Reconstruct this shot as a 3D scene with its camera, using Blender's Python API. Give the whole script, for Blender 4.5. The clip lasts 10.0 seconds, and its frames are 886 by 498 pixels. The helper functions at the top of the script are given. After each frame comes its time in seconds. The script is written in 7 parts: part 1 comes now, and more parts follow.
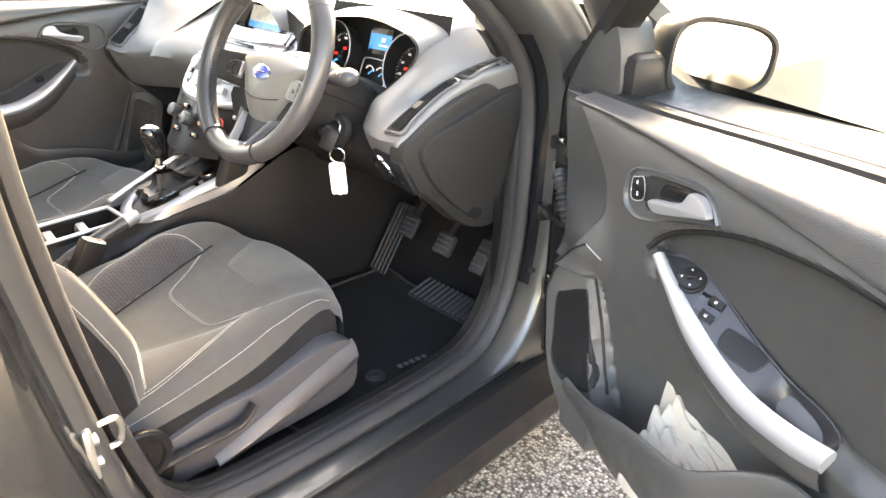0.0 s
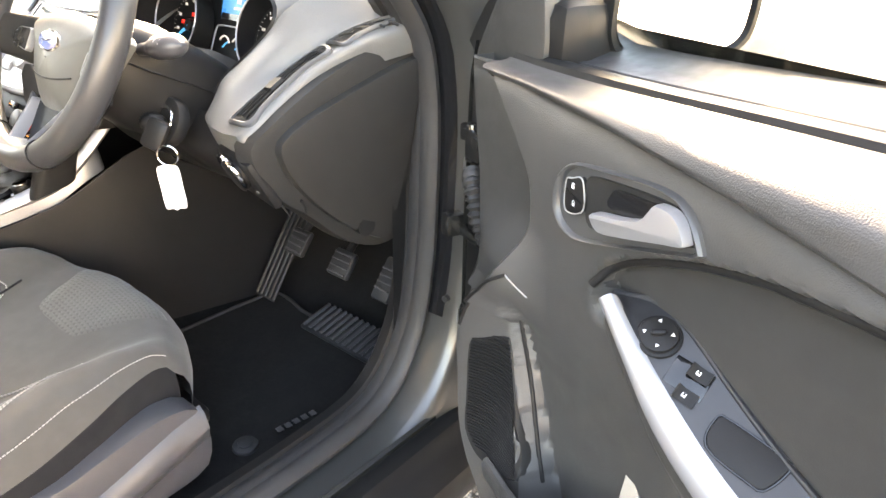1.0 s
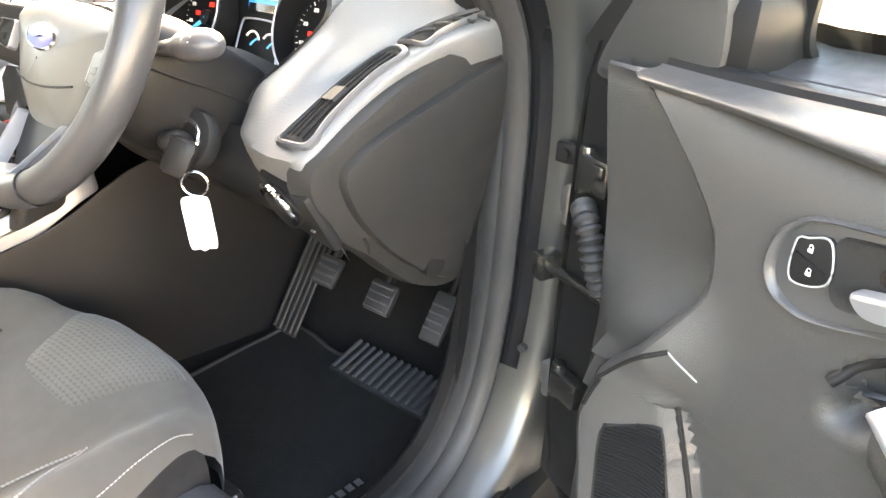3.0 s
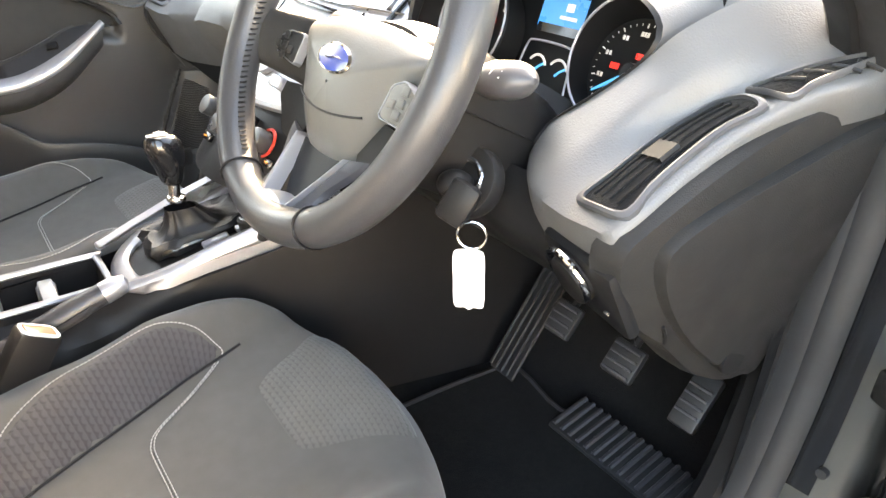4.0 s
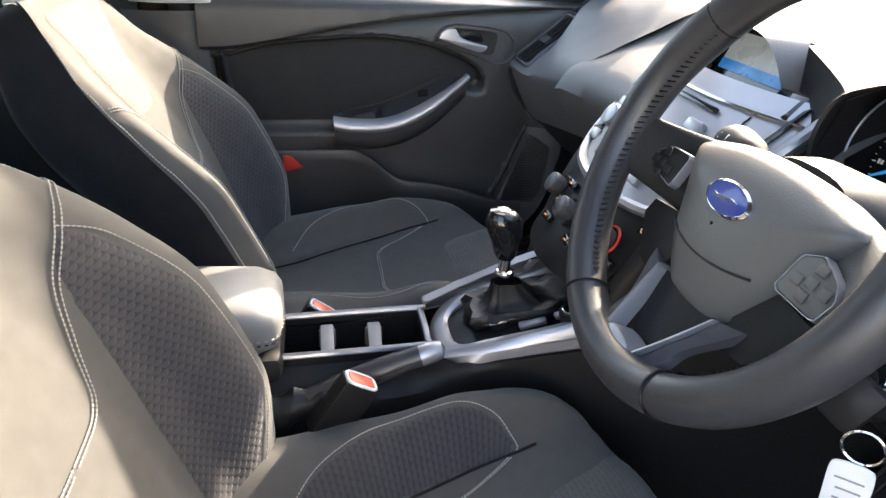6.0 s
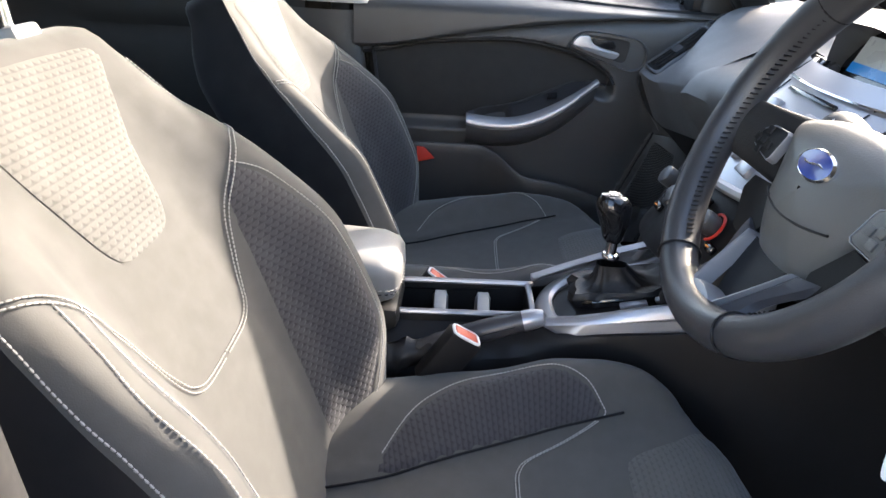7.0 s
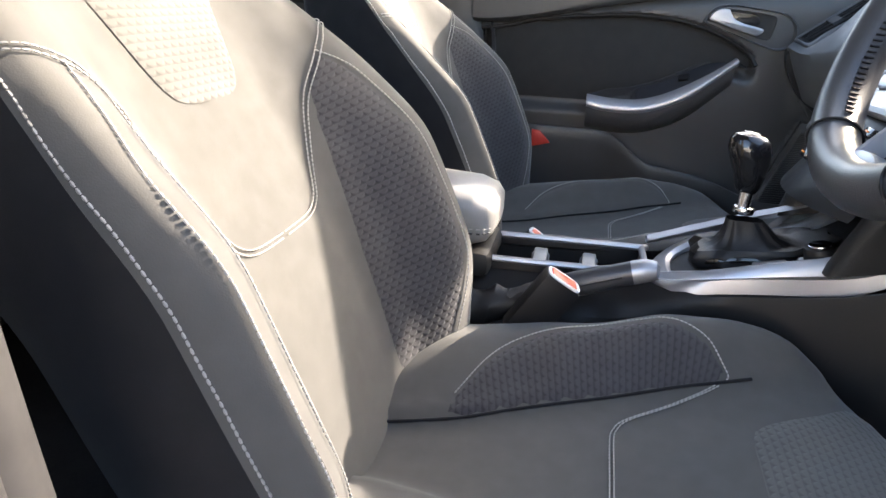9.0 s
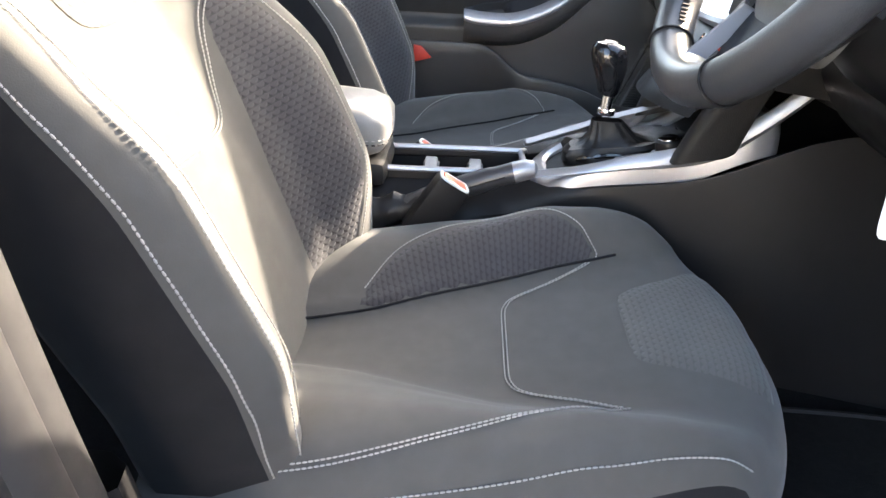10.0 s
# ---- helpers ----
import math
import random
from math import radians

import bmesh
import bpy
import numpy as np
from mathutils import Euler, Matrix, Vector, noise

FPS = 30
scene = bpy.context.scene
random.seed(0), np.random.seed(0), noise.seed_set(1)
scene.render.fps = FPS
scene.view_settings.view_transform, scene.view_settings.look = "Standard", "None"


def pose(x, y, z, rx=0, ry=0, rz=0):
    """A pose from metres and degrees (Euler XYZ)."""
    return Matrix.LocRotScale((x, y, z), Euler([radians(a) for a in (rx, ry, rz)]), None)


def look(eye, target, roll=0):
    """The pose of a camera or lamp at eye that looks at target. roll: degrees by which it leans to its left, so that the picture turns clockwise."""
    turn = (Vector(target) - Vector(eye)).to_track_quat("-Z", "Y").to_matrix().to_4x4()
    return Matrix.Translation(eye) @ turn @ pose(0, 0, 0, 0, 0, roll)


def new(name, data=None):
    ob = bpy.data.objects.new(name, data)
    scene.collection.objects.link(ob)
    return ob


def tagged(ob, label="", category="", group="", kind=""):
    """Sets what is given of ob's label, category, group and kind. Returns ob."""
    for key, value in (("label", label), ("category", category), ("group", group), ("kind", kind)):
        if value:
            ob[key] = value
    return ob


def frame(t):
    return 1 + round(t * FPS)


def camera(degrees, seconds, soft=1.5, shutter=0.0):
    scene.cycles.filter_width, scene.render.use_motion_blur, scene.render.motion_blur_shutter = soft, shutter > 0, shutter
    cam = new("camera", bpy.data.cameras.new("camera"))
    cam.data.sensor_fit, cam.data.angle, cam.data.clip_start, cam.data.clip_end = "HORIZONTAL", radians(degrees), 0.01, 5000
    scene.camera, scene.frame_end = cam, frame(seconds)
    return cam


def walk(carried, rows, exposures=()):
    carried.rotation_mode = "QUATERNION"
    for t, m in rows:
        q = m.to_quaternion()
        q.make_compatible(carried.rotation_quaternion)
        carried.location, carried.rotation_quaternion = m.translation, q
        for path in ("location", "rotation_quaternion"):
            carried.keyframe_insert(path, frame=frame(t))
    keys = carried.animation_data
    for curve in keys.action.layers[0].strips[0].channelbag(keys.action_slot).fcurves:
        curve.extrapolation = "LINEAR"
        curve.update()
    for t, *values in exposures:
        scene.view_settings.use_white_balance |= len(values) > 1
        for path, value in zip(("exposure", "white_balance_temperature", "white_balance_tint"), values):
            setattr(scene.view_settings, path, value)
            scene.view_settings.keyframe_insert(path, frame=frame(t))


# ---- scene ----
cam = camera(65.7, 10.0)
METRES, EYE, TILT, LEAN, TURN = 1.68, 1.120, -26.05, -1.06, 44.5
ROWS = [
    (0.0, 0.0, 0.0, 0.0, -0.0, -0.0, 0.0),
    (0.5, 0.0338, 0.1006, 0.0127, -2.01, -0.61, 0.86),
    (1.0, 0.0607, 0.198, 0.026, -4.29, -0.41, 1.92),
    (1.5, 0.072, 0.278, 0.0226, -6.97, -0.42, 3.04),
    (2.0, 0.0695, 0.3148, 0.0233, -9.46, -0.71, 4.05),
    (3.5, -0.0616, 0.3336, 0.0892, -1.25, -1.33, -0.7),
    (4.0, -0.0859, 0.3938, 0.1084, 7.45, -1.72, -4.98),
    (4.5, -0.1119, 0.4452, 0.1223, 15.0, -2.63, -8.64),
    (5.0, -0.1238, 0.4405, 0.1479, 21.18, -3.44, -11.46),
    (5.5, -0.1454, 0.4243, 0.1653, 26.88, -3.63, -13.87),
    (7.0, -0.088, 0.3904, 0.1208, 43.41, -5.47, -20.9),
    (7.5, -0.0647, 0.3714, 0.1256, 49.54, -6.49, -22.78),
    (8.0, -0.0605, 0.3838, 0.1201, 52.96, -5.43, -23.64),
    (8.5, -0.0765, 0.4283, 0.076, 54.05, -4.94, -23.73),
    (9.0, -0.0866, 0.4684, 0.0363, 54.75, -5.18, -23.94),
    (9.5, -0.0742, 0.4737, 0.027, 51.15, -7.4, -23.09),
    (10.0, -0.0519, 0.432, 0.0261, 44.22, -7.65, -21.09),
]
walk(cam, [(t, pose(1.517, -0.285, EYE, TILT, LEAN, TURN) @ pose(METRES * x, METRES * y, METRES * z, 90 + pitch, roll, yaw)) for t, x, y, z, yaw, pitch, roll in ROWS],
     exposures=[(0.0, 4.55, 9200, 16), (1.0, 4.65, 9400, 16), (2.0, 4.65, 9400, 16), (3.5, 5.15, 9200, 14), (4.0, 4.65, 9000, 14), (4.5, 4.15, 8700, 14), (5.0, 3.75, 8300, 14), (5.5, 3.3, 7600, 14), (7.0, 2.95, 6500, 14), (8.0, 2.9, 6300, 14), (9.0, 3.15, 6700, 14), (9.5, 3.5, 6900, 13), (10.0, 3.72, 7000, 13)])

# ---- world, sun, exposure ----
SUN_AZ, SUN_EL = 48.0, 24.5          # degrees left of the car's nose, degrees up
world = bpy.data.worlds.new("world")
scene.world = world
world.use_nodes = True
wn = world.node_tree
sky = wn.nodes.new("ShaderNodeTexSky")
sky.sky_type = "NISHITA"
sky.sun_disc = False
sky.sun_elevation = radians(SUN_EL)
sky.sun_rotation = radians(-SUN_AZ)
sky.dust_density = 3.0
wn.links.new(sky.outputs[0], wn.nodes["Background"].inputs[0])
wn.nodes["Background"].inputs[1].default_value = 0.15
sun = new("sun", bpy.data.lights.new("sun", "SUN"))
sun.data.energy, sun.data.angle, sun.data.color = 2.6, radians(0.6), (1.0, 0.90, 0.75)
sun_way = Vector((-math.sin(radians(SUN_AZ)) * math.cos(radians(SUN_EL)), math.cos(radians(SUN_AZ)) * math.cos(radians(SUN_EL)), math.sin(radians(SUN_EL))))
sun.matrix_world = look(sun_way * 20, (0, 0, 0))


# ---- materials ----
def material(name, colour, rough=0.6, metal=0.0, grain=0.0, grain_size=400.0, mottle=0.15, mottle_size=6.0, coat=0.0, sheen=0.0, kind="noise", spec=0.5, wear=0.08):
    """A procedural surface: mottled colour at two sizes, roughness wear and a fine relief."""
    m = bpy.data.materials.new(name)
    m.use_nodes = True
    t = m.node_tree
    b = t.nodes["Principled BSDF"]
    b.inputs["Metallic"].default_value = metal
    b.inputs["Coat Weight"].default_value = coat
    b.inputs["Sheen Weight"].default_value = sheen
    b.inputs["Specular IOR Level"].default_value = spec
    co = t.nodes.new("ShaderNodeTexCoord")
    n1 = t.nodes.new("ShaderNodeTexNoise")
    n1.inputs["Scale"].default_value = mottle_size
    n1.inputs["Detail"].default_value = 8.0
    n1.inputs["Roughness"].default_value = 0.7
    t.links.new(co.outputs["Object"], n1.inputs["Vector"])
    ramp = t.nodes.new("ShaderNodeMapRange")
    ramp.inputs["From Min"].default_value, ramp.inputs["From Max"].default_value = 0.3, 0.7
    ramp.inputs["To Min"].default_value, ramp.inputs["To Max"].default_value = 1 - mottle, 1 + mottle
    t.links.new(n1.outputs["Fac"], ramp.inputs["Value"])
    mul = t.nodes.new("ShaderNodeVectorMath")
    mul.operation = "SCALE"
    mul.inputs[0].default_value = colour
    t.links.new(ramp.outputs[0], mul.inputs["Scale"])
    t.links.new(mul.outputs[0], b.inputs["Base Color"])
    r2 = t.nodes.new("ShaderNodeMapRange")
    r2.inputs["From Min"].default_value, r2.inputs["From Max"].default_value = 0.3, 0.7
    r2.inputs["To Min"].default_value, r2.inputs["To Max"].default_value = max(0.02, rough - wear), min(1, rough + wear)
    n2 = t.nodes.new("ShaderNodeTexNoise")
    n2.inputs["Scale"].default_value = mottle_size * 5
    n2.inputs["Detail"].default_value = 4.0
    t.links.new(co.outputs["Object"], n2.inputs["Vector"])
    t.links.new(n2.outputs["Fac"], r2.inputs["Value"])
    t.links.new(r2.outputs[0], b.inputs["Roughness"])
    if grain:
        if kind == "noise":
            g = t.nodes.new("ShaderNodeTexNoise")
            g.inputs["Detail"].default_value = 2.0
            out = g.outputs["Fac"]
        else:
            g = t.nodes.new("ShaderNodeTexVoronoi")
            g.feature = "SMOOTH_F1"
            out = g.outputs["Distance"]
        g.inputs["Scale"].default_value = grain_size
        t.links.new(co.outputs["Object"], g.inputs["Vector"])
        bump = t.nodes.new("ShaderNodeBump")
        bump.inputs["Strength"].default_value = grain
        bump.inputs["Distance"].default_value = 0.001
        t.links.new(out, bump.inputs["Height"])
        t.links.new(bump.outputs[0], b.inputs["Normal"])
    return m


def pattern_fabric(name, light, dark, sheen=0.3, across=0.0112, row=0.0070):
    """A jacquard of staggered raised scales between sunken joints, the shadow under each scale put into the colour,
    over the panel's own metre grid.
    """
    m = material(name, light, 0.85, sheen=sheen)
    t = m.node_tree
    b = t.nodes["Principled BSDF"]
    co = t.nodes.new("ShaderNodeUVMap")
    sep = t.nodes.new("ShaderNodeSeparateXYZ")
    t.links.new(co.outputs[0], sep.inputs[0])

    def calc(op, x, y=0.0, z=0.0):
        """One arithmetic step; each input is a number or a socket."""
        nd = t.nodes.new("ShaderNodeMath")
        nd.operation = op
        for i, v in enumerate((x, y, z)):
            if hasattr(v, "default_value"):
                t.links.new(v, nd.inputs[i])
            else:
                nd.inputs[i].default_value = v
        return nd.outputs[0]

    v = calc("DIVIDE", sep.outputs[1], row)
    odd = calc("FLOORED_MODULO", calc("FLOOR", v), 2.0)
    u = calc("MULTIPLY_ADD", odd, 0.5, calc("DIVIDE", sep.outputs[0], across))
    wide = calc("SUBTRACT", calc("MULTIPLY", calc("FRACT", u), 2.0), 1.0)
    scale = calc("SUBTRACT", calc("FRACT", v), calc("MULTIPLY", calc("MULTIPLY", wide, wide), 0.42))
    step = t.nodes.new("ShaderNodeMapRange")
    step.interpolation_type = "SMOOTHSTEP"
    step.inputs["From Min"].default_value, step.inputs["From Max"].default_value = -0.10, 0.42
    step.inputs["To Min"].default_value, step.inputs["To Max"].default_value = 0.0, 1.0
    t.links.new(scale, step.inputs["Value"])
    mix = t.nodes.new("ShaderNodeMix")
    mix.data_type = "RGBA"
    # dark tone at each scale's lower edge stands for its small shadow
    mix.inputs[6].default_value, mix.inputs[7].default_value = (*dark, 1), (*light, 1)
    t.links.new(step.outputs[0], mix.inputs[0])
    t.links.new(mix.outputs[2], b.inputs["Base Color"])
    bump = t.nodes.new("ShaderNodeBump")
    bump.inputs["Strength"].default_value = 0.32
    bump.inputs["Distance"].default_value = 0.0025
    t.links.new(step.outputs[0], bump.inputs["Height"])
    t.links.new(bump.outputs[0], b.inputs["Normal"])
    return m


def clear_glass(name, tint=(0.9, 0.95, 0.93)):
    m = bpy.data.materials.new(name)
    m.use_nodes = True
    t = m.node_tree
    t.nodes.remove(t.nodes["Principled BSDF"])
    tr = t.nodes.new("ShaderNodeBsdfTransparent")
    tr.inputs[0].default_value = (*tint, 1)
    gl = t.nodes.new("ShaderNodeBsdfGlossy")
    gl.inputs["Roughness"].default_value = 0.02
    fr = t.nodes.new("ShaderNodeLayerWeight")
    fr.inputs[0].default_value = 0.5
    pw = t.nodes.new("ShaderNodeMath")
    pw.operation = "POWER"
    pw.inputs[1].default_value = 5.0
    t.links.new(fr.outputs["Facing"], pw.inputs[0])
    sc = t.nodes.new("ShaderNodeMath")
    sc.operation = "MULTIPLY_ADD"
    sc.inputs[1].default_value, sc.inputs[2].default_value = 0.7, 0.05
    t.links.new(pw.outputs[0], sc.inputs[0])
    mx = t.nodes.new("ShaderNodeMixShader")
    t.links.new(sc.outputs[0], mx.inputs[0])
    t.links.new(tr.outputs[0], mx.inputs[1])
    t.links.new(gl.outputs[0], mx.inputs[2])
    t.links.new(mx.outputs[0], t.nodes["Material Output"].inputs[0])
    return m


def glowing(name, colour, strength):
    m = material(name, [c * 0.5 for c in colour], 0.3)
    b = m.node_tree.nodes["Principled BSDF"]
    b.inputs["Emission Color"].default_value = (*colour, 1)
    b.inputs["Emission Strength"].default_value = strength
    return m


FABRIC = material("seat_fabric", (0.060, 0.058, 0.054), 0.9, grain=0.10, grain_size=900, mottle=0.05, mottle_size=9, sheen=0.2)
FABRIC_SIDE = material("seat_side_fabric", (0.0105, 0.0102, 0.0118), 0.85, grain=0.1, grain_size=900, mottle=0.12, spec=0.2, sheen=0.1)
JACQUARD = pattern_fabric("seat_jacquard", (0.076, 0.073, 0.067), (0.050, 0.048, 0.044))
JACQUARD_DARK = pattern_fabric("seat_jacquard_dark", (0.034, 0.032, 0.036), (0.017, 0.016, 0.018))
THREAD = material("stitch_thread", (0.34, 0.33, 0.31), 0.7)
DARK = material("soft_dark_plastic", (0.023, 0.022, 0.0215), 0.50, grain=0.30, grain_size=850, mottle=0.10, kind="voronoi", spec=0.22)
GUSSET = material("grained_gusset_plastic", (0.040, 0.0388, 0.038), 0.46, grain=0.30, grain_size=850, mottle=0.06, kind="voronoi", spec=0.4)
DOORSKIN = material("grained_door_plastic", (0.054, 0.052, 0.051), 0.42, grain=0.30, grain_size=850, mottle=0.05, kind="voronoi", spec=0.5)
BEZELGREY = material("satin_bezel_grey", (0.062, 0.061, 0.062), 0.34, mottle=0.05, spec=0.5)
PANELBLACK = material("satin_black_plastic", (0.030, 0.030, 0.033), 0.36, grain=0.06, grain_size=900, mottle=0.06, spec=0.45)
WEAVE = material("ribbed_door_cloth", (0.026, 0.025, 0.0245), 0.85, grain=0.2, grain_size=900, mottle=0.05, spec=0.3, sheen=0.1)
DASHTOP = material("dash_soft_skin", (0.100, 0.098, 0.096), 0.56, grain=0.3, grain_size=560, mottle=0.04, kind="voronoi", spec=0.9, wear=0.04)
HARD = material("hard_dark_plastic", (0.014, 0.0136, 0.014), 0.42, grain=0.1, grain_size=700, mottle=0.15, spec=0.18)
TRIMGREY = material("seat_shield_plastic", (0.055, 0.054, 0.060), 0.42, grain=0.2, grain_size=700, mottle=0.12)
DIALBLACK = material("matt_black_dial", (0.007, 0.007, 0.0075), 0.5, mottle=0.05, spec=0.15)
BLACKGLOSS = material("gloss_black", (0.010, 0.010, 0.011), 0.12, mottle=0.05, coat=0.3)
SILVER = material("satin_silver_paint", (0.37, 0.37, 0.385), 0.33, metal=0.6, mottle=0.02, mottle_size=6, wear=0.02)
CHROME = material("chrome", (0.75, 0.75, 0.76), 0.12, metal=1.0, mottle=0.04)
STEEL = material("zinc_steel", (0.45, 0.44, 0.42), 0.35, metal=0.9, mottle=0.2, mottle_size=30)
PAINT = material("dark_grey_paint", (0.065, 0.063, 0.059), 0.24, metal=0.75, mottle=0.04, mottle_size=3, coat=1.0, wear=0.015)
VENTGREY = material("satin_vent_grey", (0.070, 0.070, 0.074), 0.42, metal=0.1, mottle=0.05)
JAMB = material("satin_jamb_paint", (0.085, 0.083, 0.080), 0.34, metal=0.55, mottle=0.05, mottle_size=4, coat=0.4, wear=0.03)
CLIPGREY = material("cup_clip_grey", (0.30, 0.30, 0.295), 0.4, mottle=0.08)
RUBBER = material("rubber_seal", (0.032, 0.031, 0.032), 0.5, mottle=0.15, mottle_size=14, spec=0.35)
CARPET = material("carpet", (0.0075, 0.007, 0.007), 0.95, grain=0.9, grain_size=500, mottle=0.35, mottle_size=25, sheen=0.03, spec=0.2)
MATRUBBER = material("mat_rubber", (0.020, 0.021, 0.023), 0.5, mottle=0.2)
LEATHER = material("wheel_leather", (0.040, 0.040, 0.043), 0.34, grain=0.12, grain_size=900, mottle=0.10, kind="voronoi", wear=0.01)
ARMLEATHER = material("armrest_vinyl", (0.23, 0.225, 0.22), 0.42, grain=0.25, grain_size=700, mottle=0.08, kind="voronoi")
BOOT = material("boot_leather", (0.010, 0.010, 0.011), 0.45, grain=0.2, grain_size=900, mottle=0.10, kind="voronoi", spec=0.35)
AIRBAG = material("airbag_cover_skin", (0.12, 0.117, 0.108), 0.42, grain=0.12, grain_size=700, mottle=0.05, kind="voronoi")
HEADLINER = material("headliner_cloth", (0.36, 0.35, 0.33), 0.95, grain=0.3, grain_size=600, mottle=0.05)
PILLARTRIM = material("pillar_trim_plastic", (0.42, 0.41, 0.39), 0.6, grain=0.2, grain_size=500, mottle=0.05)
WHITE = material("white_card", (0.80, 0.80, 0.79), 0.6, mottle=0.05)
RED = material("red_plastic", (0.60, 0.035, 0.02), 0.35, mottle=0.08)
BUCKLERED = material("buckle_button", (0.62, 0.12, 0.07), 0.4, mottle=0.1)
BLUE = material("enamel_blue", (0.010, 0.035, 0.25), 0.15, coat=0.6, mottle=0.15)
BELT = material("belt_webbing", (0.05, 0.05, 0.05), 0.75, grain=0.5, grain_size=700)
CLOTH = material("beige_cloth", (0.36, 0.32, 0.27), 0.9, grain=0.3, grain_size=350, mottle=0.12, sheen=0.2)


def chippings(name):
    """Coarse asphalt: stone chips of many greys in a dark binder."""
    m = material(name, (0.15, 0.147, 0.14), 0.85, mottle=0.3, mottle_size=2.5)
    t = m.node_tree
    b = t.nodes["Principled BSDF"]
    base = b.inputs["Base Color"].links[0].from_socket
    co = t.nodes.new("ShaderNodeTexCoord")
    vo = t.nodes.new("ShaderNodeTexVoronoi")
    vo.inputs["Scale"].default_value = 130.0
    t.links.new(co.outputs["Object"], vo.inputs["Vector"])
    sep = t.nodes.new("ShaderNodeSeparateColor")
    t.links.new(vo.outputs["Color"], sep.inputs[0])
    tone = t.nodes.new("ShaderNodeMapRange")
    tone.inputs["To Min"].default_value, tone.inputs["To Max"].default_value = 0.35, 2.0
    t.links.new(sep.outputs[0], tone.inputs["Value"])
    gap = t.nodes.new("ShaderNodeMapRange")
    gap.inputs["From Min"].default_value, gap.inputs["From Max"].default_value = 0.35, 0.75
    gap.inputs["To Min"].default_value, gap.inputs["To Max"].default_value = 1.0, 0.12
    t.links.new(vo.outputs["Distance"], gap.inputs["Value"])
    mul = t.nodes.new("ShaderNodeMath")
    mul.operation = "MULTIPLY"
    t.links.new(tone.outputs[0], mul.inputs[0])
    t.links.new(gap.outputs[0], mul.inputs[1])
    sc = t.nodes.new("ShaderNodeVectorMath")
    sc.operation = "SCALE"
    t.links.new(base, sc.inputs[0])
    t.links.new(mul.outputs[0], sc.inputs["Scale"])
    t.links.new(sc.outputs[0], b.inputs["Base Color"])
    bump = t.nodes.new("ShaderNodeBump")
    bump.inputs["Strength"].default_value, bump.inputs["Distance"].default_value = 0.9, 0.004
    bump.invert = True
    t.links.new(vo.outputs["Distance"], bump.inputs["Height"])
    t.links.new(bump.outputs[0], b.inputs["Normal"])
    return m


ASPHALT = chippings("asphalt")
GLASS = clear_glass("window_glass")
MIRROR = material("mirror_glass", (0.92, 0.93, 0.93), 0.03, metal=1.0, mottle=0.0)
MIRROR.node_tree.nodes["Principled BSDF"].inputs["Roughness"].default_value = 0.01
LENS = material("lamp_lens", (0.75, 0.77, 0.80), 0.08, metal=0.3, mottle=0.15, coat=1.0)
SUVPAINT = material("black_blue_paint", (0.020, 0.028, 0.040), 0.15, metal=0.3, coat=1.0, mottle=0.08)
WHITEPAINT = material("white_car_paint", (0.80, 0.80, 0.80), 0.2, coat=0.8, mottle=0.03)
BLUEPAINT = material("pale_blue_car_paint", (0.25, 0.38, 0.52), 0.2, metal=0.3, coat=0.8, mottle=0.05)
YELLOW = material("yellow_fence_paint", (0.62, 0.45, 0.10), 0.5, mottle=0.12)
TYRE = material("tyre_rubber", (0.015, 0.015, 0.015), 0.75, mottle=0.2)
NEEDLE = glowing("needle_blue", (0.05, 0.45, 1.0), 0.05)
DIALWHITE = glowing("dial_mark", (0.9, 0.9, 0.9), 0.02)
DIALRED = glowing("dial_red", (1.0, 0.04, 0.03), 0.05)
SCREENBLUE = glowing("screen_blue", (0.02, 0.30, 0.85), 0.035)
SCREENGREY = glowing("screen_grey", (0.5, 0.55, 0.55), 0.035)
AMBER = glowing("amber_light", (1.0, 0.35, 0.05), 0.05)


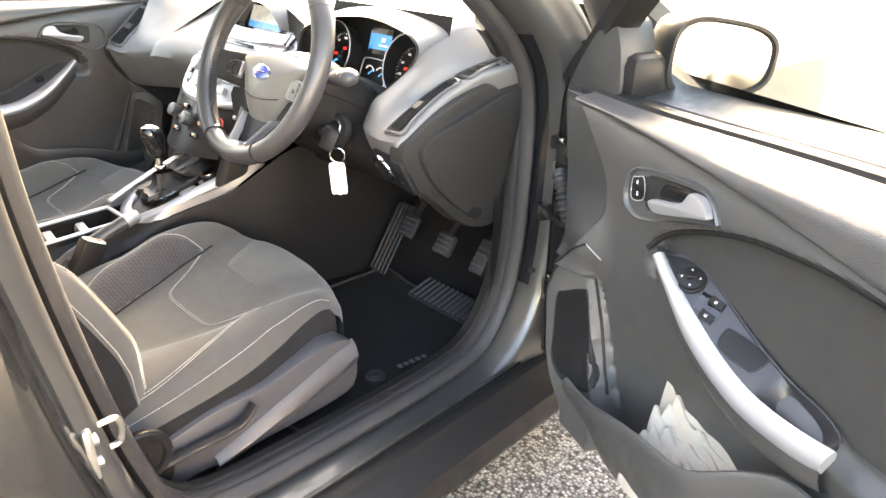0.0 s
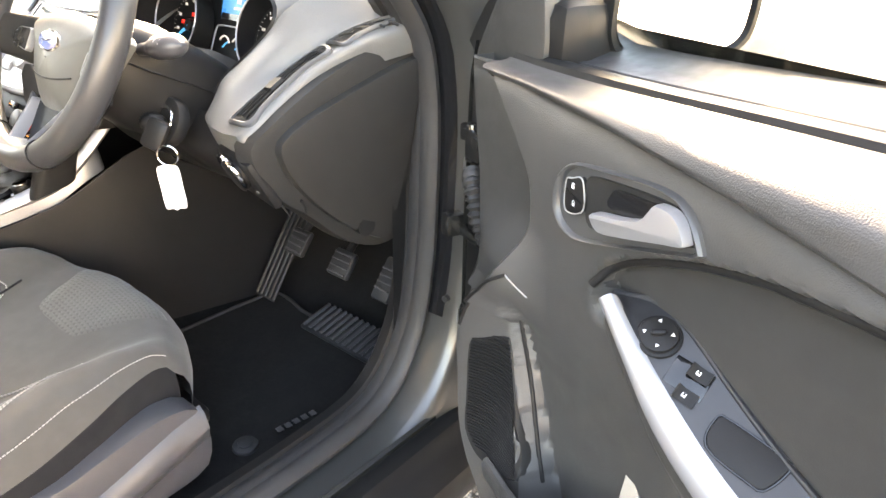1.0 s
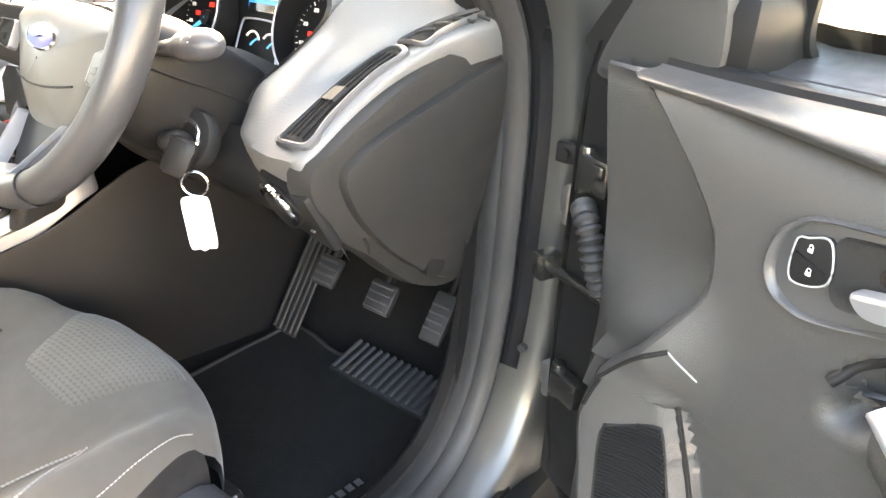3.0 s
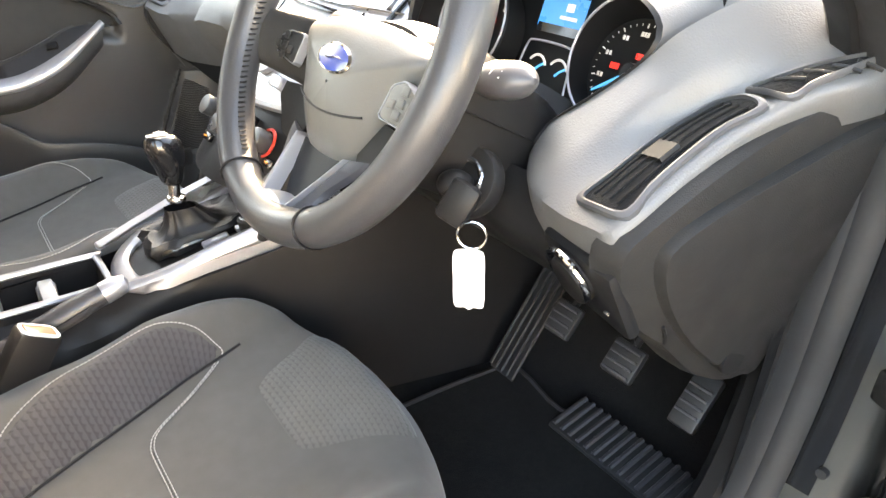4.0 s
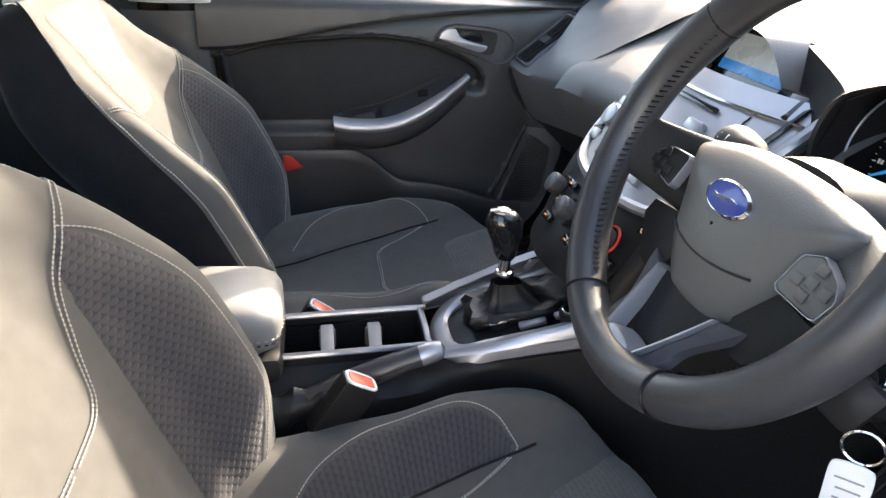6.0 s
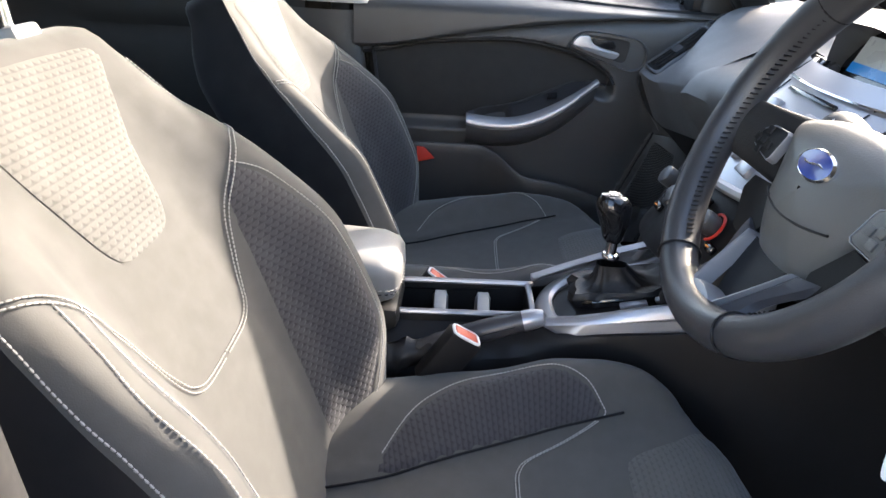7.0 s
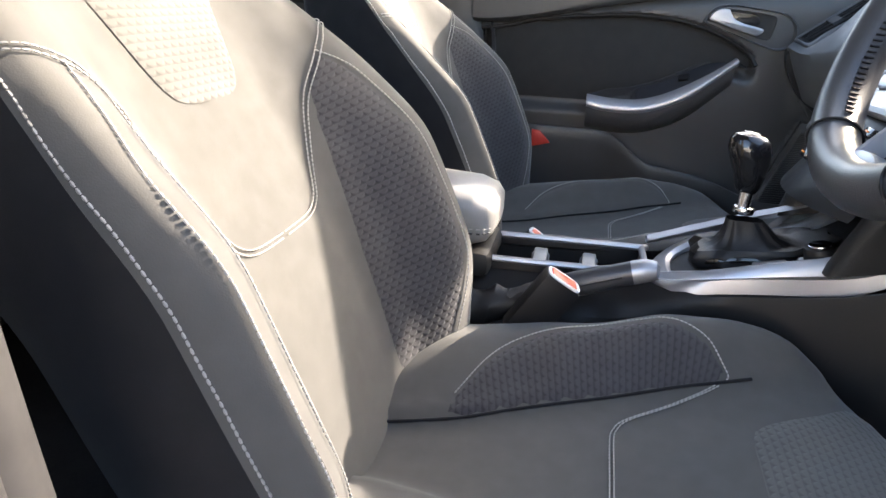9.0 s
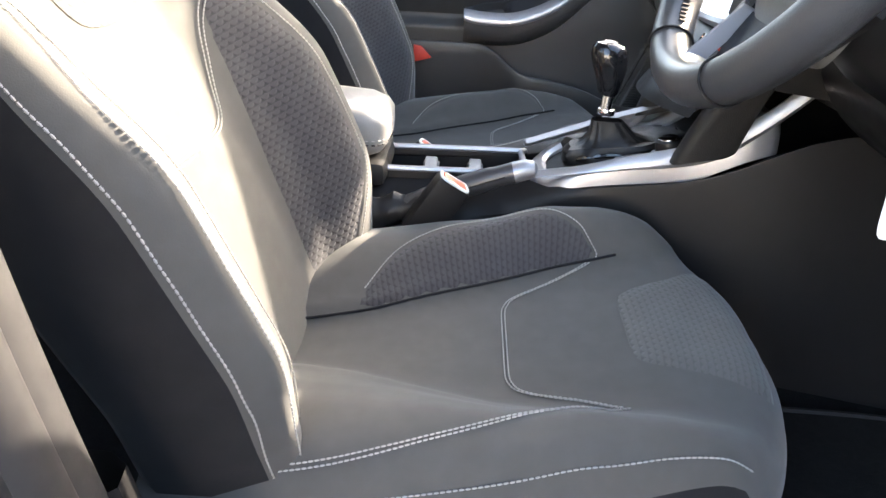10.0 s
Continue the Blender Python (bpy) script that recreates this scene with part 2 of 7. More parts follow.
# ---- mesh tools ----
class Geo:
    """Vertices and faces that become one mesh; uv holds a metre grid where a panel has one."""

    def __init__(self):
        self.v, self.f, self.uv = [], [], {}

    def loft(self, rows, closed_u=False, closed_v=False, caps=False, uvs=None):
        k, n = len(self.v), len(rows[0])
        for i, r in enumerate(rows):
            for j, p in enumerate(r):
                if uvs:
                    self.uv[len(self.v)] = uvs[i][j]
                self.v.append(tuple(p))
        m = len(rows)
        for i in range(m if closed_v else m - 1):
            for j in range(n if closed_u else n - 1):
                a, b = k + i * n + j, k + i * n + (j + 1) % n
                c, d = k + ((i + 1) % m) * n + (j + 1) % n, k + ((i + 1) % m) * n + j
                self.f.append((a, b, c, d))
        if caps:
            self.f.append(tuple(range(k, k + n))[::-1])
            self.f.append(tuple(range(k + (m - 1) * n, k + m * n)))
        return self

    def take(self, bm, m=None):
        k = len(self.v)
        bm.verts.index_update()
        for v in bm.verts:
            self.v.append(tuple(m @ v.co if m else v.co))
        for f in bm.faces:
            self.f.append(tuple(k + v.index for v in f.verts))
        bm.free()
        return self

    def box(self, centre, size, r=0.004, rot=(0, 0, 0), seg=2):
        bm = bmesh.new()
        bmesh.ops.create_cube(bm, size=1.0)
        bmesh.ops.scale(bm, vec=size, verts=bm.verts)
        if r:
            bmesh.ops.bevel(bm, geom=bm.edges[:], offset=min(r, 0.49 * min(size)), segments=seg, affect="EDGES", profile=0.5)
        return self.take(bm, pose(*centre, *rot))

    def cyl(self, centre, r, h, rot=(0, 0, 0), n=24, r2=None, bevel=0.0):
        bm = bmesh.new()
        bmesh.ops.create_cone(bm, cap_ends=True, segments=n, radius1=r, radius2=r if r2 is None else r2, depth=h)
        if bevel:
            bmesh.ops.bevel(bm, geom=[e for e in bm.edges if abs(e.verts[0].co.z - e.verts[1].co.z) < 1e-6], offset=bevel, segments=2, affect="EDGES", profile=0.5)
        return self.take(bm, pose(*centre, *rot))

    def ball(self, centre, size, rot=(0, 0, 0), n=16):
        bm = bmesh.new()
        bmesh.ops.create_uvsphere(bm, u_segments=n, v_segments=n // 2 + 2, radius=1.0)
        bmesh.ops.scale(bm, vec=size, verts=bm.verts)
        return self.take(bm, pose(*centre, *rot))

    def prism(self, outline, lo, hi, place, bevel=0.003):
        """An outline in a plane, drawn out from lo to hi along its normal; place maps (a, b, height) into the car."""
        bm = bmesh.new()
        f = bm.faces.new([bm.verts.new((a, b, lo)) for a, b in outline])
        top = [g for g in bmesh.ops.extrude_face_region(bm, geom=[f])["geom"] if isinstance(g, bmesh.types.BMVert)]
        bmesh.ops.translate(bm, vec=(0, 0, hi - lo), verts=top)
        if bevel:
            es = [e for e in bm.edges if all(abs(v.co.z - hi) < 1e-6 for v in e.verts)]
            bmesh.ops.bevel(bm, geom=es, offset=bevel, segments=2, affect="EDGES", profile=0.6)
        return self.take(bm, place)

    def tube(self, path, r, n=10, closed=False, flat=1.0, up=(0, 0, 1)):
        """A round or flattened bar along a path; r may be one radius or one for each point."""
        P = [Vector(p) for p in path]
        rows = []
        for i, p in enumerate(P):
            a, b = (P[i - 1], P[(i + 1) % len(P)]) if closed else (P[max(0, i - 1)], P[min(len(P) - 1, i + 1)])
            d = (b - a).normalized()
            s = d.cross(Vector(up))
            s = s.normalized() if s.length > 1e-4 else d.orthogonal().normalized()
            w = s.cross(d).normalized()
            rr = r[i] if hasattr(r, "__len__") else r
            rows.append([p + rr * (math.cos(2 * math.pi * k / n) * s + flat * math.sin(2 * math.pi * k / n) * w) for k in range(n)])
        return self.loft(rows, closed_u=True, closed_v=closed, caps=not closed)


def smooth(points, n, closed=False):
    """n points evenly along a Catmull-Rom curve through the given ones."""
    P = [np.array(p, float) for p in points]
    m, dense = len(P), []
    for i in range(m if closed else m - 1):
        p0, p1, p2, p3 = (P[(i - 1) % m], P[i], P[(i + 1) % m], P[(i + 2) % m]) if closed else (P[max(i - 1, 0)], P[i], P[i + 1], P[min(i + 2, m - 1)])
        for k in range(12):
            t = k / 12
            dense.append(0.5 * (2 * p1 + (p2 - p0) * t + (2 * p0 - 5 * p1 + 4 * p2 - p3) * t ** 2 + (3 * p1 - p0 - 3 * p2 + p3) * t ** 3))
    dense.append(P[0] if closed else P[-1])
    D = np.array(dense)
    s = np.concatenate([[0], np.cumsum(np.linalg.norm(np.diff(D, axis=0), axis=1))])
    q = np.linspace(0, s[-1], n + 1)[:-1] if closed else np.linspace(0, s[-1], n)
    return [tuple(float(np.interp(v, s, D[:, k])) for k in range(D.shape[1])) for v in q]


ORIGIN = {}


def thing(name, at, label, category, group="", kind=""):
    """An Empty at the base of a thing, which parents its parts."""
    ob = new(name)
    ob.empty_display_size = 0.05
    ob.location = at
    ORIGIN[ob] = Vector(at)
    return tagged(ob, label, category, group, kind)


def part(name, geo, mat, parent=None, label="", flip=1, sharp=38):
    """One mesh under a thing or a part; geo is in the car's own metres, flip -1 mirrors it across the car."""
    me = bpy.data.meshes.new(name)
    o = ORIGIN.get(parent, Vector((0, 0, 0)))
    me.from_pydata([(flip * x - o.x, y - o.y, z - o.z) for x, y, z in geo.v], [], geo.f)
    if geo.uv:
        lay = me.uv_layers.new(name="metres")
        for lp in me.loops:
            lay.data[lp.index].uv = geo.uv.get(lp.vertex_index, (0, 0))
    bm = bmesh.new()
    bm.from_mesh(me)
    bmesh.ops.recalc_face_normals(bm, faces=bm.faces)
    bm.to_mesh(me)
    bm.free()
    me.shade_smooth()
    me.set_sharp_from_angle(angle=radians(sharp))
    me.materials.append(mat)
    ob = new(name, me)
    ob.parent = parent
    ORIGIN[ob] = o
    return tagged(ob, label)


def whole(name, geo, mat, label, category, group="", kind="", sharp=38):
    """A thing that is one mesh."""
    return tagged(part(name, geo, mat, None, sharp=sharp), label, category, group, kind)


def patch(outline, surf, off=0.002, rings=8, dip=0.0025):
    """A padded panel on a surface surf(u, w, off): star-shaped outline, edges sunk into the seam."""
    g = Geo()
    O = np.array(outline)
    c = O.mean(axis=0)
    rows, uvs = [], []
    for k in range(rings + 1):
        s = k / rings
        q = [c + (p - c) * s for p in O]
        h = off - dip * max(0, (s - 0.8) / 0.2) ** 2
        rows.append([surf(p[0], p[1], h) for p in q])
        uvs.append([tuple(p) for p in q])
    return g.loft(rows, closed_u=True, uvs=uvs)


def band(a, b, surf, n=24, m=10, off=0.002, dip=0.0025):
    """A padded panel between two curves of a surface."""
    A, B = smooth(a, n), smooth(b, n)
    rows, uvs = [], []
    for i in range(n):
        q = [np.array(A[i]) * (1 - k / m) + np.array(B[i]) * k / m for k in range(m + 1)]
        edge = [max(0, 1 - min(k, m - k, 0.6 * i, 0.6 * (n - 1 - i)) / 1.5) for k in range(m + 1)]
        rows.append([surf(p[0], p[1], off - dip * e) for p, e in zip(q, edge)])
        along = np.concatenate([[0], np.cumsum(np.linalg.norm(np.diff(np.array(rows[-1]), axis=0), axis=1))])
        uvs.append([(float(d), float(q[0][1])) for d in along])
    return Geo().loft(rows, uvs=uvs)


def stitching(curve, surf, off=0.0020, step=0.0050, length=0.0040, r=0.0010):
    """A row of thread stitches along a curve of a surface."""
    C = smooth(curve, 200)
    P = np.array([surf(u, w, off) for u, w in C])
    s = np.concatenate([[0], np.cumsum(np.linalg.norm(np.diff(P, axis=0), axis=1))])
    g = Geo()
    for k in range(int(s[-1] / step)):
        ends = [Vector([float(np.interp(k * step + q, s, P[:, i])) for i in range(3)]) for q in (0, length)]
        g.tube([ends[0], ends[0].lerp(ends[1], 0.5), ends[1]], [r * 0.6, r, r * 0.6], n=5)
    return g


def moved(geo, m):
    """The same geometry, carried by a pose."""
    geo.v = [tuple(m @ Vector(p)) for p in geo.v]
    return geo


# ---- setting: ground and distance ----
g = Geo()
ring = [0.0, 1.5, 3, 6, 12, 30, 80, 300, 1500]
rows = [[(r * math.cos(2 * math.pi * k / 48), r * math.sin(2 * math.pi * k / 48), 0.0) for k in range(48)] for r in ring[1:]]
g.loft([[(0.0, 0.0, 0.0)] * 48] + rows, closed_u=True)
whole("ground", g, ASPHALT, "coarse grey asphalt of a car park", "ground", kind="structure")

# ---- car body ----
# the door opening on the driver's side: a loop of (y, z), run round once
OPENING = [(0.05, 0.278), (0.30, 0.262), (0.54, 0.262), (0.660, 0.285), (0.732, 0.37), (0.762, 0.48), (0.772, 0.60), (0.770, 0.78), (0.725, 0.90), (0.55, 1.06), (0.30, 1.22), (0.06, 1.315), (-0.07, 1.325), (-0.135, 1.26), (-0.127, 1.00), (-0.122, 0.82), (-0.096, 0.60), (-0.066, 0.44), (-0.030, 0.335)]
LOOP = smooth(OPENING, 120, closed=True)


def outward(loop):
    """For each point of a closed (y, z) loop, its unit way out of the opening."""
    out = []
    for i in range(len(loop)):
        a, b = np.array(loop[i - 1]), np.array(loop[(i + 1) % len(loop)])
        d = (b - a) / np.linalg.norm(b - a)
        out.append(np.array([d[1], -d[0]]))
    return out


OUT = outward(LOOP)


def frame_sweep(profile, flip=1):
    """Sweeps a profile of (way out of the opening, x) round the door opening."""
    rows = []
    for (y, z), o in zip(LOOP, OUT):
        rows.append([(flip * x, y + d * o[0], z + d * o[1]) for d, x in profile])
    return Geo().loft(rows, closed_v=True)


def lean(z):
    """How far the upper body leans in over its waist."""
    return 0.30 * max(0.0, z - 0.92) ** 1.15


def leaned(geo, flip=1):
    geo.v = [(x - flip * lean(z), y, z) for x, y, z in geo.v]
    return geo


body = thing("hatchback_car", (0.0, 0.0, 0.0), "dark grey hatchback body with its driver's door open", "car")
for side, flip in (("driver", 1), ("passenger", -1)):
    part("door_aperture", leaned(frame_sweep([(0.000, 0.700), (0.006, 0.708), (0.009, 0.725), (0.011, 0.750), (0.014, 0.775), (0.019, 0.790), (0.028, 0.799), (0.045, 0.803), (0.062, 0.808), (0.075, 0.815), (0.098, 0.815)], flip), flip), JAMB, body, "satin dark grey painted door aperture")
    seal = leaned(frame_sweep([(0.006, 0.712), (0.008, 0.726), (0.002, 0.738), (-0.008, 0.741), (-0.015, 0.735), (-0.0185, 0.724), (-0.0185, 0.716), (-0.0165, 0.7125), (-0.0175, 0.708), (-0.0165, 0.698), (-0.012, 0.687)], flip), flip)
    part("door_seal", seal, RUBBER, body, "black rubber door seal")
    edge = []
    first = next(i for i in range(120) if LOOP[i][0] < -0.08 and LOOP[i][1] < 0.7)
    for (y, z), o in zip(LOOP[first:] + LOOP[:first], OUT[first:] + OUT[:first]):
        if y > -0.08 and z < 0.95:
            edge.append([(flip * x, y + d * o[0], z + d * o[1]) for d, x in [(-0.010, 0.690), (-0.018, 0.684), (-0.014, 0.664), (0.004, 0.650), (0.03, 0.645)]])
    part("inner_edge_trim", leaned(Geo().loft(edge), flip), HARD, body, "dark plastic entry trim")

# outer sill with its step, from wheel arch to wheel arch
for flip in (1, -1):
    rows = []
    for y in np.linspace(-1.35, 1.15, 26):
        rows.append([(flip * x, y, z) for x, z in smooth([(0.80, 0.262), (0.815, 0.268), (0.835, 0.265), (0.845, 0.252), (0.860, 0.248), (0.885, 0.242), (0.893, 0.228), (0.890, 0.18), (0.86, 0.155), (0.70, 0.15)], 22)])
    part("sill", Geo().loft(rows), HARD if flip == 1 else PAINT, body, "dark textured sill cover")
    rows = [[(flip * x, y, z) for x, z in [(0.770, 0.240), (0.785, 0.262), (0.795, 0.272), (0.802, 0.270), (0.804, 0.255)]] for y in np.linspace(-0.2, 0.70, 12)]
    part("sill_flange", Geo().loft(rows), PAINT, body)

# hinge pillar ahead of the aperture's flange, with its plug and bolts
rows = [[(x, y + d * o[0], z + d * o[1]) for d, x in ((0.096, 0.8152), (0.106, 0.819), (0.114, 0.830), (0.117, 0.848), (0.119, 0.870))] for (y, z), o in zip(LOOP, OUT) if y > 0.62 and 0.345 < z < 0.93]
part("hinge_pillar", Geo().loft(rows), JAMB, body, "satin dark grey hinge pillar")
part("pillar_tape", Geo().loft([[(x, y + d * o[0], z + d * o[1]) for d, x in ((0.0065, 0.727), (0.0085, 0.745), (0.0108, 0.762))] for (y, z), o in zip(LOOP, OUT) if y > 0.66 and 0.40 < z < 0.93]), BLACKGLOSS, body, "gloss black pillar tape")
part("pillar_seam", Geo().tube([(0.8135, y + 0.070 * o[0], z + 0.070 * o[1]) for (y, z), o in zip(LOOP, OUT) if y > 0.66 and 0.36 < z < 0.90], 0.0035, 6), PAINT, body)
part("wiring_boot", Geo().tube(smooth([(0.822, 0.850, 0.640), (0.850, 0.872, 0.630), (0.875, 0.890, 0.600), (0.880, 0.900, 0.560)], 40), [0.016 + 0.003 * math.sin(k * 1.6) for k in range(40)], 14), RUBBER, body, "ribbed rubber wiring boot")
part("bolt", Geo().box((0.790, 0.776, 0.731), (0.026, 0.012, 0.026), 0.004).cyl((0.790, 0.768, 0.731), 0.007, 0.006, (90, 0, 0), 16), HARD, body, "square plastic plug with bolt")
part("plug", Geo().cyl((0.765, 0.765, 0.45), 0.006, 0.008, (90, 0, 0), 14), RUBBER, body)

# front wing ahead of the opened door, bonnet, cowl and windscreen
rows = []
for y in np.linspace(0.90, 2.0, 16):
    rows.append([(x, y, z) for x, z in smooth([(0.84, 0.25), (0.885, 0.42), (0.895, 0.62), (0.880, 0.80), (0.83, 0.905 - 0.06 * (y - 0.9)), (0.74, 0.945 - 0.07 * (y - 0.9))], 14)])
part("front_wing", Geo().loft(rows), PAINT, body, "glossy dark grey front wing")
part("front_wing", Geo().loft([[(-x, y, z) for x, y, z in r] for r in rows]), PAINT, body, "glossy dark grey front wing")
rows = []
for y in np.linspace(1.12, 2.1, 14):
    rows.append([(x, y, 0.985 - 0.13 * (y - 1.12) - 0.09 * abs(x / 0.74) ** 2.4 - 0.05 * (y - 1.12) ** 2) for x in np.linspace(-0.74, 0.74, 17)])
part("bonnet", Geo().loft(rows), PAINT, body, "dark grey bonnet")


def screen_edge(s):
    """A point up the windscreen's side edge, s from cowl to roof."""
    y = 1.10 - 0.86 * s
    z = 0.955 + 0.425 * s - 0.06 * s * (s - 1)
    return y, z


rows = []
for s in np.linspace(0, 1, 12):
    y, z = screen_edge(s)
    w = 0.735 - 0.15 * s
    rows.append([(w * k, y + 0.10 * (1 - k * k) * (1 - 0.7 * s), z + 0.025 * (1 - k * k)) for k in np.linspace(-1, 1, 17)])
ws = part("windscreen", Geo().loft(rows), GLASS, body, "clear raked windscreen")
ws.visible_shadow = False
for flip in (1, -1):
    rows = []
    for s in np.linspace(-0.08, 1.02, 16):
        y, z = screen_edge(s)
        w = 0.735 - 0.15 * s
        deep = 0.0
        rows.append([(flip * (w + a), y + b, z + c) for a, b, c in [(-0.035, -0.01, -0.012), (-0.020, -0.045 - deep, -0.035 - 0.7 * deep), (0.03, -0.055 - deep, -0.04 - 0.7 * deep), (0.052, -0.02, -0.02), (0.045, 0.02, 0.008), (0.0, 0.02, 0.012), (-0.03, 0.01, 0.004)]])
    part("windscreen_pillar", Geo().loft(rows, closed_u=True, caps=True), HARD, body, "dark slim windscreen pillar")
# roof skin with headliner under it
rows, rows2 = [], []
for y in np.linspace(0.25, -1.75, 18):
    h = 1.425 + 0.055 * math.sin(math.pi * (0.25 - y) / 2.3) - 0.16 * max(0, (-y - 1.2) / 0.55) ** 2
    rows.append([(x, y, h - 0.10 * abs(x / 0.60) ** 3) for x in np.linspace(-0.60, 0.60, 15)])
    rows2.append([(x, y, h - 0.04 - 0.10 * abs(x / 0.62) ** 3) for x in np.linspace(-0.62, 0.62, 15)])
part("roof", Geo().loft(rows), PAINT, body, "dark grey roof skin")
part("headliner", Geo().loft(rows2), HEADLINER, body, "pale cloth headliner")
part("header_rail", Geo().box((0, 0.245, 1.385), (1.16, 0.06, 0.05), 0.015), HEADLINER, body)
# floor, tunnel and bulkhead
rows = []
for y in np.linspace(-1.5, 0.80, 20):
    z = 0.215 + (0.03 if y < -0.3 else 0)
    tun = 0.36
    rows.append([(x, y, zz) for x, zz in [(-0.715, 0.24), (-0.705, 0.242), (-0.69, z + 0.02), (-0.66, z), (-0.20, z), (-0.15, z + 0.03), (-0.11, tun), (0, tun + 0.01), (0.11, tun), (0.15, z + 0.03), (0.20, z), (0.66, z), (0.69, z + 0.02), (0.705, 0.242), (0.715, 0.24)]])
for y, dz in ((0.90, 0.05), (1.00, 0.17), (1.05, 0.36), (1.06, 0.70)):
    rows.append([(x, y, max(zz, 0.215 + dz)) for x, _, zz in rows[19]])
part("floor_carpet", Geo().loft(rows), CARPET, body, "black floor carpet")
part("bulkhead", Geo().box((0, 1.09, 0.62), (1.50, 0.04, 0.66), 0.01), HARD, body)
part("underbody", Geo().box((0, 0.0, 0.17), (1.42, 3.6, 0.05), 0.01), HARD, body)
# footwell kick trim, its shade put into a blacker colour
for flip in (1, -1):
    rows = [[(flip * x, y, z) for y, x in ((0.72, 0.690), (0.76, 0.685), (0.86, 0.665), (1.05, 0.64))] for z in np.linspace(0.22, 0.82, 8)]
    part("kick_trim", Geo().loft(rows), HARD, body)

# rear quarter of the driver's side: closed rear door skin, and the lock pillar with its striker
rows = []
for y in np.linspace(-0.195, -1.15, 14):
    rows.append([(x - (0.0 if y < -0.22 else 0.012), y, z) for x, z in smooth([(0.86, 0.24), (0.900, 0.40), (0.912, 0.60), (0.905, 0.78), (0.880, 0.90), (0.865, 0.94), (0.84, 0.96)], 16)])
part("rear_door_skin", Geo().loft(rows), PAINT, body, "glossy dark grey rear door")
part("rear_door_skin", Geo().loft([[(-x, y, z) for x, y, z in r] for r in rows]), PAINT, body, "glossy dark grey rear door")
rows = []
for z in np.linspace(0.26, 1.28, 26):
    yb = float(np.interp(z, [0.26, 0.44, 0.60, 0.80, 1.00, 1.28], [-0.10, -0.130, -0.158, -0.184, -0.195, -0.21]))
    ln = lean(z)
    rows.append([(x - ln, yb + d, z) for x, d in [(0.80, 0.020), (0.815, 0.012), (0.835, 0.0), (0.845, -0.015), (0.848, -0.05), (0.85, -0.10)]])
part("lock_pillar", Geo().loft(rows), PAINT, body, "glossy dark grey lock pillar")
g = Geo()
g.box((0.785, -0.128, 0.545), (0.046, 0.012, 0.075), 0.005, (0, 0, 0))
striker = part("striker_plate", g, STEEL, body, "zinc striker plate")
part("striker_loop", Geo().tube(smooth([(0.778, -0.120, 0.525), (0.778, -0.090, 0.525), (0.780, -0.084, 0.540), (0.783, -0.084, 0.555), (0.785, -0.090, 0.568), (0.785, -0.120, 0.568)], 24), 0.0042, 8), STEEL, striker)
part("screw", Geo().cyl((0.800, -0.120, 0.530), 0.008, 0.006, (90, 0, 0), 12).cyl((0.800, -0.120, 0.563), 0.008, 0.006, (90, 0, 0), 12), STEEL, striker)
# inner centre pillar trims
for flip in (1, -1):
    rows = []
    for z in np.linspace(0.34, 1.34, 61):
        yb = float(np.interp(z, [0.34, 0.46, 0.60, 0.80, 1.00, 1.34], [-0.058, -0.082, -0.110, -0.134, -0.140, -0.150]))
        ln = lean(z)
        fore = 0.020 if z > 0.842 else 0.0
        rows.append([(flip * (x - ln - 0.6 * fore), yb + d + fore, z) for x, d in [(0.700, 0.004), (0.690, 0.000), (0.680, -0.014), (0.674, -0.04), (0.672, -0.10), (0.685, -0.15), (0.74, -0.17)]])
    up = [r for r in rows if r[0][2] > 0.842]
    low = [r for r in rows if r[0][2] < 0.842]
    part("pillar_trim_upper", Geo().loft(up), PILLARTRIM, body, "pale grey upper pillar trim")
    part("pillar_trim_lower", Geo().loft(low), DOORSKIN, body, "dark lower pillar trim")
# rear roof pillars and tailgate close the cabin behind
for flip in (1, -1):
    part("rear_pillar", Geo().loft([[(flip * (0.80 - lean(z) + a), -1.25 - 0.2 * k + b, z) for a, b in ((0, 0), (0.03, -0.05), (0.0, -0.35), (-0.06, -0.3), (-0.06, -0.05))] for k, z in enumerate(np.linspace(0.85, 1.38, 6))], closed_u=True), PAINT, body)
    part("rear_glass", leaned(Geo().loft([[(flip * 0.79, y, z) for y in (-0.30, -0.8, -1.25)] for z in (0.93, 1.1, 1.30)]), flip), GLASS, body).visible_shadow = False
part("tailgate", Geo().loft([[(x, -1.85 + 0.25 * max(0, z - 0.9), z) for x in np.linspace(-0.75, 0.75, 5)] for z in (0.3, 0.6, 0.9, 1.1, 1.36)]), PAINT, body)


# ---- seats ----
SEAT_X = 0.353
RECLINE = radians(26)
EU, EN = np.array([0, -math.sin(RECLINE), math.cos(RECLINE)]), np.array([0, math.cos(RECLINE), math.sin(RECLINE)])
BACK0 = np.array([0.0, -0.035, 0.395])


def half_width(w):
    return swell(w, [-0.13, 0, 0.08, 0.2, 0.3, 0.38, 0.43, 0.48, 0.53, 0.56], [0.200, 0.232, 0.247, 0.254, 0.252, 0.240, 0.222, 0.192, 0.165, 0.150])


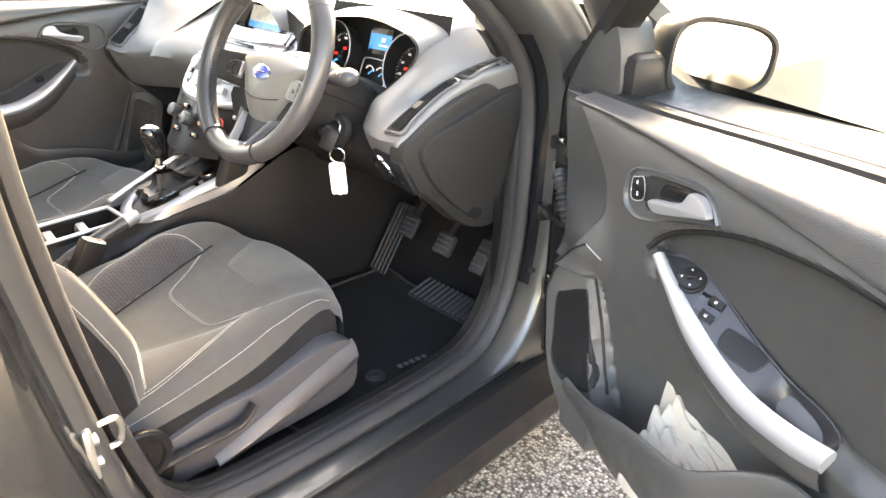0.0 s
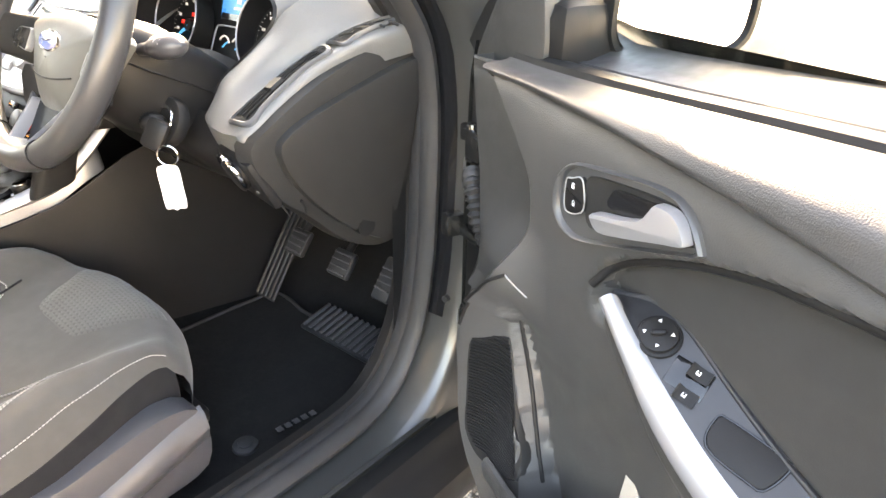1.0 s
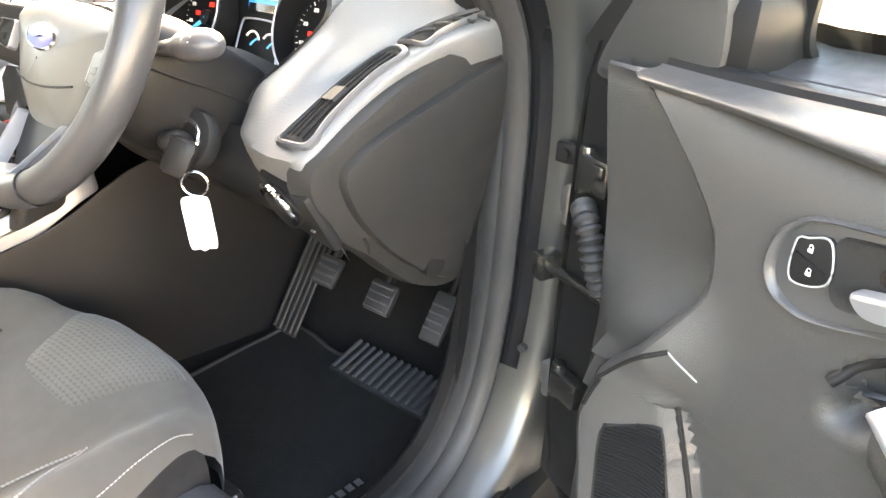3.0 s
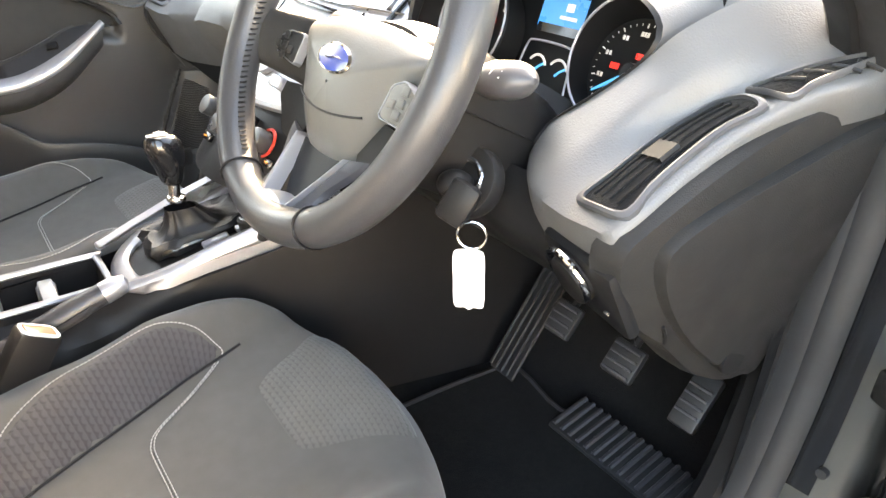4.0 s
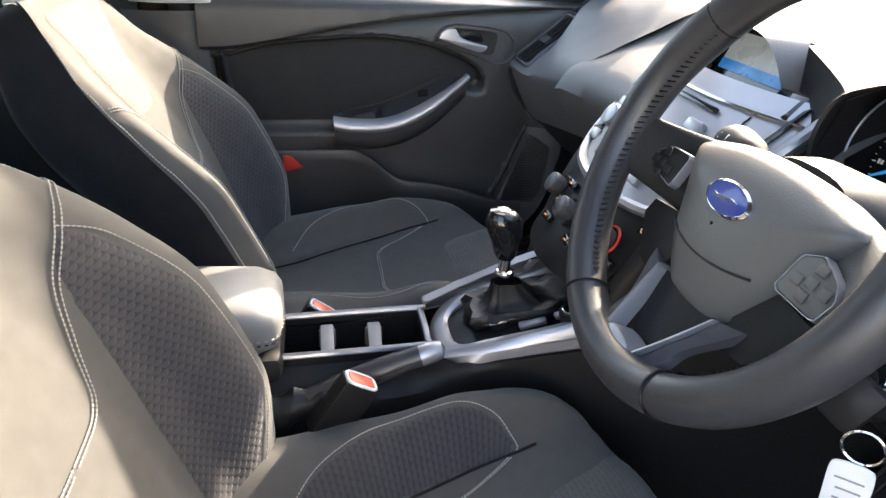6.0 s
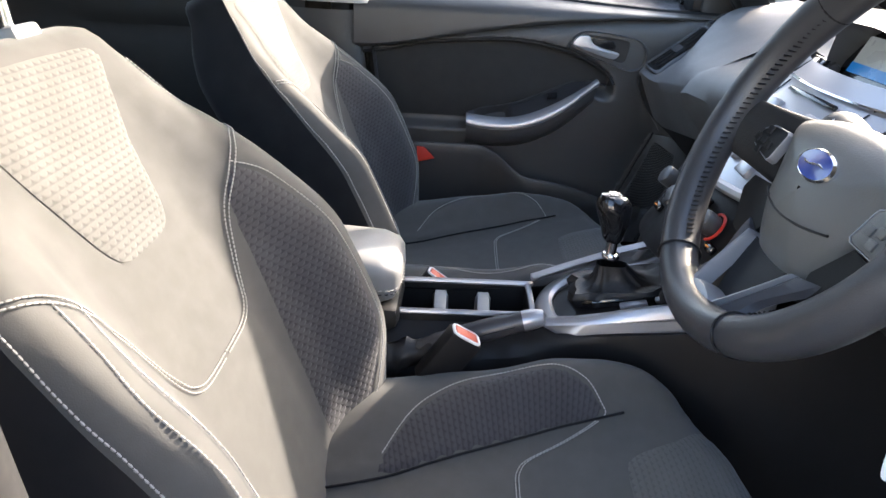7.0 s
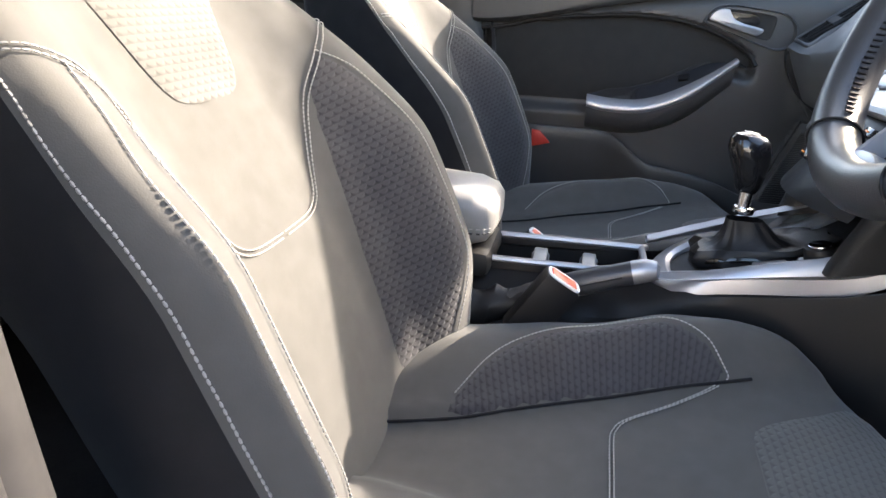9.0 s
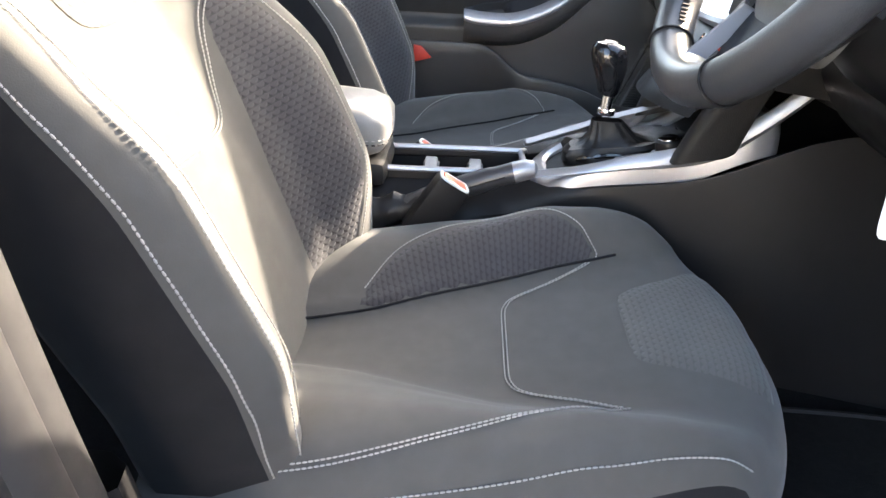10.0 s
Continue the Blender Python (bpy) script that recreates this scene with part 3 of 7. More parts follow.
def swell(x, xs, ys):
    """A smooth curve through given values."""
    n = len(xs)
    i = int(min(max(np.searchsorted(xs, x) - 1, 0), n - 2))
    h = xs[i + 1] - xs[i]
    t = min(max((x - xs[i]) / h, 0.0), 1.0)
    d = [(ys[j + 1] - ys[j]) / (xs[j + 1] - xs[j]) if 0 <= j < n - 1 else 0.0 for j in (i - 1, i, i + 1)]
    m = [2 * a * b / (a + b) if a * b > 0 else 0.0 for a, b in ((d[0], d[1]), (d[1], d[2]))]
    return (1 + 2 * t) * (1 - t) ** 2 * ys[i] + t * (1 - t) ** 2 * h * m[0] + t * t * (3 - 2 * t) * ys[i + 1] - t * t * (1 - t) * h * m[1]


def back_depth(u, w):
    t = abs(u) / half_width(w)
    wing = swell(t, [0, 0.36, 0.54, 0.70, 0.82, 0.92, 0.98, 1.0], [0, 0.003, 0.024, 0.066, 0.092, 0.098, 0.082, 0.062])
    b = swell(w, [-0.05, 0.02, 0.12, 0.24, 0.34, 0.42, 0.49, 0.57], [0.45, 0.72, 1.0, 1.0, 0.72, 0.40, 0.14, 0.03])
    lum = 0.014 * math.sin(math.pi * min(max(w, 0), 0.46) / 0.46) - 0.006 * max(0, (w - 0.46) / 0.10) ** 2
    return wing * b + lum


def cushion_line(v):
    """The height of the cushion's middle line at y = v."""
    return swell(v, [-0.12, 0.0, 0.12, 0.20, 0.30, 0.37, 0.425, 0.458, 0.480], [0.380, 0.388, 0.398, 0.405, 0.424, 0.438, 0.442, 0.434, 0.408])


def crease(v):
    """How far out the fold between the cushion's middle and its wing lies."""
    return swell(v, [-0.06, 0.03, 0.10, 0.21, 0.33, 0.43], [0.050, 0.066, 0.094, 0.134, 0.162, 0.186])


def cushion_wing(u, v):
    c = crease(v)
    full = 0.55 * swell(v, [0.16, 0.28, 0.40, 0.47], [0.0, 0.35, 0.62, 0.4]) if u < 0 else 0.0
    u = abs(u) / c * 0.168 if abs(u) < c else 0.168 + (abs(u) - c) / (0.265 - c) * 0.097
    b = swell(v, [-0.12, 0.02, 0.14, 0.26, 0.34, 0.42, 0.47], [0.75, 0.95, 1.08, 1.05, 0.72, 0.36, 0.15])
    return (b + full) * swell(abs(u), [0, 0.10, 0.15, 0.175, 0.20, 0.22, 0.24, 0.255, 0.265], [0, 0.002, 0.008, 0.022, 0.045, 0.055, 0.050, 0.030, -0.006])


def taper(v):
    """The cushion narrows towards its front."""
    return swell(v, [-0.12, 0.10, 0.30, 0.48], [0.98, 0.97, 0.92, 0.84])


def bow(u, v):
    return v - 1.1 * u * u * max(0, (v - 0.1) / 0.36)


def build_seat(s, name, label):
    """A front seat; s is +1 for the driver's (its outer side to the right) and -1 for the passenger's."""
    cx = s * SEAT_X
    seat = thing(name, (cx, 0.15, 0.215), label, "car seat", "front seats")

    def surf_back(u, w, off=0.0):
        p = BACK0 + u * np.array([1, 0, 0]) + w * EU + (back_depth(u, w) + off) * EN
        return (cx + s * p[0], p[1], p[2])

    def surf_cush(u, v, off=0.0):
        return (cx + s * u * taper(v) * (1.0 + (0.045 * swell(v, [0.15, 0.40], [0.0, 1.0]) if u < 0 else 0.0)), bow(u, v) + (0.010 * swell(v, [0.2, 0.45], [0.0, 1.0]) * min(1.0, -u / 0.1) if u < 0 else 0.0), cushion_line(v) + cushion_wing(u, v) + off)

    # backrest: front cover and dark shell
    ws_ = np.linspace(-0.13, 0.555, 50)
    us = np.linspace(-1, 1, 49)
    rows = [[surf_back(t * half_width(w), w) for t in us] for w in ws_]
    tops = []
    for w, f, d in ((0.568, 0.94, -0.006), (0.578, 0.86, -0.018), (0.583, 0.78, -0.036)):
        p0 = [surf_back(t * half_width(0.555) * f, 0.555, d) for t in us]
        tops.append([(p[0], p[1] + (w - 0.555) * EU[1], p[2] + (w - 0.555) * EU[2]) for p in p0])
    back = part("backrest", Geo().loft(rows + tops), FABRIC, seat, "grey cloth backrest, sunlit across its top")
    g = Geo()
    shell = []
    for w in ws_:
        hw = half_width(w)
        e = back_depth(hw, w)
        c = swell(w, [0.36, 0.44, 0.50, 0.555], [1.0, 0.93, 0.80, 0.60])
        q = [(-1.0, e), (-1.022, e - 0.03 * c), (-1.02, e - 0.075 * c), (-0.94, e - 0.115 * c), (-0.6, e - 0.128 * c), (0.6, e - 0.128 * c), (0.94, e - 0.115 * c), (1.02, e - 0.075 * c), (1.022, e - 0.03 * c), (1.0, e)]
        shell.append([(cx + s * t * hw, *(BACK0 + w * EU + d * EN)[1:]) for t, d in smooth(q, 40)])
    last = np.array(shell[-1])
    mid = last.mean(axis=0)
    for k, f in ((0.010, 0.97), (0.018, 0.90), (0.024, 0.78), (0.027, 0.5)):
        shell.append([tuple(mid + (p - mid) * np.array([f, f, f]) + k * EU) for p in last])
    part("side_cover", g.loft(shell), FABRIC_SIDE, back, "black cloth side and rear cover")
    # jacquard shield, wing panels and seams of the backrest
    shield = smooth([(-0.040, 0.367), (0.0, 0.364), (0.040, 0.367), (0.060, 0.385), (0.082, 0.45), (0.106, 0.51), (0.120, 0.545), (0.06, 0.552), (0, 0.553), (-0.06, 0.552), (-0.120, 0.545), (-0.106, 0.51), (-0.082, 0.45), (-0.060, 0.385)], 56, closed=True)
    part("shield_panel", patch(shield, surf_back, 0.0035), JACQUARD, back, "raised jacquard shield panel")
    wing_out = [(0.166, 0.382), (0.191, 0.347), (0.205, 0.27), (0.211, 0.17), (0.204, 0.09), (0.176, 0.020), (0.160, 0.0)]
    wing_in = [(0.160, 0.376), (0.142, 0.345), (0.124, 0.26), (0.114, 0.17), (0.108, 0.09), (0.106, 0.02), (0.106, 0.0)]
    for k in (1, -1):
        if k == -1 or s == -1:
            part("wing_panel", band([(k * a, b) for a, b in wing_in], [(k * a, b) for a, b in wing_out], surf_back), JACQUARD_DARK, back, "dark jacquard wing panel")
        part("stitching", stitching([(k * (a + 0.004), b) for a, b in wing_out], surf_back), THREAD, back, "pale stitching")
        part("stitching", stitching([(k * 0.224, 0.418), (k * 0.192, 0.402), (k * 0.154, 0.366), (k * 0.128, 0.334), (k * 0.108, 0.296), (k * 0.089, 0.260), (k * 0.076, 0.244), (k * 0.052, 0.235), (0, 0.233)], surf_back), THREAD, back, "pale stitching")
        part("stitching", stitching([(k * 0.226, 0.414), (k * 0.195, 0.397), (k * 0.157, 0.361), (k * 0.131, 0.329), (k * 0.111, 0.291), (k * 0.092, 0.255), (k * 0.078, 0.239), (k * 0.053, 0.2305), (0, 0.2285)], surf_back), THREAD, back, "pale stitching")
        if k == 1:
            part("edge_stitching", stitching([(half_width(b) * swell(b, [0.05, 0.30, 0.402], [0.93, 0.915, 0.835]), b) for b in np.linspace(0.400, -0.08, 24)], surf_back, 0.0012), THREAD, back, "pale stitching")
        part("edge_stitching", stitching([(k * half_width(b) * 0.993, b) for b in np.linspace(-0.08, 0.53, 16)], surf_back, 0.0012, r=0.0011), THREAD, back, "pale stitching")
    # headrest on two posts
    hr = part("headrest", Geo().loft([[(cx + rx * math.cos(a), yc + ry * math.sin(a), z) for a in np.linspace(0, 2 * math.pi, 33)[:-1]] for z, rx, ry, yc in ((0.947, 0.060, 0.020, -0.338), (0.944, 0.095, 0.038, -0.335), (0.956, 0.122, 0.052, -0.332), (0.995, 0.134, 0.058, -0.328), (1.06, 0.136, 0.058, -0.324), (1.11, 0.130, 0.054, -0.318), (1.14, 0.112, 0.044, -0.326), (1.155, 0.070, 0.026, -0.332), (1.157, 0.02, 0.008, -0.333))], closed_u=True, caps=True), FABRIC, seat, "grey cloth headrest")
    part("seam", Geo().tube([(cx + 0.078, -0.312 + 0.052 * math.sin(a) * 0.86, 1.065 + 0.088 * math.cos(a)) for a in np.linspace(0, 2 * math.pi, 40)], 0.0016, 6), FABRIC_SIDE, hr)
    part("seam", Geo().tube([(cx - 0.078, -0.312 + 0.052 * math.sin(a) * 0.86, 1.065 + 0.088 * math.cos(a)) for a in np.linspace(0, 2 * math.pi, 40)], 0.0016, 6), FABRIC_SIDE, hr)
    for k in (-1, 1):
        part("headrest_post", Geo().tube([(cx + k * 0.068, -0.318, 0.86), (cx + k * 0.068, -0.326, 0.93), (cx + k * 0.067, -0.334, 1.00)], 0.0065, 12), CHROME, seat, "chrome headrest post")
        part("post_collar", Geo().box((cx + k * 0.068, -0.320, 0.902), (0.044, 0.034, 0.016), 0.005, (20, 0, 0)), CLIPGREY, seat)
    # cushion
    vs = list(np.linspace(-0.11, 0.470, 44))
    ut = np.linspace(-0.265, 0.265, 57)
    rows = [[surf_cush(u, v) for u in ut] for v in vs]
    lastrow = rows[-1]
    for dy, dz in ((0.012, -0.012), (0.019, -0.030), (0.020, -0.055), (0.014, -0.085), (0.0, -0.10)):
        rows.append([(p[0], p[1] + dy, max(p[2] + dz, 0.30)) for p in lastrow])
    cush = part("cushion", Geo().loft(rows), FABRIC, seat, "grey cloth seat cushion")
    for k in (1, -1):
        side = []
        for r in rows[:44]:
            p = r[-1] if k == 1 else r[0]
            side.append([(p[0] + s * k * a, p[1], p[2] - d) for a, d in ((0, 0), (0.004, 0.015), (0.004, 0.05), (-0.006, 0.085), (-0.02, 0.10))])
        part("side_cover", Geo().loft(side), FABRIC_SIDE, cush, "black cloth cushion side")
        arch = [(k * 0.160, 0.330), (k * 0.192, 0.310), (k * 0.209, 0.258), (k * 0.207, 0.20), (k * 0.190, 0.135), (k * 0.148, 0.07), (k * 0.080, 0.028)]
        floor_ = [(k * (crease(v) - 0.006), v) for v in (0.324, 0.27, 0.22, 0.16, 0.10, 0.06, 0.028)]
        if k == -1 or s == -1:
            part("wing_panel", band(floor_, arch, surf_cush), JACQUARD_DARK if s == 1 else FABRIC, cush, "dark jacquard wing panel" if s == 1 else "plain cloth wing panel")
            part("stitching", stitching([(k * 0.153, 0.322)] + [(a + k * 0.004, b) for a, b in arch], surf_cush), THREAD, cush, "pale stitching")
        else:
            for d in (0.0, 0.004):
                part("stitching", stitching([(0.150 + d, 0.320), (0.178 + d, 0.27), (0.204 + d, 0.19), (0.222 + d, 0.10), (0.230 + d, 0.03), (0.233 + d, -0.06)], surf_cush), THREAD, cush, "pale stitching")
        if k == -1 or s == -1:
            part("seam", Geo().tube([surf_cush(k * (crease(b) - 0.006), b, 0.0016) for b in np.linspace(-0.10, 0.355, 60)], 0.0020, 8), FABRIC_SIDE, cush)
        part("edge_stitching", stitching([(k * 0.252, b) for b in np.linspace(-0.06, 0.46, 20)], surf_cush), THREAD, cush, "pale stitching")
    ustitch = [(-0.150, 0.318), (-0.122, 0.270), (-0.098, 0.222), (-0.080, 0.206), (-0.05, 0.201), (0.05, 0.201), (0.080, 0.206), (0.098, 0.222), (0.122, 0.270), (0.150, 0.318)]
    part("stitching", stitching(ustitch, surf_cush), THREAD, cush, "pale stitching")
    part("stitching", stitching([(a, b - 0.004) for a, b in ustitch], surf_cush), THREAD, cush, "pale stitching")
    fp = smooth([(a - 0.012, b) for a, b in ((-0.055, 0.330), (0, 0.328), (0.055, 0.330), (0.078, 0.344), (0.106, 0.40), (0.136, 0.464), (0.06, 0.4685), (0, 0.469), (-0.06, 0.4685), (-0.136, 0.464), (-0.106, 0.40), (-0.078, 0.344))], 52, closed=True)
    part("front_panel", patch(fp, surf_cush, 0.003), JACQUARD, cush, "jacquard panel at the cushion's front")
    # plastic shield on the outer side, its ridge, levers and rails
    ox = cx + s * 0.268

    def outer(a, b, h):
        return (ox + s * h, a, b)

    shape = smooth([(-0.16, 0.345), (-0.02, 0.352), (0.10, 0.372), (0.20, 0.372), (0.26, 0.384), (0.33, 0.395), (0.385, 0.385), (0.402, 0.34), (0.398, 0.285), (0.36, 0.264), (0.20, 0.262), (0.02, 0.268), (-0.14, 0.272)], 60, closed=True)
    place = Matrix(((0, 0, s, ox), (1, 0, 0, 0), (0, 1, 0, 0), (0, 0, 0, 1)))
    sh = part("side_shield", Geo().prism(shape, -0.035, 0.006, place, 0.006), TRIMGREY, seat, "dark grey plastic side shield")
    part("shield_ridge", Geo().loft([[outer(y, zc + dz, h) for dz, h in ((-hh, 0.0), (-hh * 0.6, 0.014), (0.0, 0.020), (hh * 0.7, 0.012), (hh, 0.0))] for y, zc, hh in ((0.395, 0.352, 0.030), (0.35, 0.340, 0.034), (0.28, 0.318, 0.032), (0.20, 0.296, 0.028), (0.13, 0.280, 0.022), (0.09, 0.272, 0.016))]), TRIMGREY, sh)
    lever = part("height_lever", Geo().tube(smooth([outer(-0.02, 0.332, 0.014), outer(0.05, 0.338, 0.022), outer(0.13, 0.342, 0.026), outer(0.165, 0.366, 0.024)], 20), [0.013] * 6 + [0.011] * 14, 10, flat=0.6), HARD, seat, "height adjusting lever")
    rec = part("recliner_cover", Geo().prism(smooth([(-0.16, 0.33), (-0.09, 0.40), (-0.02, 0.39), (0.02, 0.34), (0.01, 0.29), (-0.05, 0.27), (-0.15, 0.27)], 30, closed=True), 0.0, 0.016, place, 0.006), HARD, seat, "black recliner cover")
    hw_ = Matrix.Translation((ox + s * 0.026, -0.030, 0.372)) @ pose(0, 0, 0, 0, 90, 0) @ Matrix.Scale(0.72, 4)
    part("recliner_wheel", moved(Geo().loft([[(r * math.cos(a), r * math.sin(a), s * h) for a in np.linspace(0, 2 * math.pi, 49)[:-1]] for r, h in ((0.062, -0.014), (0.066, -0.008), (0.066, 0.006), (0.061, 0.012), (0.050, 0.010), (0.046, 0.002), (0.020, 0.002), (0.016, 0.008), (0.002, 0.009))], closed_u=True), hw_), HARD, rec, "black recliner hand wheel")
    for k in (-1, 1):
        part("seat_rail", Geo().box((cx + k * 0.20, 0.15, 0.232), (0.05, 0.52, 0.035), 0.005), STEEL, seat, "steel seat rail")
        part("seat_riser", Geo().box((cx + k * 0.20, 0.12, 0.285), (0.03, 0.42, 0.08), 0.008), HARD, seat)
    part("seat_pan", Geo().box((cx, 0.15, 0.325), (0.47, 0.56, 0.03), 0.01), HARD, seat)
    return seat


build_seat(1, "driver_seat", "grey cloth driver's seat with dark jacquard wings and pale stitching")
build_seat(-1, "passenger_seat", "dark grey cloth passenger seat with pale stitching, beside the console")


# ---- doors ----
HINGE = (0.845, 0.828)
OPEN = 67.0


def door_front(z):
    """Where the trim's face ends towards the hinge, at a height."""
    return swell(z, [0.33, 0.40, 0.44, 0.50, 0.55, 0.60, 0.64, 0.68, 0.72, 0.76, 0.80, 0.84, 0.886], [0.560, 0.600, 0.618, 0.634, 0.648, 0.636, 0.604, 0.582, 0.568, 0.572, 0.600, 0.644, 0.702])


def shoulder_line(y):
    """The height of the crease under the door's shoulder."""
    return swell(y, [-0.14, 0.13, 0.21, 0.30, 0.39, 0.50, 0.62], [0.762, 0.806, 0.820, 0.833, 0.843, 0.852, 0.857])


def insert_line(y):
    """The upper edge of the padded insert."""
    return swell(y, [-0.14, 0.0, 0.127, 0.20, 0.28, 0.339, 0.39, 0.43, 0.452, 0.462], [0.748, 0.776, 0.790, 0.795, 0.790, 0.778, 0.760, 0.740, 0.722, 0.705])


def pod_edge(z):
    """Where the speaker pod steps back to the hollow behind the pocket."""
    return swell(z, [0.33, 0.40, 0.46, 0.54, 0.60, 0.62], [0.470, 0.488, 0.516, 0.548, 0.570, 0.576])


def door_in(y, z):
    """The trim face's distance from the middle of the car."""
    x = swell(z, [0.33, 0.50, 0.62, 0.72, 0.80, 0.848, 0.866, 0.878, 0.888], [0.706, 0.706, 0.694, 0.688, 0.687, 0.690, 0.700, 0.714, 0.740])
    it = insert_line(y)
    if y < 0.47:
        x += 0.026 * swell(it - z, [-0.006, 0.007], [0.0, 1.0]) * swell(y, [0.446, 0.466], [1.0, 0.0]) * swell(z - swell(y, [0.12, 0.165, 0.214, 0.262, 0.312, 0.366, 0.405, 0.446], [0.610, 0.631, 0.639, 0.654, 0.677, 0.704, 0.709, 0.700]), [-0.036, -0.010], [0.0, 1.0])
    c = shoulder_line(y)
    x -= 0.012 * swell(z - c, [-0.003, 0.009], [0.0, 1.0]) * swell(z, [0.858, 0.880], [1.0, 0.3])
    if z < c:
        x += 0.014 * math.exp(-(c - z) / 0.012) * swell(y, [0.56, 0.63], [1.0, 0.2])
    if z < 0.66:
        k = swell(y - pod_edge(z), [0.0, 0.010], [0.0, 1.0])
        pod = 0.690 - 0.16 * max(0.0, 0.62 - z) - swell(y, [0.55, 0.65], [0.0, 0.028])
        x += (pod - x) * k * swell(z, [0.60, 0.66], [1.0, 0.0])
    if 0.60 < z < 0.72 and y > 0.53:
        x -= 0.032 * swell(y, [0.53, 0.60], [0.0, 1.0]) * swell(z, [0.60, 0.65, 0.73], [0.3, 1.0, 0.0])
    return x


def waist(y):
    """How far the waist dips towards the mirror."""
    return 0.021 * swell(y, [0.12, 0.66], [0.0, 1.0])


def build_door(s, name, label, opened):
    door = thing(name, (s * HINGE[0], HINGE[1], 0.22), label, "car door")

    def flat(x0):
        """Places an outline in (y, z), drawn out towards the middle of the car."""
        return Matrix(((0, 0, -1, x0), (1, 0, 0, 0), (0, 1, 0, 0), (0, 0, 0, 1)))

    def face(y, z, off=0.0):
        return (door_in(y, z) - off, y, z - waist(y) * swell(z, [0.860, 0.888], [0.0, 1.0]))

    # skin and inner steel
    rows = []
    for y in np.linspace(0.810, -0.165, 16):
        rows.append([(x, y, z) for x, z in smooth([(0.83, 0.275), (0.878, 0.28), (0.900, 0.42), (0.912, 0.60), (0.905, 0.78), (0.880, 0.875), (0.845, 0.905)], 18)])
    part("door_skin", Geo().loft(rows), PAINT, door, "glossy dark grey door skin", s)
    rows = [[(x, y, z) for x in (0.89, 0.86, 0.82, 0.78, 0.745)] for y, z in smooth([(0.795, 0.87), (0.808, 0.80), (0.808, 0.50), (0.79, 0.35), (0.73, 0.285), (0.30, 0.275), (-0.10, 0.28), (-0.155, 0.33), (-0.165, 0.60), (-0.165, 0.895)], 50)]
    part("door_shell", Geo().loft(rows), PAINT, door, "dark painted door edge", s)
    part("door_seal", Geo().tube([(0.768, y, z) for y, z in smooth([(0.785, 0.84), (0.795, 0.70), (0.790, 0.48), (0.77, 0.36), (0.70, 0.305), (0.30, 0.295), (-0.09, 0.30), (-0.14, 0.36), (-0.15, 0.60), (-0.15, 0.88)], 60)], 0.010, 8), RUBBER, door, "black rubber door seal", s)

    # trim face
    def strip_row(level):
        """A row of the trim face; rows 0..1 lie under the shoulder crease, 1..2 over it."""
        q = []
        for k in np.linspace(0, 1, 110):
            y, z = 0.5, 0.5
            for _ in range(3):
                c = min(shoulder_line(y), 0.858)
                z = 0.33 + (c - 0.0005 - 0.33) * level if level <= 1 else c + 0.0005 + (0.868 - c) * (level - 1)
                y = door_front(z) + (-0.145 - door_front(z)) * k
            q.append(face(y, z))
        return q

    rows = [strip_row(v) for v in np.linspace(0, 1, 90)] + [strip_row(v) for v in np.linspace(1.001, 2, 14)]
    for z in (0.874, 0.880, 0.885, 0.888):
        rows.append([face(y, z) for y in np.linspace(door_front(z), -0.145, 110)])
    trim = part("door_trim", Geo().loft(rows), DOORSKIN, door, "grained dark grey door trim", s)
    part("window_sill", Geo().loft([[(x, y, z - waist(y)) for x, z in ((0.7385, 0.886), (0.742, 0.893), (0.750, 0.896), (0.764, 0.894), (0.772, 0.885))] for y in np.linspace(0.70, -0.145, 20)]), HARD, trim, "", s)
    part("outer_waist", Geo().loft([[(x, y, z - waist(y)) for x, z in ((0.770, 0.8855), (0.776, 0.893), (0.790, 0.894), (0.80, 0.897), (0.846, 0.909))] for y in np.linspace(0.80, -0.165, 12)]), RUBBER, trim, "", s)
    # sunk gusset between the trim's curved edge and the hinge side
    rows, edge_ = [], []
    for z in np.linspace(0.560, 0.868, 44):
        yf = door_front(z)
        xf = door_in(yf, z)
        zz = z - waist(yf) * swell(z, [0.860, 0.888], [0.0, 1.0])
        edge_.append([(xf, yf, zz), (xf + 0.002, yf + 0.004, zz), (xf + 0.010, yf + 0.010, zz), (xf + 0.024, yf + 0.015, zz), (xf + 0.030, yf + 0.016, zz)])
        fore = swell(z, [0.53, 0.61, 0.67, 0.73, 0.78, 0.868], [0.704, 0.705, 0.711, 0.717, 0.728, 0.742])
        rows.append([(xf + 0.026, yf + 0.013, zz), (xf + 0.024, yf + 0.022, zz), (xf + 0.022, 0.5 * (yf + fore), zz), (0.712, fore, zz), (0.748, fore + 0.004, zz)])
    part("trim_edge", Geo().loft(edge_), DOORSKIN, trim, "rolled front edge of the trim", s)
    part("gusset_panel", Geo().loft(rows), GUSSET, trim, "sunken grained gusset", s)
    rows = []
    for z in np.linspace(0.33, 0.605, 16):
        yf = door_front(z)
        xf = door_in(yf, z)
        rows.append([(xf, yf, z), (xf + 0.004, yf + 0.008, z), (max(xf + 0.012, 0.692), yf + 0.022, z), (0.712, max(0.704, yf + 0.040), z), (0.748, max(0.708, yf + 0.050), z)])
    part("lower_edge", Geo().loft(rows), GUSSET, trim, "", s)
    part("inner_panel", Geo().loft([[(0.750, y, z) for y in np.linspace(0.63, 0.806, 6)] for z in np.linspace(0.30, 0.872, 8)]), HARD, door, "black inner door panel behind the trim", s)
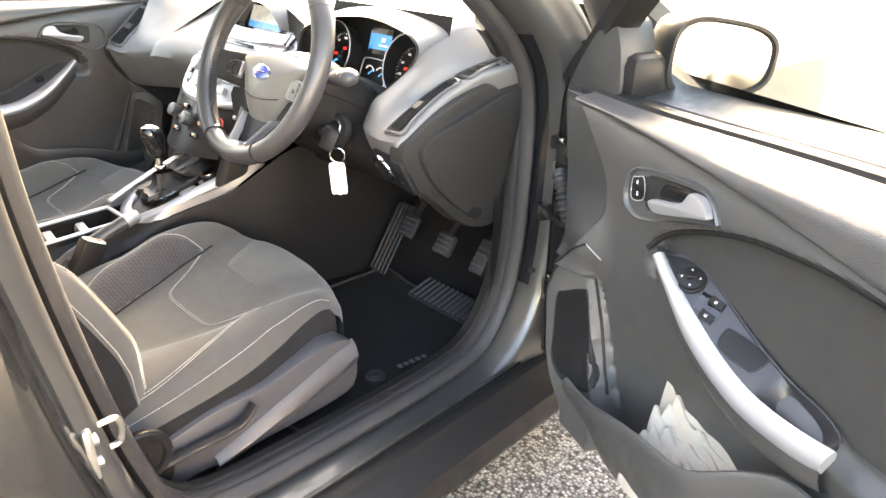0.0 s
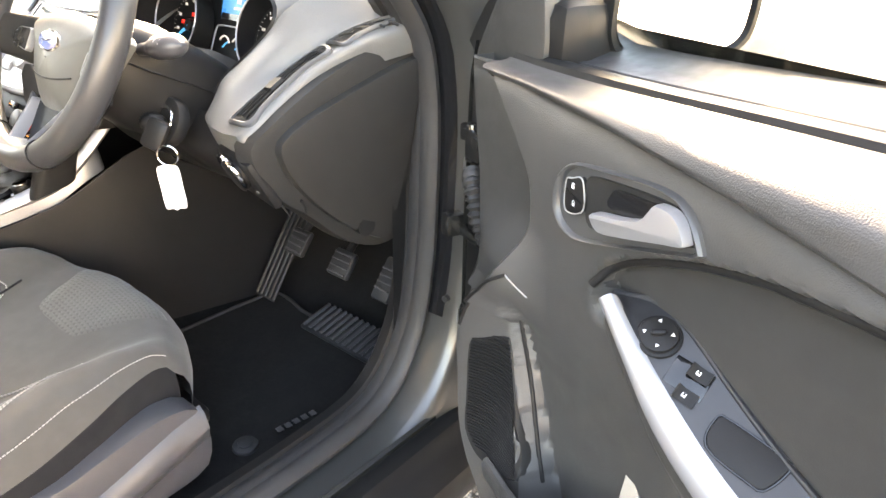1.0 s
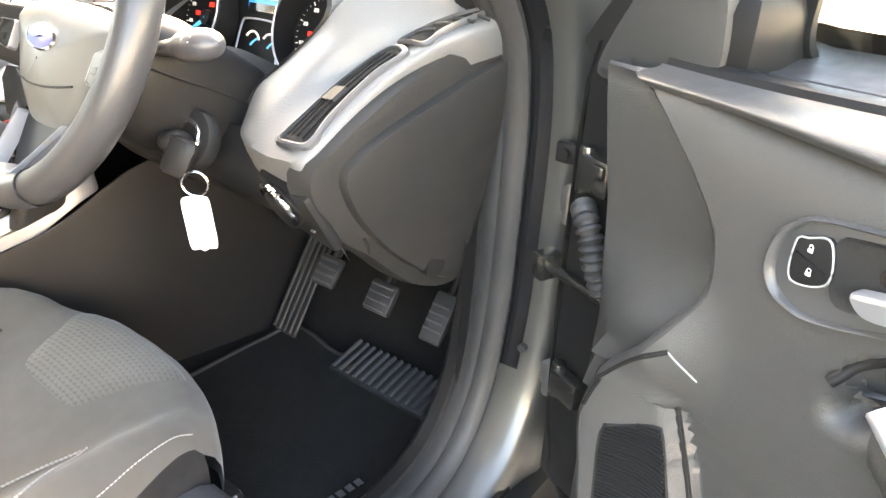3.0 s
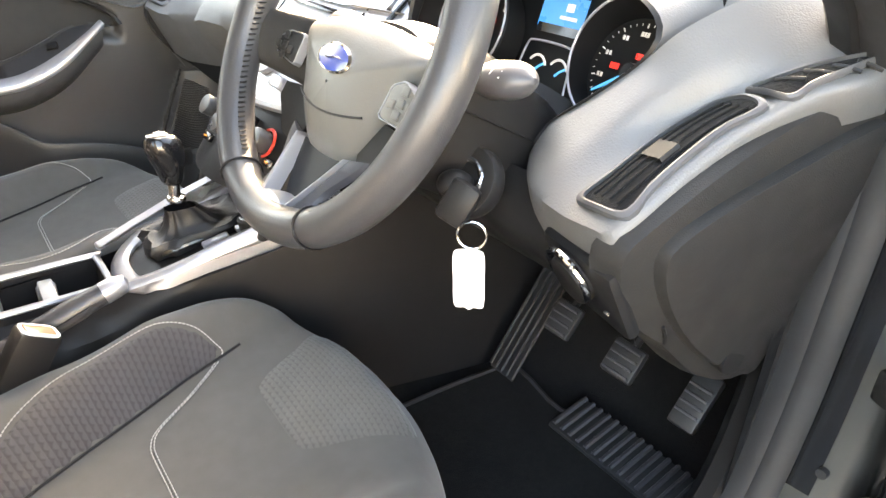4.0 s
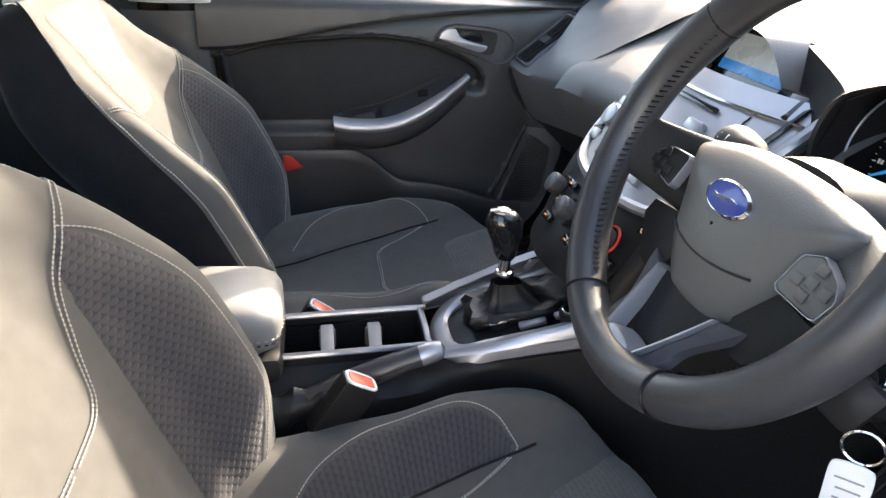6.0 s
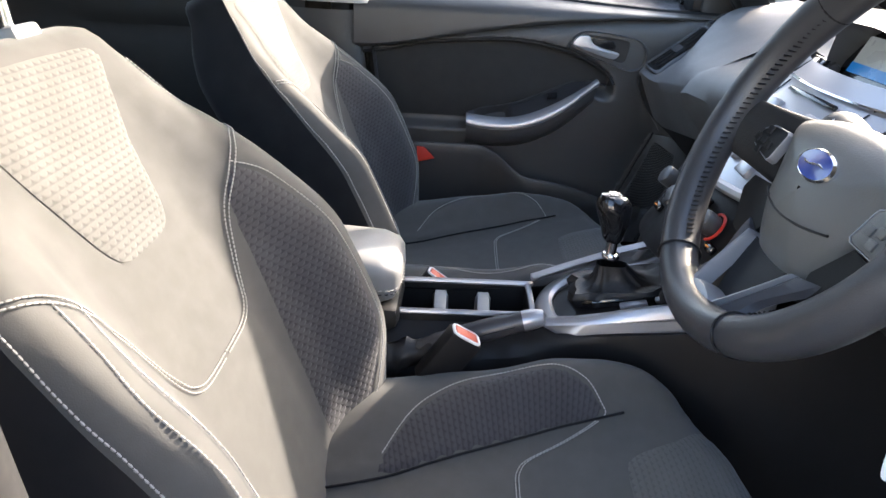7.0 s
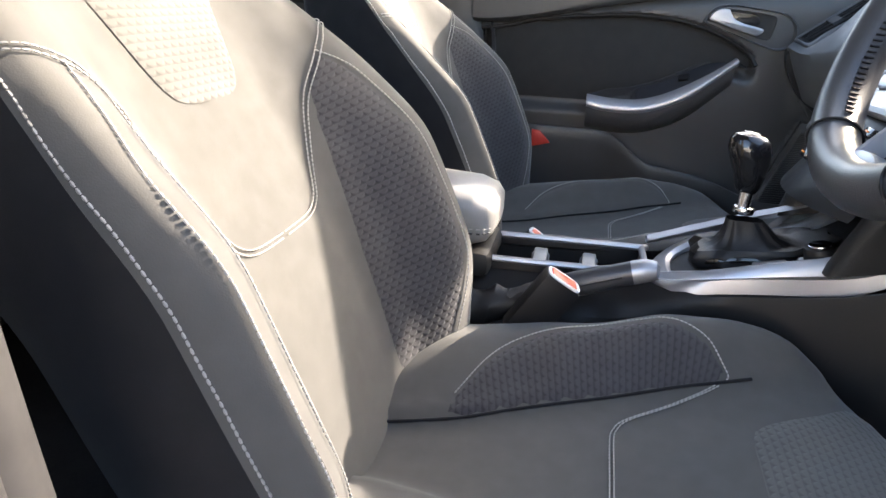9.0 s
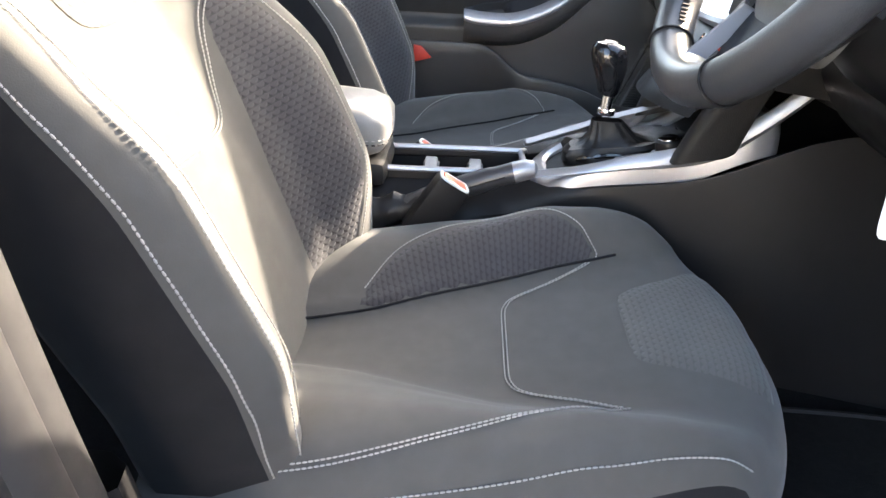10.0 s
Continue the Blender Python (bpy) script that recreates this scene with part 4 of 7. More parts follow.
    seam = [(0.648, 0.562), (0.636, 0.600), (0.604, 0.640), (0.578, 0.661)]
    part("gusset_seam", Geo().tube([face(a, b, 0.0005) for a, b in smooth(seam, 24)], 0.0022, 6), HARD, trim, "", s)
    # the passenger side's seam is coloured dark to stand for the shade over it
    part("gusset_seam", Geo().tube([face(a, b, 0.0008) for a, b in smooth([(0.578, 0.661), (0.566, 0.650), (0.556, 0.640)], 10)], 0.0009, 6), CLIPGREY if opened else HARD, trim, "seam, pale on the driver's door only", s)
    # padded insert above the armrest, and its piping
    ys_ = np.linspace(0.455, -0.14, 30)
    top = [(0.462, 0.708)] + [(float(y), insert_line(y) - 0.003) for y in ys_]
    low = [(0.458, 0.700), (0.440, 0.698)] + [(float(y), swell(y, [-0.14, 0.12, 0.165, 0.214, 0.262, 0.312, 0.34, 0.372, 0.405, 0.44], [0.600, 0.600, 0.622, 0.632, 0.650, 0.672, 0.684, 0.698, 0.700, 0.694])) for y in np.linspace(0.42, -0.14, 30)]
    part("padded_insert", band(top, low, lambda a, b, h: face(a, b, h), 60, 12, 0.004, 0.005), WEAVE, trim, "dark ribbed cloth insert", s)
    part("piping", Geo().tube([face(a, b, 0.004) for a, b in smooth([(y, insert_line(y) - 0.001) for y in (0.4605, 0.457, 0.452, 0.444, 0.43, 0.41, 0.38, 0.34, 0.28, 0.20, 0.127, 0.06, 0.0, -0.07, -0.14)], 120)], 0.0048, 10), HARD, trim, "", s)
    # armrest: silver pull along its edge, switch panel behind it, underside
    n_ = 48
    inner_ = smooth([(0.664, 0.424, 0.714), (0.662, 0.390, 0.684), (0.660, 0.338, 0.640), (0.660, 0.280, 0.610), (0.660, 0.225, 0.597), (0.662, 0.158, 0.597), (0.664, 0.124, 0.604)], n_)
    outer_ = smooth([(0.676, 0.416, 0.719), (0.676, 0.383, 0.693), (0.676, 0.331, 0.660), (0.676, 0.279, 0.634), (0.676, 0.229, 0.620), (0.677, 0.172, 0.619), (0.680, 0.122, 0.624)], n_)
    verge = smooth([(0.700, 0.446, 0.700), (0.712, 0.405, 0.709), (0.713, 0.366, 0.704), (0.713, 0.312, 0.677), (0.713, 0.262, 0.654), (0.712, 0.214, 0.639), (0.710, 0.165, 0.631), (0.704, 0.138, 0.622), (0.686, 0.124, 0.622)], n_)
    I_, O_, V_ = np.array(inner_), np.array(outer_), np.array(verge)
    rows = []
    for p, q in zip(I_, O_):
        m = (p + q) / 2
        rows.append([tuple(v) for v in (p + [0.008, 0, -0.010], p + [0.001, 0, -0.003], p, m * 0.5 + p * 0.5 + [-0.003, 0, 0.001], m + [-0.0035, 0, 0.0025], m * 0.5 + q * 0.5 + [-0.002, 0, 0.003], q, q + [0.003, 0, -0.003], q + [0.004, 0, -0.012])])
    pull = part("door_pull", Geo().loft(rows, closed_u=True, caps=True), SILVER, trim, "satin silver door pull", s)
    rows = []
    for p in I_[1:]:
        zb = p[2] - 0.045
        xi = door_in(p[1], zb - 0.02)
        rows.append([tuple(p + [0.004, 0, -0.006]), tuple(p + [0.006, 0, -0.020]), (p[0] + 0.016, p[1], zb + 0.006), (p[0] + 0.030, p[1], zb - 0.004), (xi + 0.004, p[1], zb - 0.014)])
    part("armrest_under", Geo().loft(rows), DOORSKIN, trim, "", s)

    def dish(y, f):
        """The depth of the hollow behind the pull at its rear."""
        return 0.030 * swell(y, [0.128, 0.150, 0.200, 0.232], [0, 1, 1, 0]) * math.sin(math.pi * min(max(f, 0.0), 1.0)) ** 0.5

    def on_panel(i, f, h=0.0):
        """A pose on the switch panel: i along it, f from the pull to the trim, h proud of it."""
        k = min(int(i), n_ - 2)
        t = i - k
        p, q = O_[k] * (1 - t) + O_[k + 1] * t, V_[k] * (1 - t) + V_[k + 1] * t
        e1 = Vector(q - p).normalized()
        e2 = Vector((O_[k] - O_[k + 1]) + (V_[k] - V_[k + 1])).normalized()
        n3 = e1.cross(e2).normalized()
        n3 = n3 if n3.z > 0 else -n3
        e2 = n3.cross(e1)
        c = Vector(p + (q - p) * f) + n3 * h
        return Matrix(((e1.x, e2.x, n3.x, c.x), (e1.y, e2.y, n3.y, c.y), (e1.z, e2.z, n3.z, c.z), (0, 0, 0, 1)))

    rows = []
    for i in range(n_):
        y = V_[i][1]
        rows.append([tuple(on_panel(i, f, (0.0 if opened else -0.002) - dish(y, f)).translation) for f in np.linspace(0.0, 0.94, 11)] + [tuple(on_panel(i, f, h).translation) for f, h in ((0.96, 0.0025), (1.0, 0.0035), (1.05, 0.002), (1.10, -0.004))])
    panel = part("switch_panel", Geo().loft(rows), PANELBLACK, trim, "satin black switch panel in the armrest", s)
    if opened:
        at = on_panel(8.6, 0.44, 0.0) @ Matrix.Scale(0.78, 4)
        part("knob_well", moved(Geo().cyl((0, 0, 0.001), 0.0255, 0.006, (0, 0, 0), 36, bevel=0.002), at), HARD, panel, "", s)
        knob = part("mirror_knob", moved(Geo().cyl((0, 0, 0.006), 0.0215, 0.008, (0, 0, 0), 40, bevel=0.0025).box((0, 0, 0.012), (0.007, 0.017, 0.007), 0.003, (0, 0, 30)), at), HARD, panel, "round mirror adjuster", s)
        for a in range(4):
            an = math.radians(18 + 90 * a)
            part("arrow_mark", moved(Geo().cyl((0.0150 * math.cos(an), 0.0150 * math.sin(an), 0.0103), 0.0026, 0.0010, (0, 0, math.degrees(an)), 3), at), WHITE, knob, "", s)
        part("switch_tray", moved(Geo().box((0, 0, -0.0004), (0.026, 0.034, 0.003), 0.001), on_panel(14.6, 0.47, 0.0)), BLACKGLOSS, panel, "", s)
        for f in (0.24, 0.68):
            at = on_panel(15.6, f, 0.002) @ Matrix.Scale(0.68, 4)
            sw = part("window_switch", moved(Geo().loft([[(x, y, z) for x in (-0.0088, -0.0078, 0.0078, 0.0088)] for y, z in ((-0.013, -0.004), (-0.0125, 0.003), (-0.004, 0.0015), (0.006, 0.003), (0.013, 0.008), (0.0145, 0.007), (0.0145, -0.004))]), at), HARD, panel, "rocker window switch", s)
            part("switch_mark", moved(Geo().box((0, 0.003, 0.0035), (0.0052, 0.0052, 0.0008), 0, (12, 0, 0)), at), WHITE, sw, "", s)
            part("switch_mark", moved(Geo().box((0.0008, 0.003, 0.0040), (0.0030, 0.0028, 0.0006), 0, (12, 0, 0)), at), HARD, sw, "", s)
        lid = smooth([(-0.014, 0.022), (0.010, 0.030), (0.015, 0.022), (0.017, -0.022), (0.014, -0.034), (-0.012, -0.030), (-0.016, -0.018)], 44, closed=True)
        at = on_panel(24.0, 0.50, 0.0) @ Matrix.Scale(0.92, 4)
        part("coin_tray", Geo().prism(lid, 0.0005, 0.0030, at, 0.0012), HARD, panel, "smooth tray lid", s)
        part("tray_groove", moved(Geo().tube([(1.05 * a, 1.04 * b, 0.0012) for a, b in lid], 0.0012, 6, closed=True), at), BLACKGLOSS, panel, "", s)
    else:
        part("window_switch", moved(Geo().box((0, 0, 0.003), (0.016, 0.024, 0.009), 0.003), on_panel(17, 0.5, 0.0)), HARD, panel, "window switch", s)
    # inner handle: bezel, cup, lever, lock buttons
    rim = smooth([(0.527, 0.766), (0.524, 0.788), (0.512, 0.804), (0.494, 0.812), (0.445, 0.819), (0.400, 0.823), (0.374, 0.820), (0.357, 0.810), (0.346, 0.795), (0.343, 0.787), (0.356, 0.782), (0.418, 0.761), (0.482, 0.741), (0.507, 0.742), (0.521, 0.751)], 80, closed=True)
    cmid = np.mean(np.array(rim), axis=0)
    bez = part("handle_bezel", Geo().loft([[face(*(cmid + (np.array(p) - cmid) * f), h) for p in rim] for f, h in ((1.02, -0.001), (1.015, 0.004), (0.985, 0.0065), (0.955, 0.0055), (0.93, 0.002), (0.915, -0.0005))], closed_u=True), BEZELGREY, trim, "dark satin handle bezel", s)
    part("bezel_floor", Geo().loft([[face(*(cmid + (np.array(p) - cmid) * f), h) for p in rim] for f, h in ((0.925, 0.0010), (0.7, 0.0010), (0.3, 0.0010), (0.02, 0.0010))], closed_u=True), BEZELGREY, bez, "", s)
    cup = smooth([(0.478, 0.772), (0.481, 0.800), (0.468, 0.807), (0.425, 0.812), (0.392, 0.814), (0.372, 0.812), (0.360, 0.800), (0.354, 0.792), (0.372, 0.786), (0.420, 0.772), (0.462, 0.760), (0.474, 0.762)], 60, closed=True)
    um = np.mean(np.array(cup), axis=0)
    part("handle_cup", Geo().loft([[face(*(um + (np.array(p) - um) * f), h) for p in cup] for f, h in ((1.05, 0.0012), (1.03, 0.0028), (1.0, 0.0022), (0.93, 0.0014), (0.6, 0.0014), (0.02, 0.0014))], closed_u=True), DARK, bez, "dark hollow behind the lever", s)
    part("cup_pad", Geo().loft([[face(*(np.array((0.408, 0.797)) + (np.array(p) - np.array((0.408, 0.797))) * f), h) for p in smooth([(0.447, 0.786), (0.449, 0.800), (0.440, 0.806), (0.405, 0.809), (0.380, 0.811), (0.375, 0.802), (0.380, 0.795)], 40, closed=True)] for f, h in ((1.0, 0.0016), (0.98, 0.0034), (0.5, 0.0036), (0.02, 0.0036))], closed_u=True), BLACKGLOSS, bez, "", s)
    lev = smooth([(0.4605, 0.778), (0.456, 0.770), (0.444, 0.766), (0.416, 0.773), (0.374, 0.786), (0.354, 0.792), (0.3525, 0.798), (0.360, 0.809), (0.371, 0.815), (0.387, 0.8145), (0.392, 0.808), (0.399, 0.798), (0.408, 0.793), (0.427, 0.787), (0.450, 0.782)], 80, closed=True)
    xm = door_in(0.41, 0.785)
    part("handle_lever", Geo().prism(lev, 0.004, 0.016, flat(xm), 0.004), SILVER, bez, "satin silver handle lever", s)
    if opened:
        xb = door_in(0.49, 0.785)
        hole = smooth([(0.505, 0.764), (0.480, 0.772), (0.485, 0.800), (0.500, 0.797), (0.508, 0.792)], 40, closed=True)
        b = part("lock_buttons", Geo().prism(hole, 0.000, 0.006, flat(xb), 0.0025), HARD, bez, "lock and unlock buttons", s)
        part("button_rim", Geo().tube([(xb - 0.0055, y, z) for y, z in hole], 0.0008, 6, closed=True), CLIPGREY, b, "", s)
        part("button_gap", Geo().box((xb - 0.0062, 0.4945, 0.7818), (0.0008, 0.024, 0.0010), 0, (17, 0, 0)), BLACKGLOSS, b, "", s)
        for y, z in ((0.4935, 0.7735), (0.4965, 0.7895)):
            part("button_mark", Geo().box((xb - 0.0064, y, z), (0.0006, 0.0034, 0.0026), 0).tube([(xb - 0.0064, y + 0.0014 * math.cos(a), z + 0.0018 + 0.0022 * math.sin(a)) for a in np.linspace(0, math.pi, 9)], 0.0004, 4), WHITE, b, "", s)
    # speaker grille on the pod: a sunk plate with rows of small ribs
    sp = smooth([(0.622, 0.545), (0.610, 0.557), (0.580, 0.573), (0.572, 0.567), (0.558, 0.534), (0.536, 0.486), (0.513, 0.436), (0.516, 0.426), (0.546, 0.412), (0.580, 0.410), (0.604, 0.436), (0.612, 0.480)], 60, closed=True)
    gm = np.mean(np.array(sp), axis=0)
    # passenger grille takes the trim's colour, so it sinks away as in deep shade
    grille = part("speaker_grille", Geo().loft([[face(*(gm + (np.array(p) - gm) * f), h) for p in sp] for f, h in ((1.05, 0.0), (1.03, 0.002), (1.0, 0.001), (0.6, 0.0012), (0.02, 0.0012))], closed_u=True), HARD if opened else DOORSKIN, trim, "fine-ribbed speaker grille", s)
    g = Geo()
    for z in np.linspace(0.416, 0.568, 40):
        ys = [float(gm[0] + (p[0] - gm[0]) * 0.97) for p, q in zip(sp, sp[1:] + sp[:1]) if (p[1] - z) * (q[1] - z) <= 0]
        if len(ys) > 1 and max(ys) - min(ys) > 0.01:
            g.tube([face(y, z + 0.004 * math.sin((y - 0.55) * 50), 0.0024) for y in np.linspace(min(ys), max(ys), 10)], 0.0012, 5)
    part("grille_ribs", g, HARD, grille, "", s)
    # pocket: front wall with its lip, floor
    rows = []
    for y in np.linspace(0.560, -0.13, 40):
        zl = swell(y, [-0.13, 0.16, 0.20, 0.27, 0.33, 0.41, 0.47, 0.53], [0.546, 0.546, 0.532, 0.490, 0.482, 0.464, 0.440, 0.425])
        x = 0.618 + 0.022 * swell(y, [0.40, 0.56], [0, 1]) + 0.060 * swell(y, [0.15, 0.28], [1, 0])
        rows.append([(0.715, y, 0.325), (x + 0.050, y, 0.318), (x + 0.036, y, 0.330), (x + 0.018, y, 0.37), (x + 0.004, y, zl - 0.030), (x, y, zl - 0.008), (x + 0.003, y, zl - 0.001), (x + 0.008, y, zl), (x + 0.012, y, zl - 0.006), (x + 0.018, y, zl - 0.04), (x + 0.036, y, 0.36), (0.715, y, 0.345)])
    part("door_pocket", Geo().loft(rows, caps=True), DOORSKIN, trim, "deep door pocket", s)
    part("pocket_trim", Geo().tube([face(pod_edge(z) + 0.004, z, 0.001) for z in np.linspace(0.600, 0.42, 26)], 0.0028, 8), HARD, trim, "thin dark trim line", s)
    part("pocket_trim", Geo().tube([face(pod_edge(z) - 0.002, z, -0.001) for z in np.linspace(0.602, 0.42, 26)], 0.0016, 8), BEZELGREY, trim, "thin satin trim line", s)
    # glass, window frame, mirror triangle
    post = smooth([(0.810, 0.855), (0.76, 0.915), (0.60, 1.055), (0.38, 1.215), (0.10, 1.325), (-0.05, 1.348), (-0.135, 1.335), (-0.165, 1.25), (-0.155, 1.05), (-0.150, 0.885)], 60)
    g = Geo()
    rows = []
    for i, (y, z) in enumerate(post):
        a, b = np.array(post[max(0, i - 1)]), np.array(post[min(59, i + 1)])
        d = (b - a) / np.linalg.norm(b - a)
        o = np.array([d[1], -d[0]])
        ln = lean(z)
        rows.append([(x - ln, y + k * o[0], z + k * o[1]) for k, x in ((-0.022, 0.765), (-0.022, 0.795), (0.0, 0.80), (0.020, 0.80), (0.028, 0.78), (0.018, 0.752), (-0.012, 0.750))])
    part("window_frame", g.loft(rows, closed_u=True, caps=True), HARD, door, "black door window frame", s)
    gl = [(y, z) for y, z in post]
    top_ = [(y, z) for y, z in post]
    rows = []
    for k in np.linspace(0, 1, 6):
        rows.append([(0.782 - lean(0.885 + (z - 0.885) * k), y if k == 1 else y, 0.885 + (z - 0.885) * k) for y, z in gl])
    pane = part("window_pane", Geo().loft(rows), GLASS, door, "clear side glass", s)
    pane.visible_shadow = False
    part("mirror_sail", Geo().prism(smooth([(0.795, 0.838), (0.71, 0.846), (0.652, 0.858), (0.650, 0.92), (0.672, 0.975), (0.705, 0.975), (0.755, 0.92)], 40, closed=True), -0.045, 0.020, flat(0.762), 0.012), GUSSET, door, "dark grained mirror base trim", s)
    MM = pose(0.900, 0.606, 0.925, 0, 4, -11) @ Matrix.Scale(0.93, 4)

    def oval(w, h, y):
        """A rounded, outward-tapering mirror outline, w and h half its width and height."""
        q = []
        for a in np.linspace(0, 2 * math.pi, 49)[:-1]:
            c, d = math.copysign(abs(math.cos(a)) ** 0.62, math.cos(a)), math.copysign(abs(math.sin(a)) ** 0.62, math.sin(a))
            q.append(tuple(MM @ Vector((w * c, y, h * d * (1 - 0.14 * c)))))
        return q

    mir = part("mirror_housing", Geo().loft([oval(w, h, y) for w, h, y in ((0.090, 0.056, 0.006), (0.093, 0.059, -0.004), (0.099, 0.064, -0.004), (0.103, 0.068, 0.010), (0.103, 0.068, 0.045), (0.092, 0.061, 0.085), (0.066, 0.045, 0.112), (0.02, 0.015, 0.124))], closed_u=True, caps=True), HARD, door, "dark door mirror housing", s)
    part("mirror_arm", Geo().box((0.815, 0.665, 0.892), (0.13, 0.080, 0.085), 0.02), HARD, mir, "", s)
    part("mirror_pane", Geo().loft([oval(0.089 * f, 0.055 * f, 0.002) for f in (1.0, 0.6, 0.02)], closed_u=True), MIRROR, mir, "mirror glass", s)
    if opened:
        part("check_strap", Geo().box((0.740, 0.780, 0.607), (0.012, 0.115, 0.012), 0.003, (0, 0, 0)).box((0.738, 0.828, 0.607), (0.030, 0.022, 0.034), 0.004), PAINT, door, "steel check strap", s)
        for z in (0.44, 0.685):
            part("hinge", Geo().box((0.790, 0.817, z), (0.085, 0.012, 0.050), 0.004).box((0.765, 0.826, z), (0.022, 0.022, 0.034), 0.005).cyl((0.838, 0.830, z), 0.011, 0.075, (0, 0, 0), 16, bevel=0.002), STEEL, door, "painted steel hinge", s)
        part("hinge_arm", Geo().box((0.738, 0.762, 0.742), (0.022, 0.048, 0.040), 0.005).box((0.730, 0.752, 0.750), (0.014, 0.020, 0.016), 0.004).cyl((0.738, 0.782, 0.742), 0.009, 0.052, (0, 0, 0), 16, bevel=0.002), PAINT, door, "painted steel hinge arm", s)
        part("hinge_arm", Geo().box((0.738, 0.762, 0.470), (0.022, 0.048, 0.036), 0.005).cyl((0.738, 0.782, 0.470), 0.009, 0.048, (0, 0, 0), 16, bevel=0.002), PAINT, door, "painted steel hinge arm", s)
        part("wiring_boot", Geo().tube(smooth([(0.738, 0.778, 0.700), (0.728, 0.760, 0.694), (0.726, 0.746, 0.676), (0.728, 0.738, 0.650), (0.738, 0.732, 0.622)], 44), [0.012 + 0.0028 * math.sin(i * 1.5) for i in range(44)], 14), RUBBER, door, "ribbed rubber wiring boot", s)
        door.rotation_euler = (0, 0, radians(OPEN))
    return door


build_door(1, "driver_door", "open driver's door with dark grey trim, silver pull and a filled pocket", True)
build_door(-1, "passenger_door", "closed passenger door with dark grey trim and silver pull", False)
# red reflector on the passenger door's rear edge
whole("door_reflector", Geo().prism([(-0.012, -0.022), (0.030, -0.010), (0.004, 0.016), (-0.014, 0.018)], 0, 0.006, Matrix(((0, 0, 1, -0.679), (1, 0, 0, 0.022), (0, 1, 0, 0.518), (0, 0, 0, 1))), 0.002), RED, "red warning reflector on the passenger door", "reflector")


# ---- dashboard ----
dash = thing("dashboard", (0.0, 0.75, 0.55), "dark soft-skin dashboard with silver centre stack, sunlit along its top", "dashboard")
WX = 0.382       # the steering wheel's middle


def dash_section(x):
    """The dash's outline (y, z) at x, from the screen over the brow and down to the knees."""
    a = abs(x)
    end = swell(a, [0.0, 0.52, 0.70], [0.0, 0.0, 1.0])
    pod = math.exp(-((x - WX) / 0.20) ** 4)
    y1 = 0.555 - 0.055 * swell(a, [0.2, 0.6], [0, 1]) + 0.07 * pod
    z1 = 0.795 - 0.03 * swell(a, [0.2, 0.6], [0, 1])
    y1 += 0.075 * swell(a, [0.38, 0.52], [0.0, 1.0])
    z1 -= 0.03 * swell(a, [0.38, 0.52], [0.0, 1.0])
    return [(1.10, 0.945 - 0.02 * end), (0.98, 0.948 - 0.03 * end), (0.86, 0.930 - 0.028 * end), (0.76, 0.898 - 0.018 * end), (max(0.70, y1 + 0.03), 0.862 - 0.03 * end), (y1 + 0.02, z1 + 0.020), (y1, z1), (y1 - 0.012, z1 - 0.018), (y1 - 0.004, z1 - 0.042), (y1 + 0.03, 0.700), (0.60, 0.650), (0.66, 0.605), (0.74, 0.590), (0.95, 0.60)]


sec = {x: smooth(dash_section(x), 46) for x in [float(v) for v in np.linspace(-0.60, 0.60, 61)]}
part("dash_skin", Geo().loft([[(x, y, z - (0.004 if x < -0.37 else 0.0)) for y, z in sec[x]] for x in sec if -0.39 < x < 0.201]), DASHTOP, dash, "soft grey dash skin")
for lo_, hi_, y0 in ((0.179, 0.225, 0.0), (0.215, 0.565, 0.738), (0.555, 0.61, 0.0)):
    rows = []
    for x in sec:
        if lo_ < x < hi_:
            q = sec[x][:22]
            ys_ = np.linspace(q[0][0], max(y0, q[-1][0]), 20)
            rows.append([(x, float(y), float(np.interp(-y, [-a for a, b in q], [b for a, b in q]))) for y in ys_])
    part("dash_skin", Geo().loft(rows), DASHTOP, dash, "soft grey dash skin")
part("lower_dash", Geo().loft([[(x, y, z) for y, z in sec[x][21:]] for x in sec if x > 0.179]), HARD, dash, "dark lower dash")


def cheek_x(y, z):
    """The plane of the dash's end, which leans in towards the driver."""
    return 0.661 + 0.172 * (y - 0.536) + 0.125 * (z - 0.736)


# shoulders: one swept skin from the hood's flank over the vent to the outer ridge
RAIL_B = [(0.513, 0.529, 0.746), (0.530, 0.548, 0.775), (0.552, 0.578, 0.806), (0.585, 0.618, 0.845), (0.620, 0.660, 0.876), (0.650, 0.72, 0.897), (0.670, 0.82, 0.912)]
RAIL_C = [(0.572, 0.512, 0.743), (0.580, 0.528, 0.757), (0.590, 0.575, 0.789), (0.606, 0.622, 0.820), (0.655, 0.674, 0.864), (0.690, 0.735, 0.884), (0.705, 0.82, 0.895)]
RAIL_D = [(0.636, 0.501, 0.749), (0.643, 0.518, 0.765), (0.654, 0.568, 0.803), (0.668, 0.612, 0.833), (0.690, 0.658, 0.857), (0.712, 0.702, 0.870), (0.722, 0.82, 0.880)]
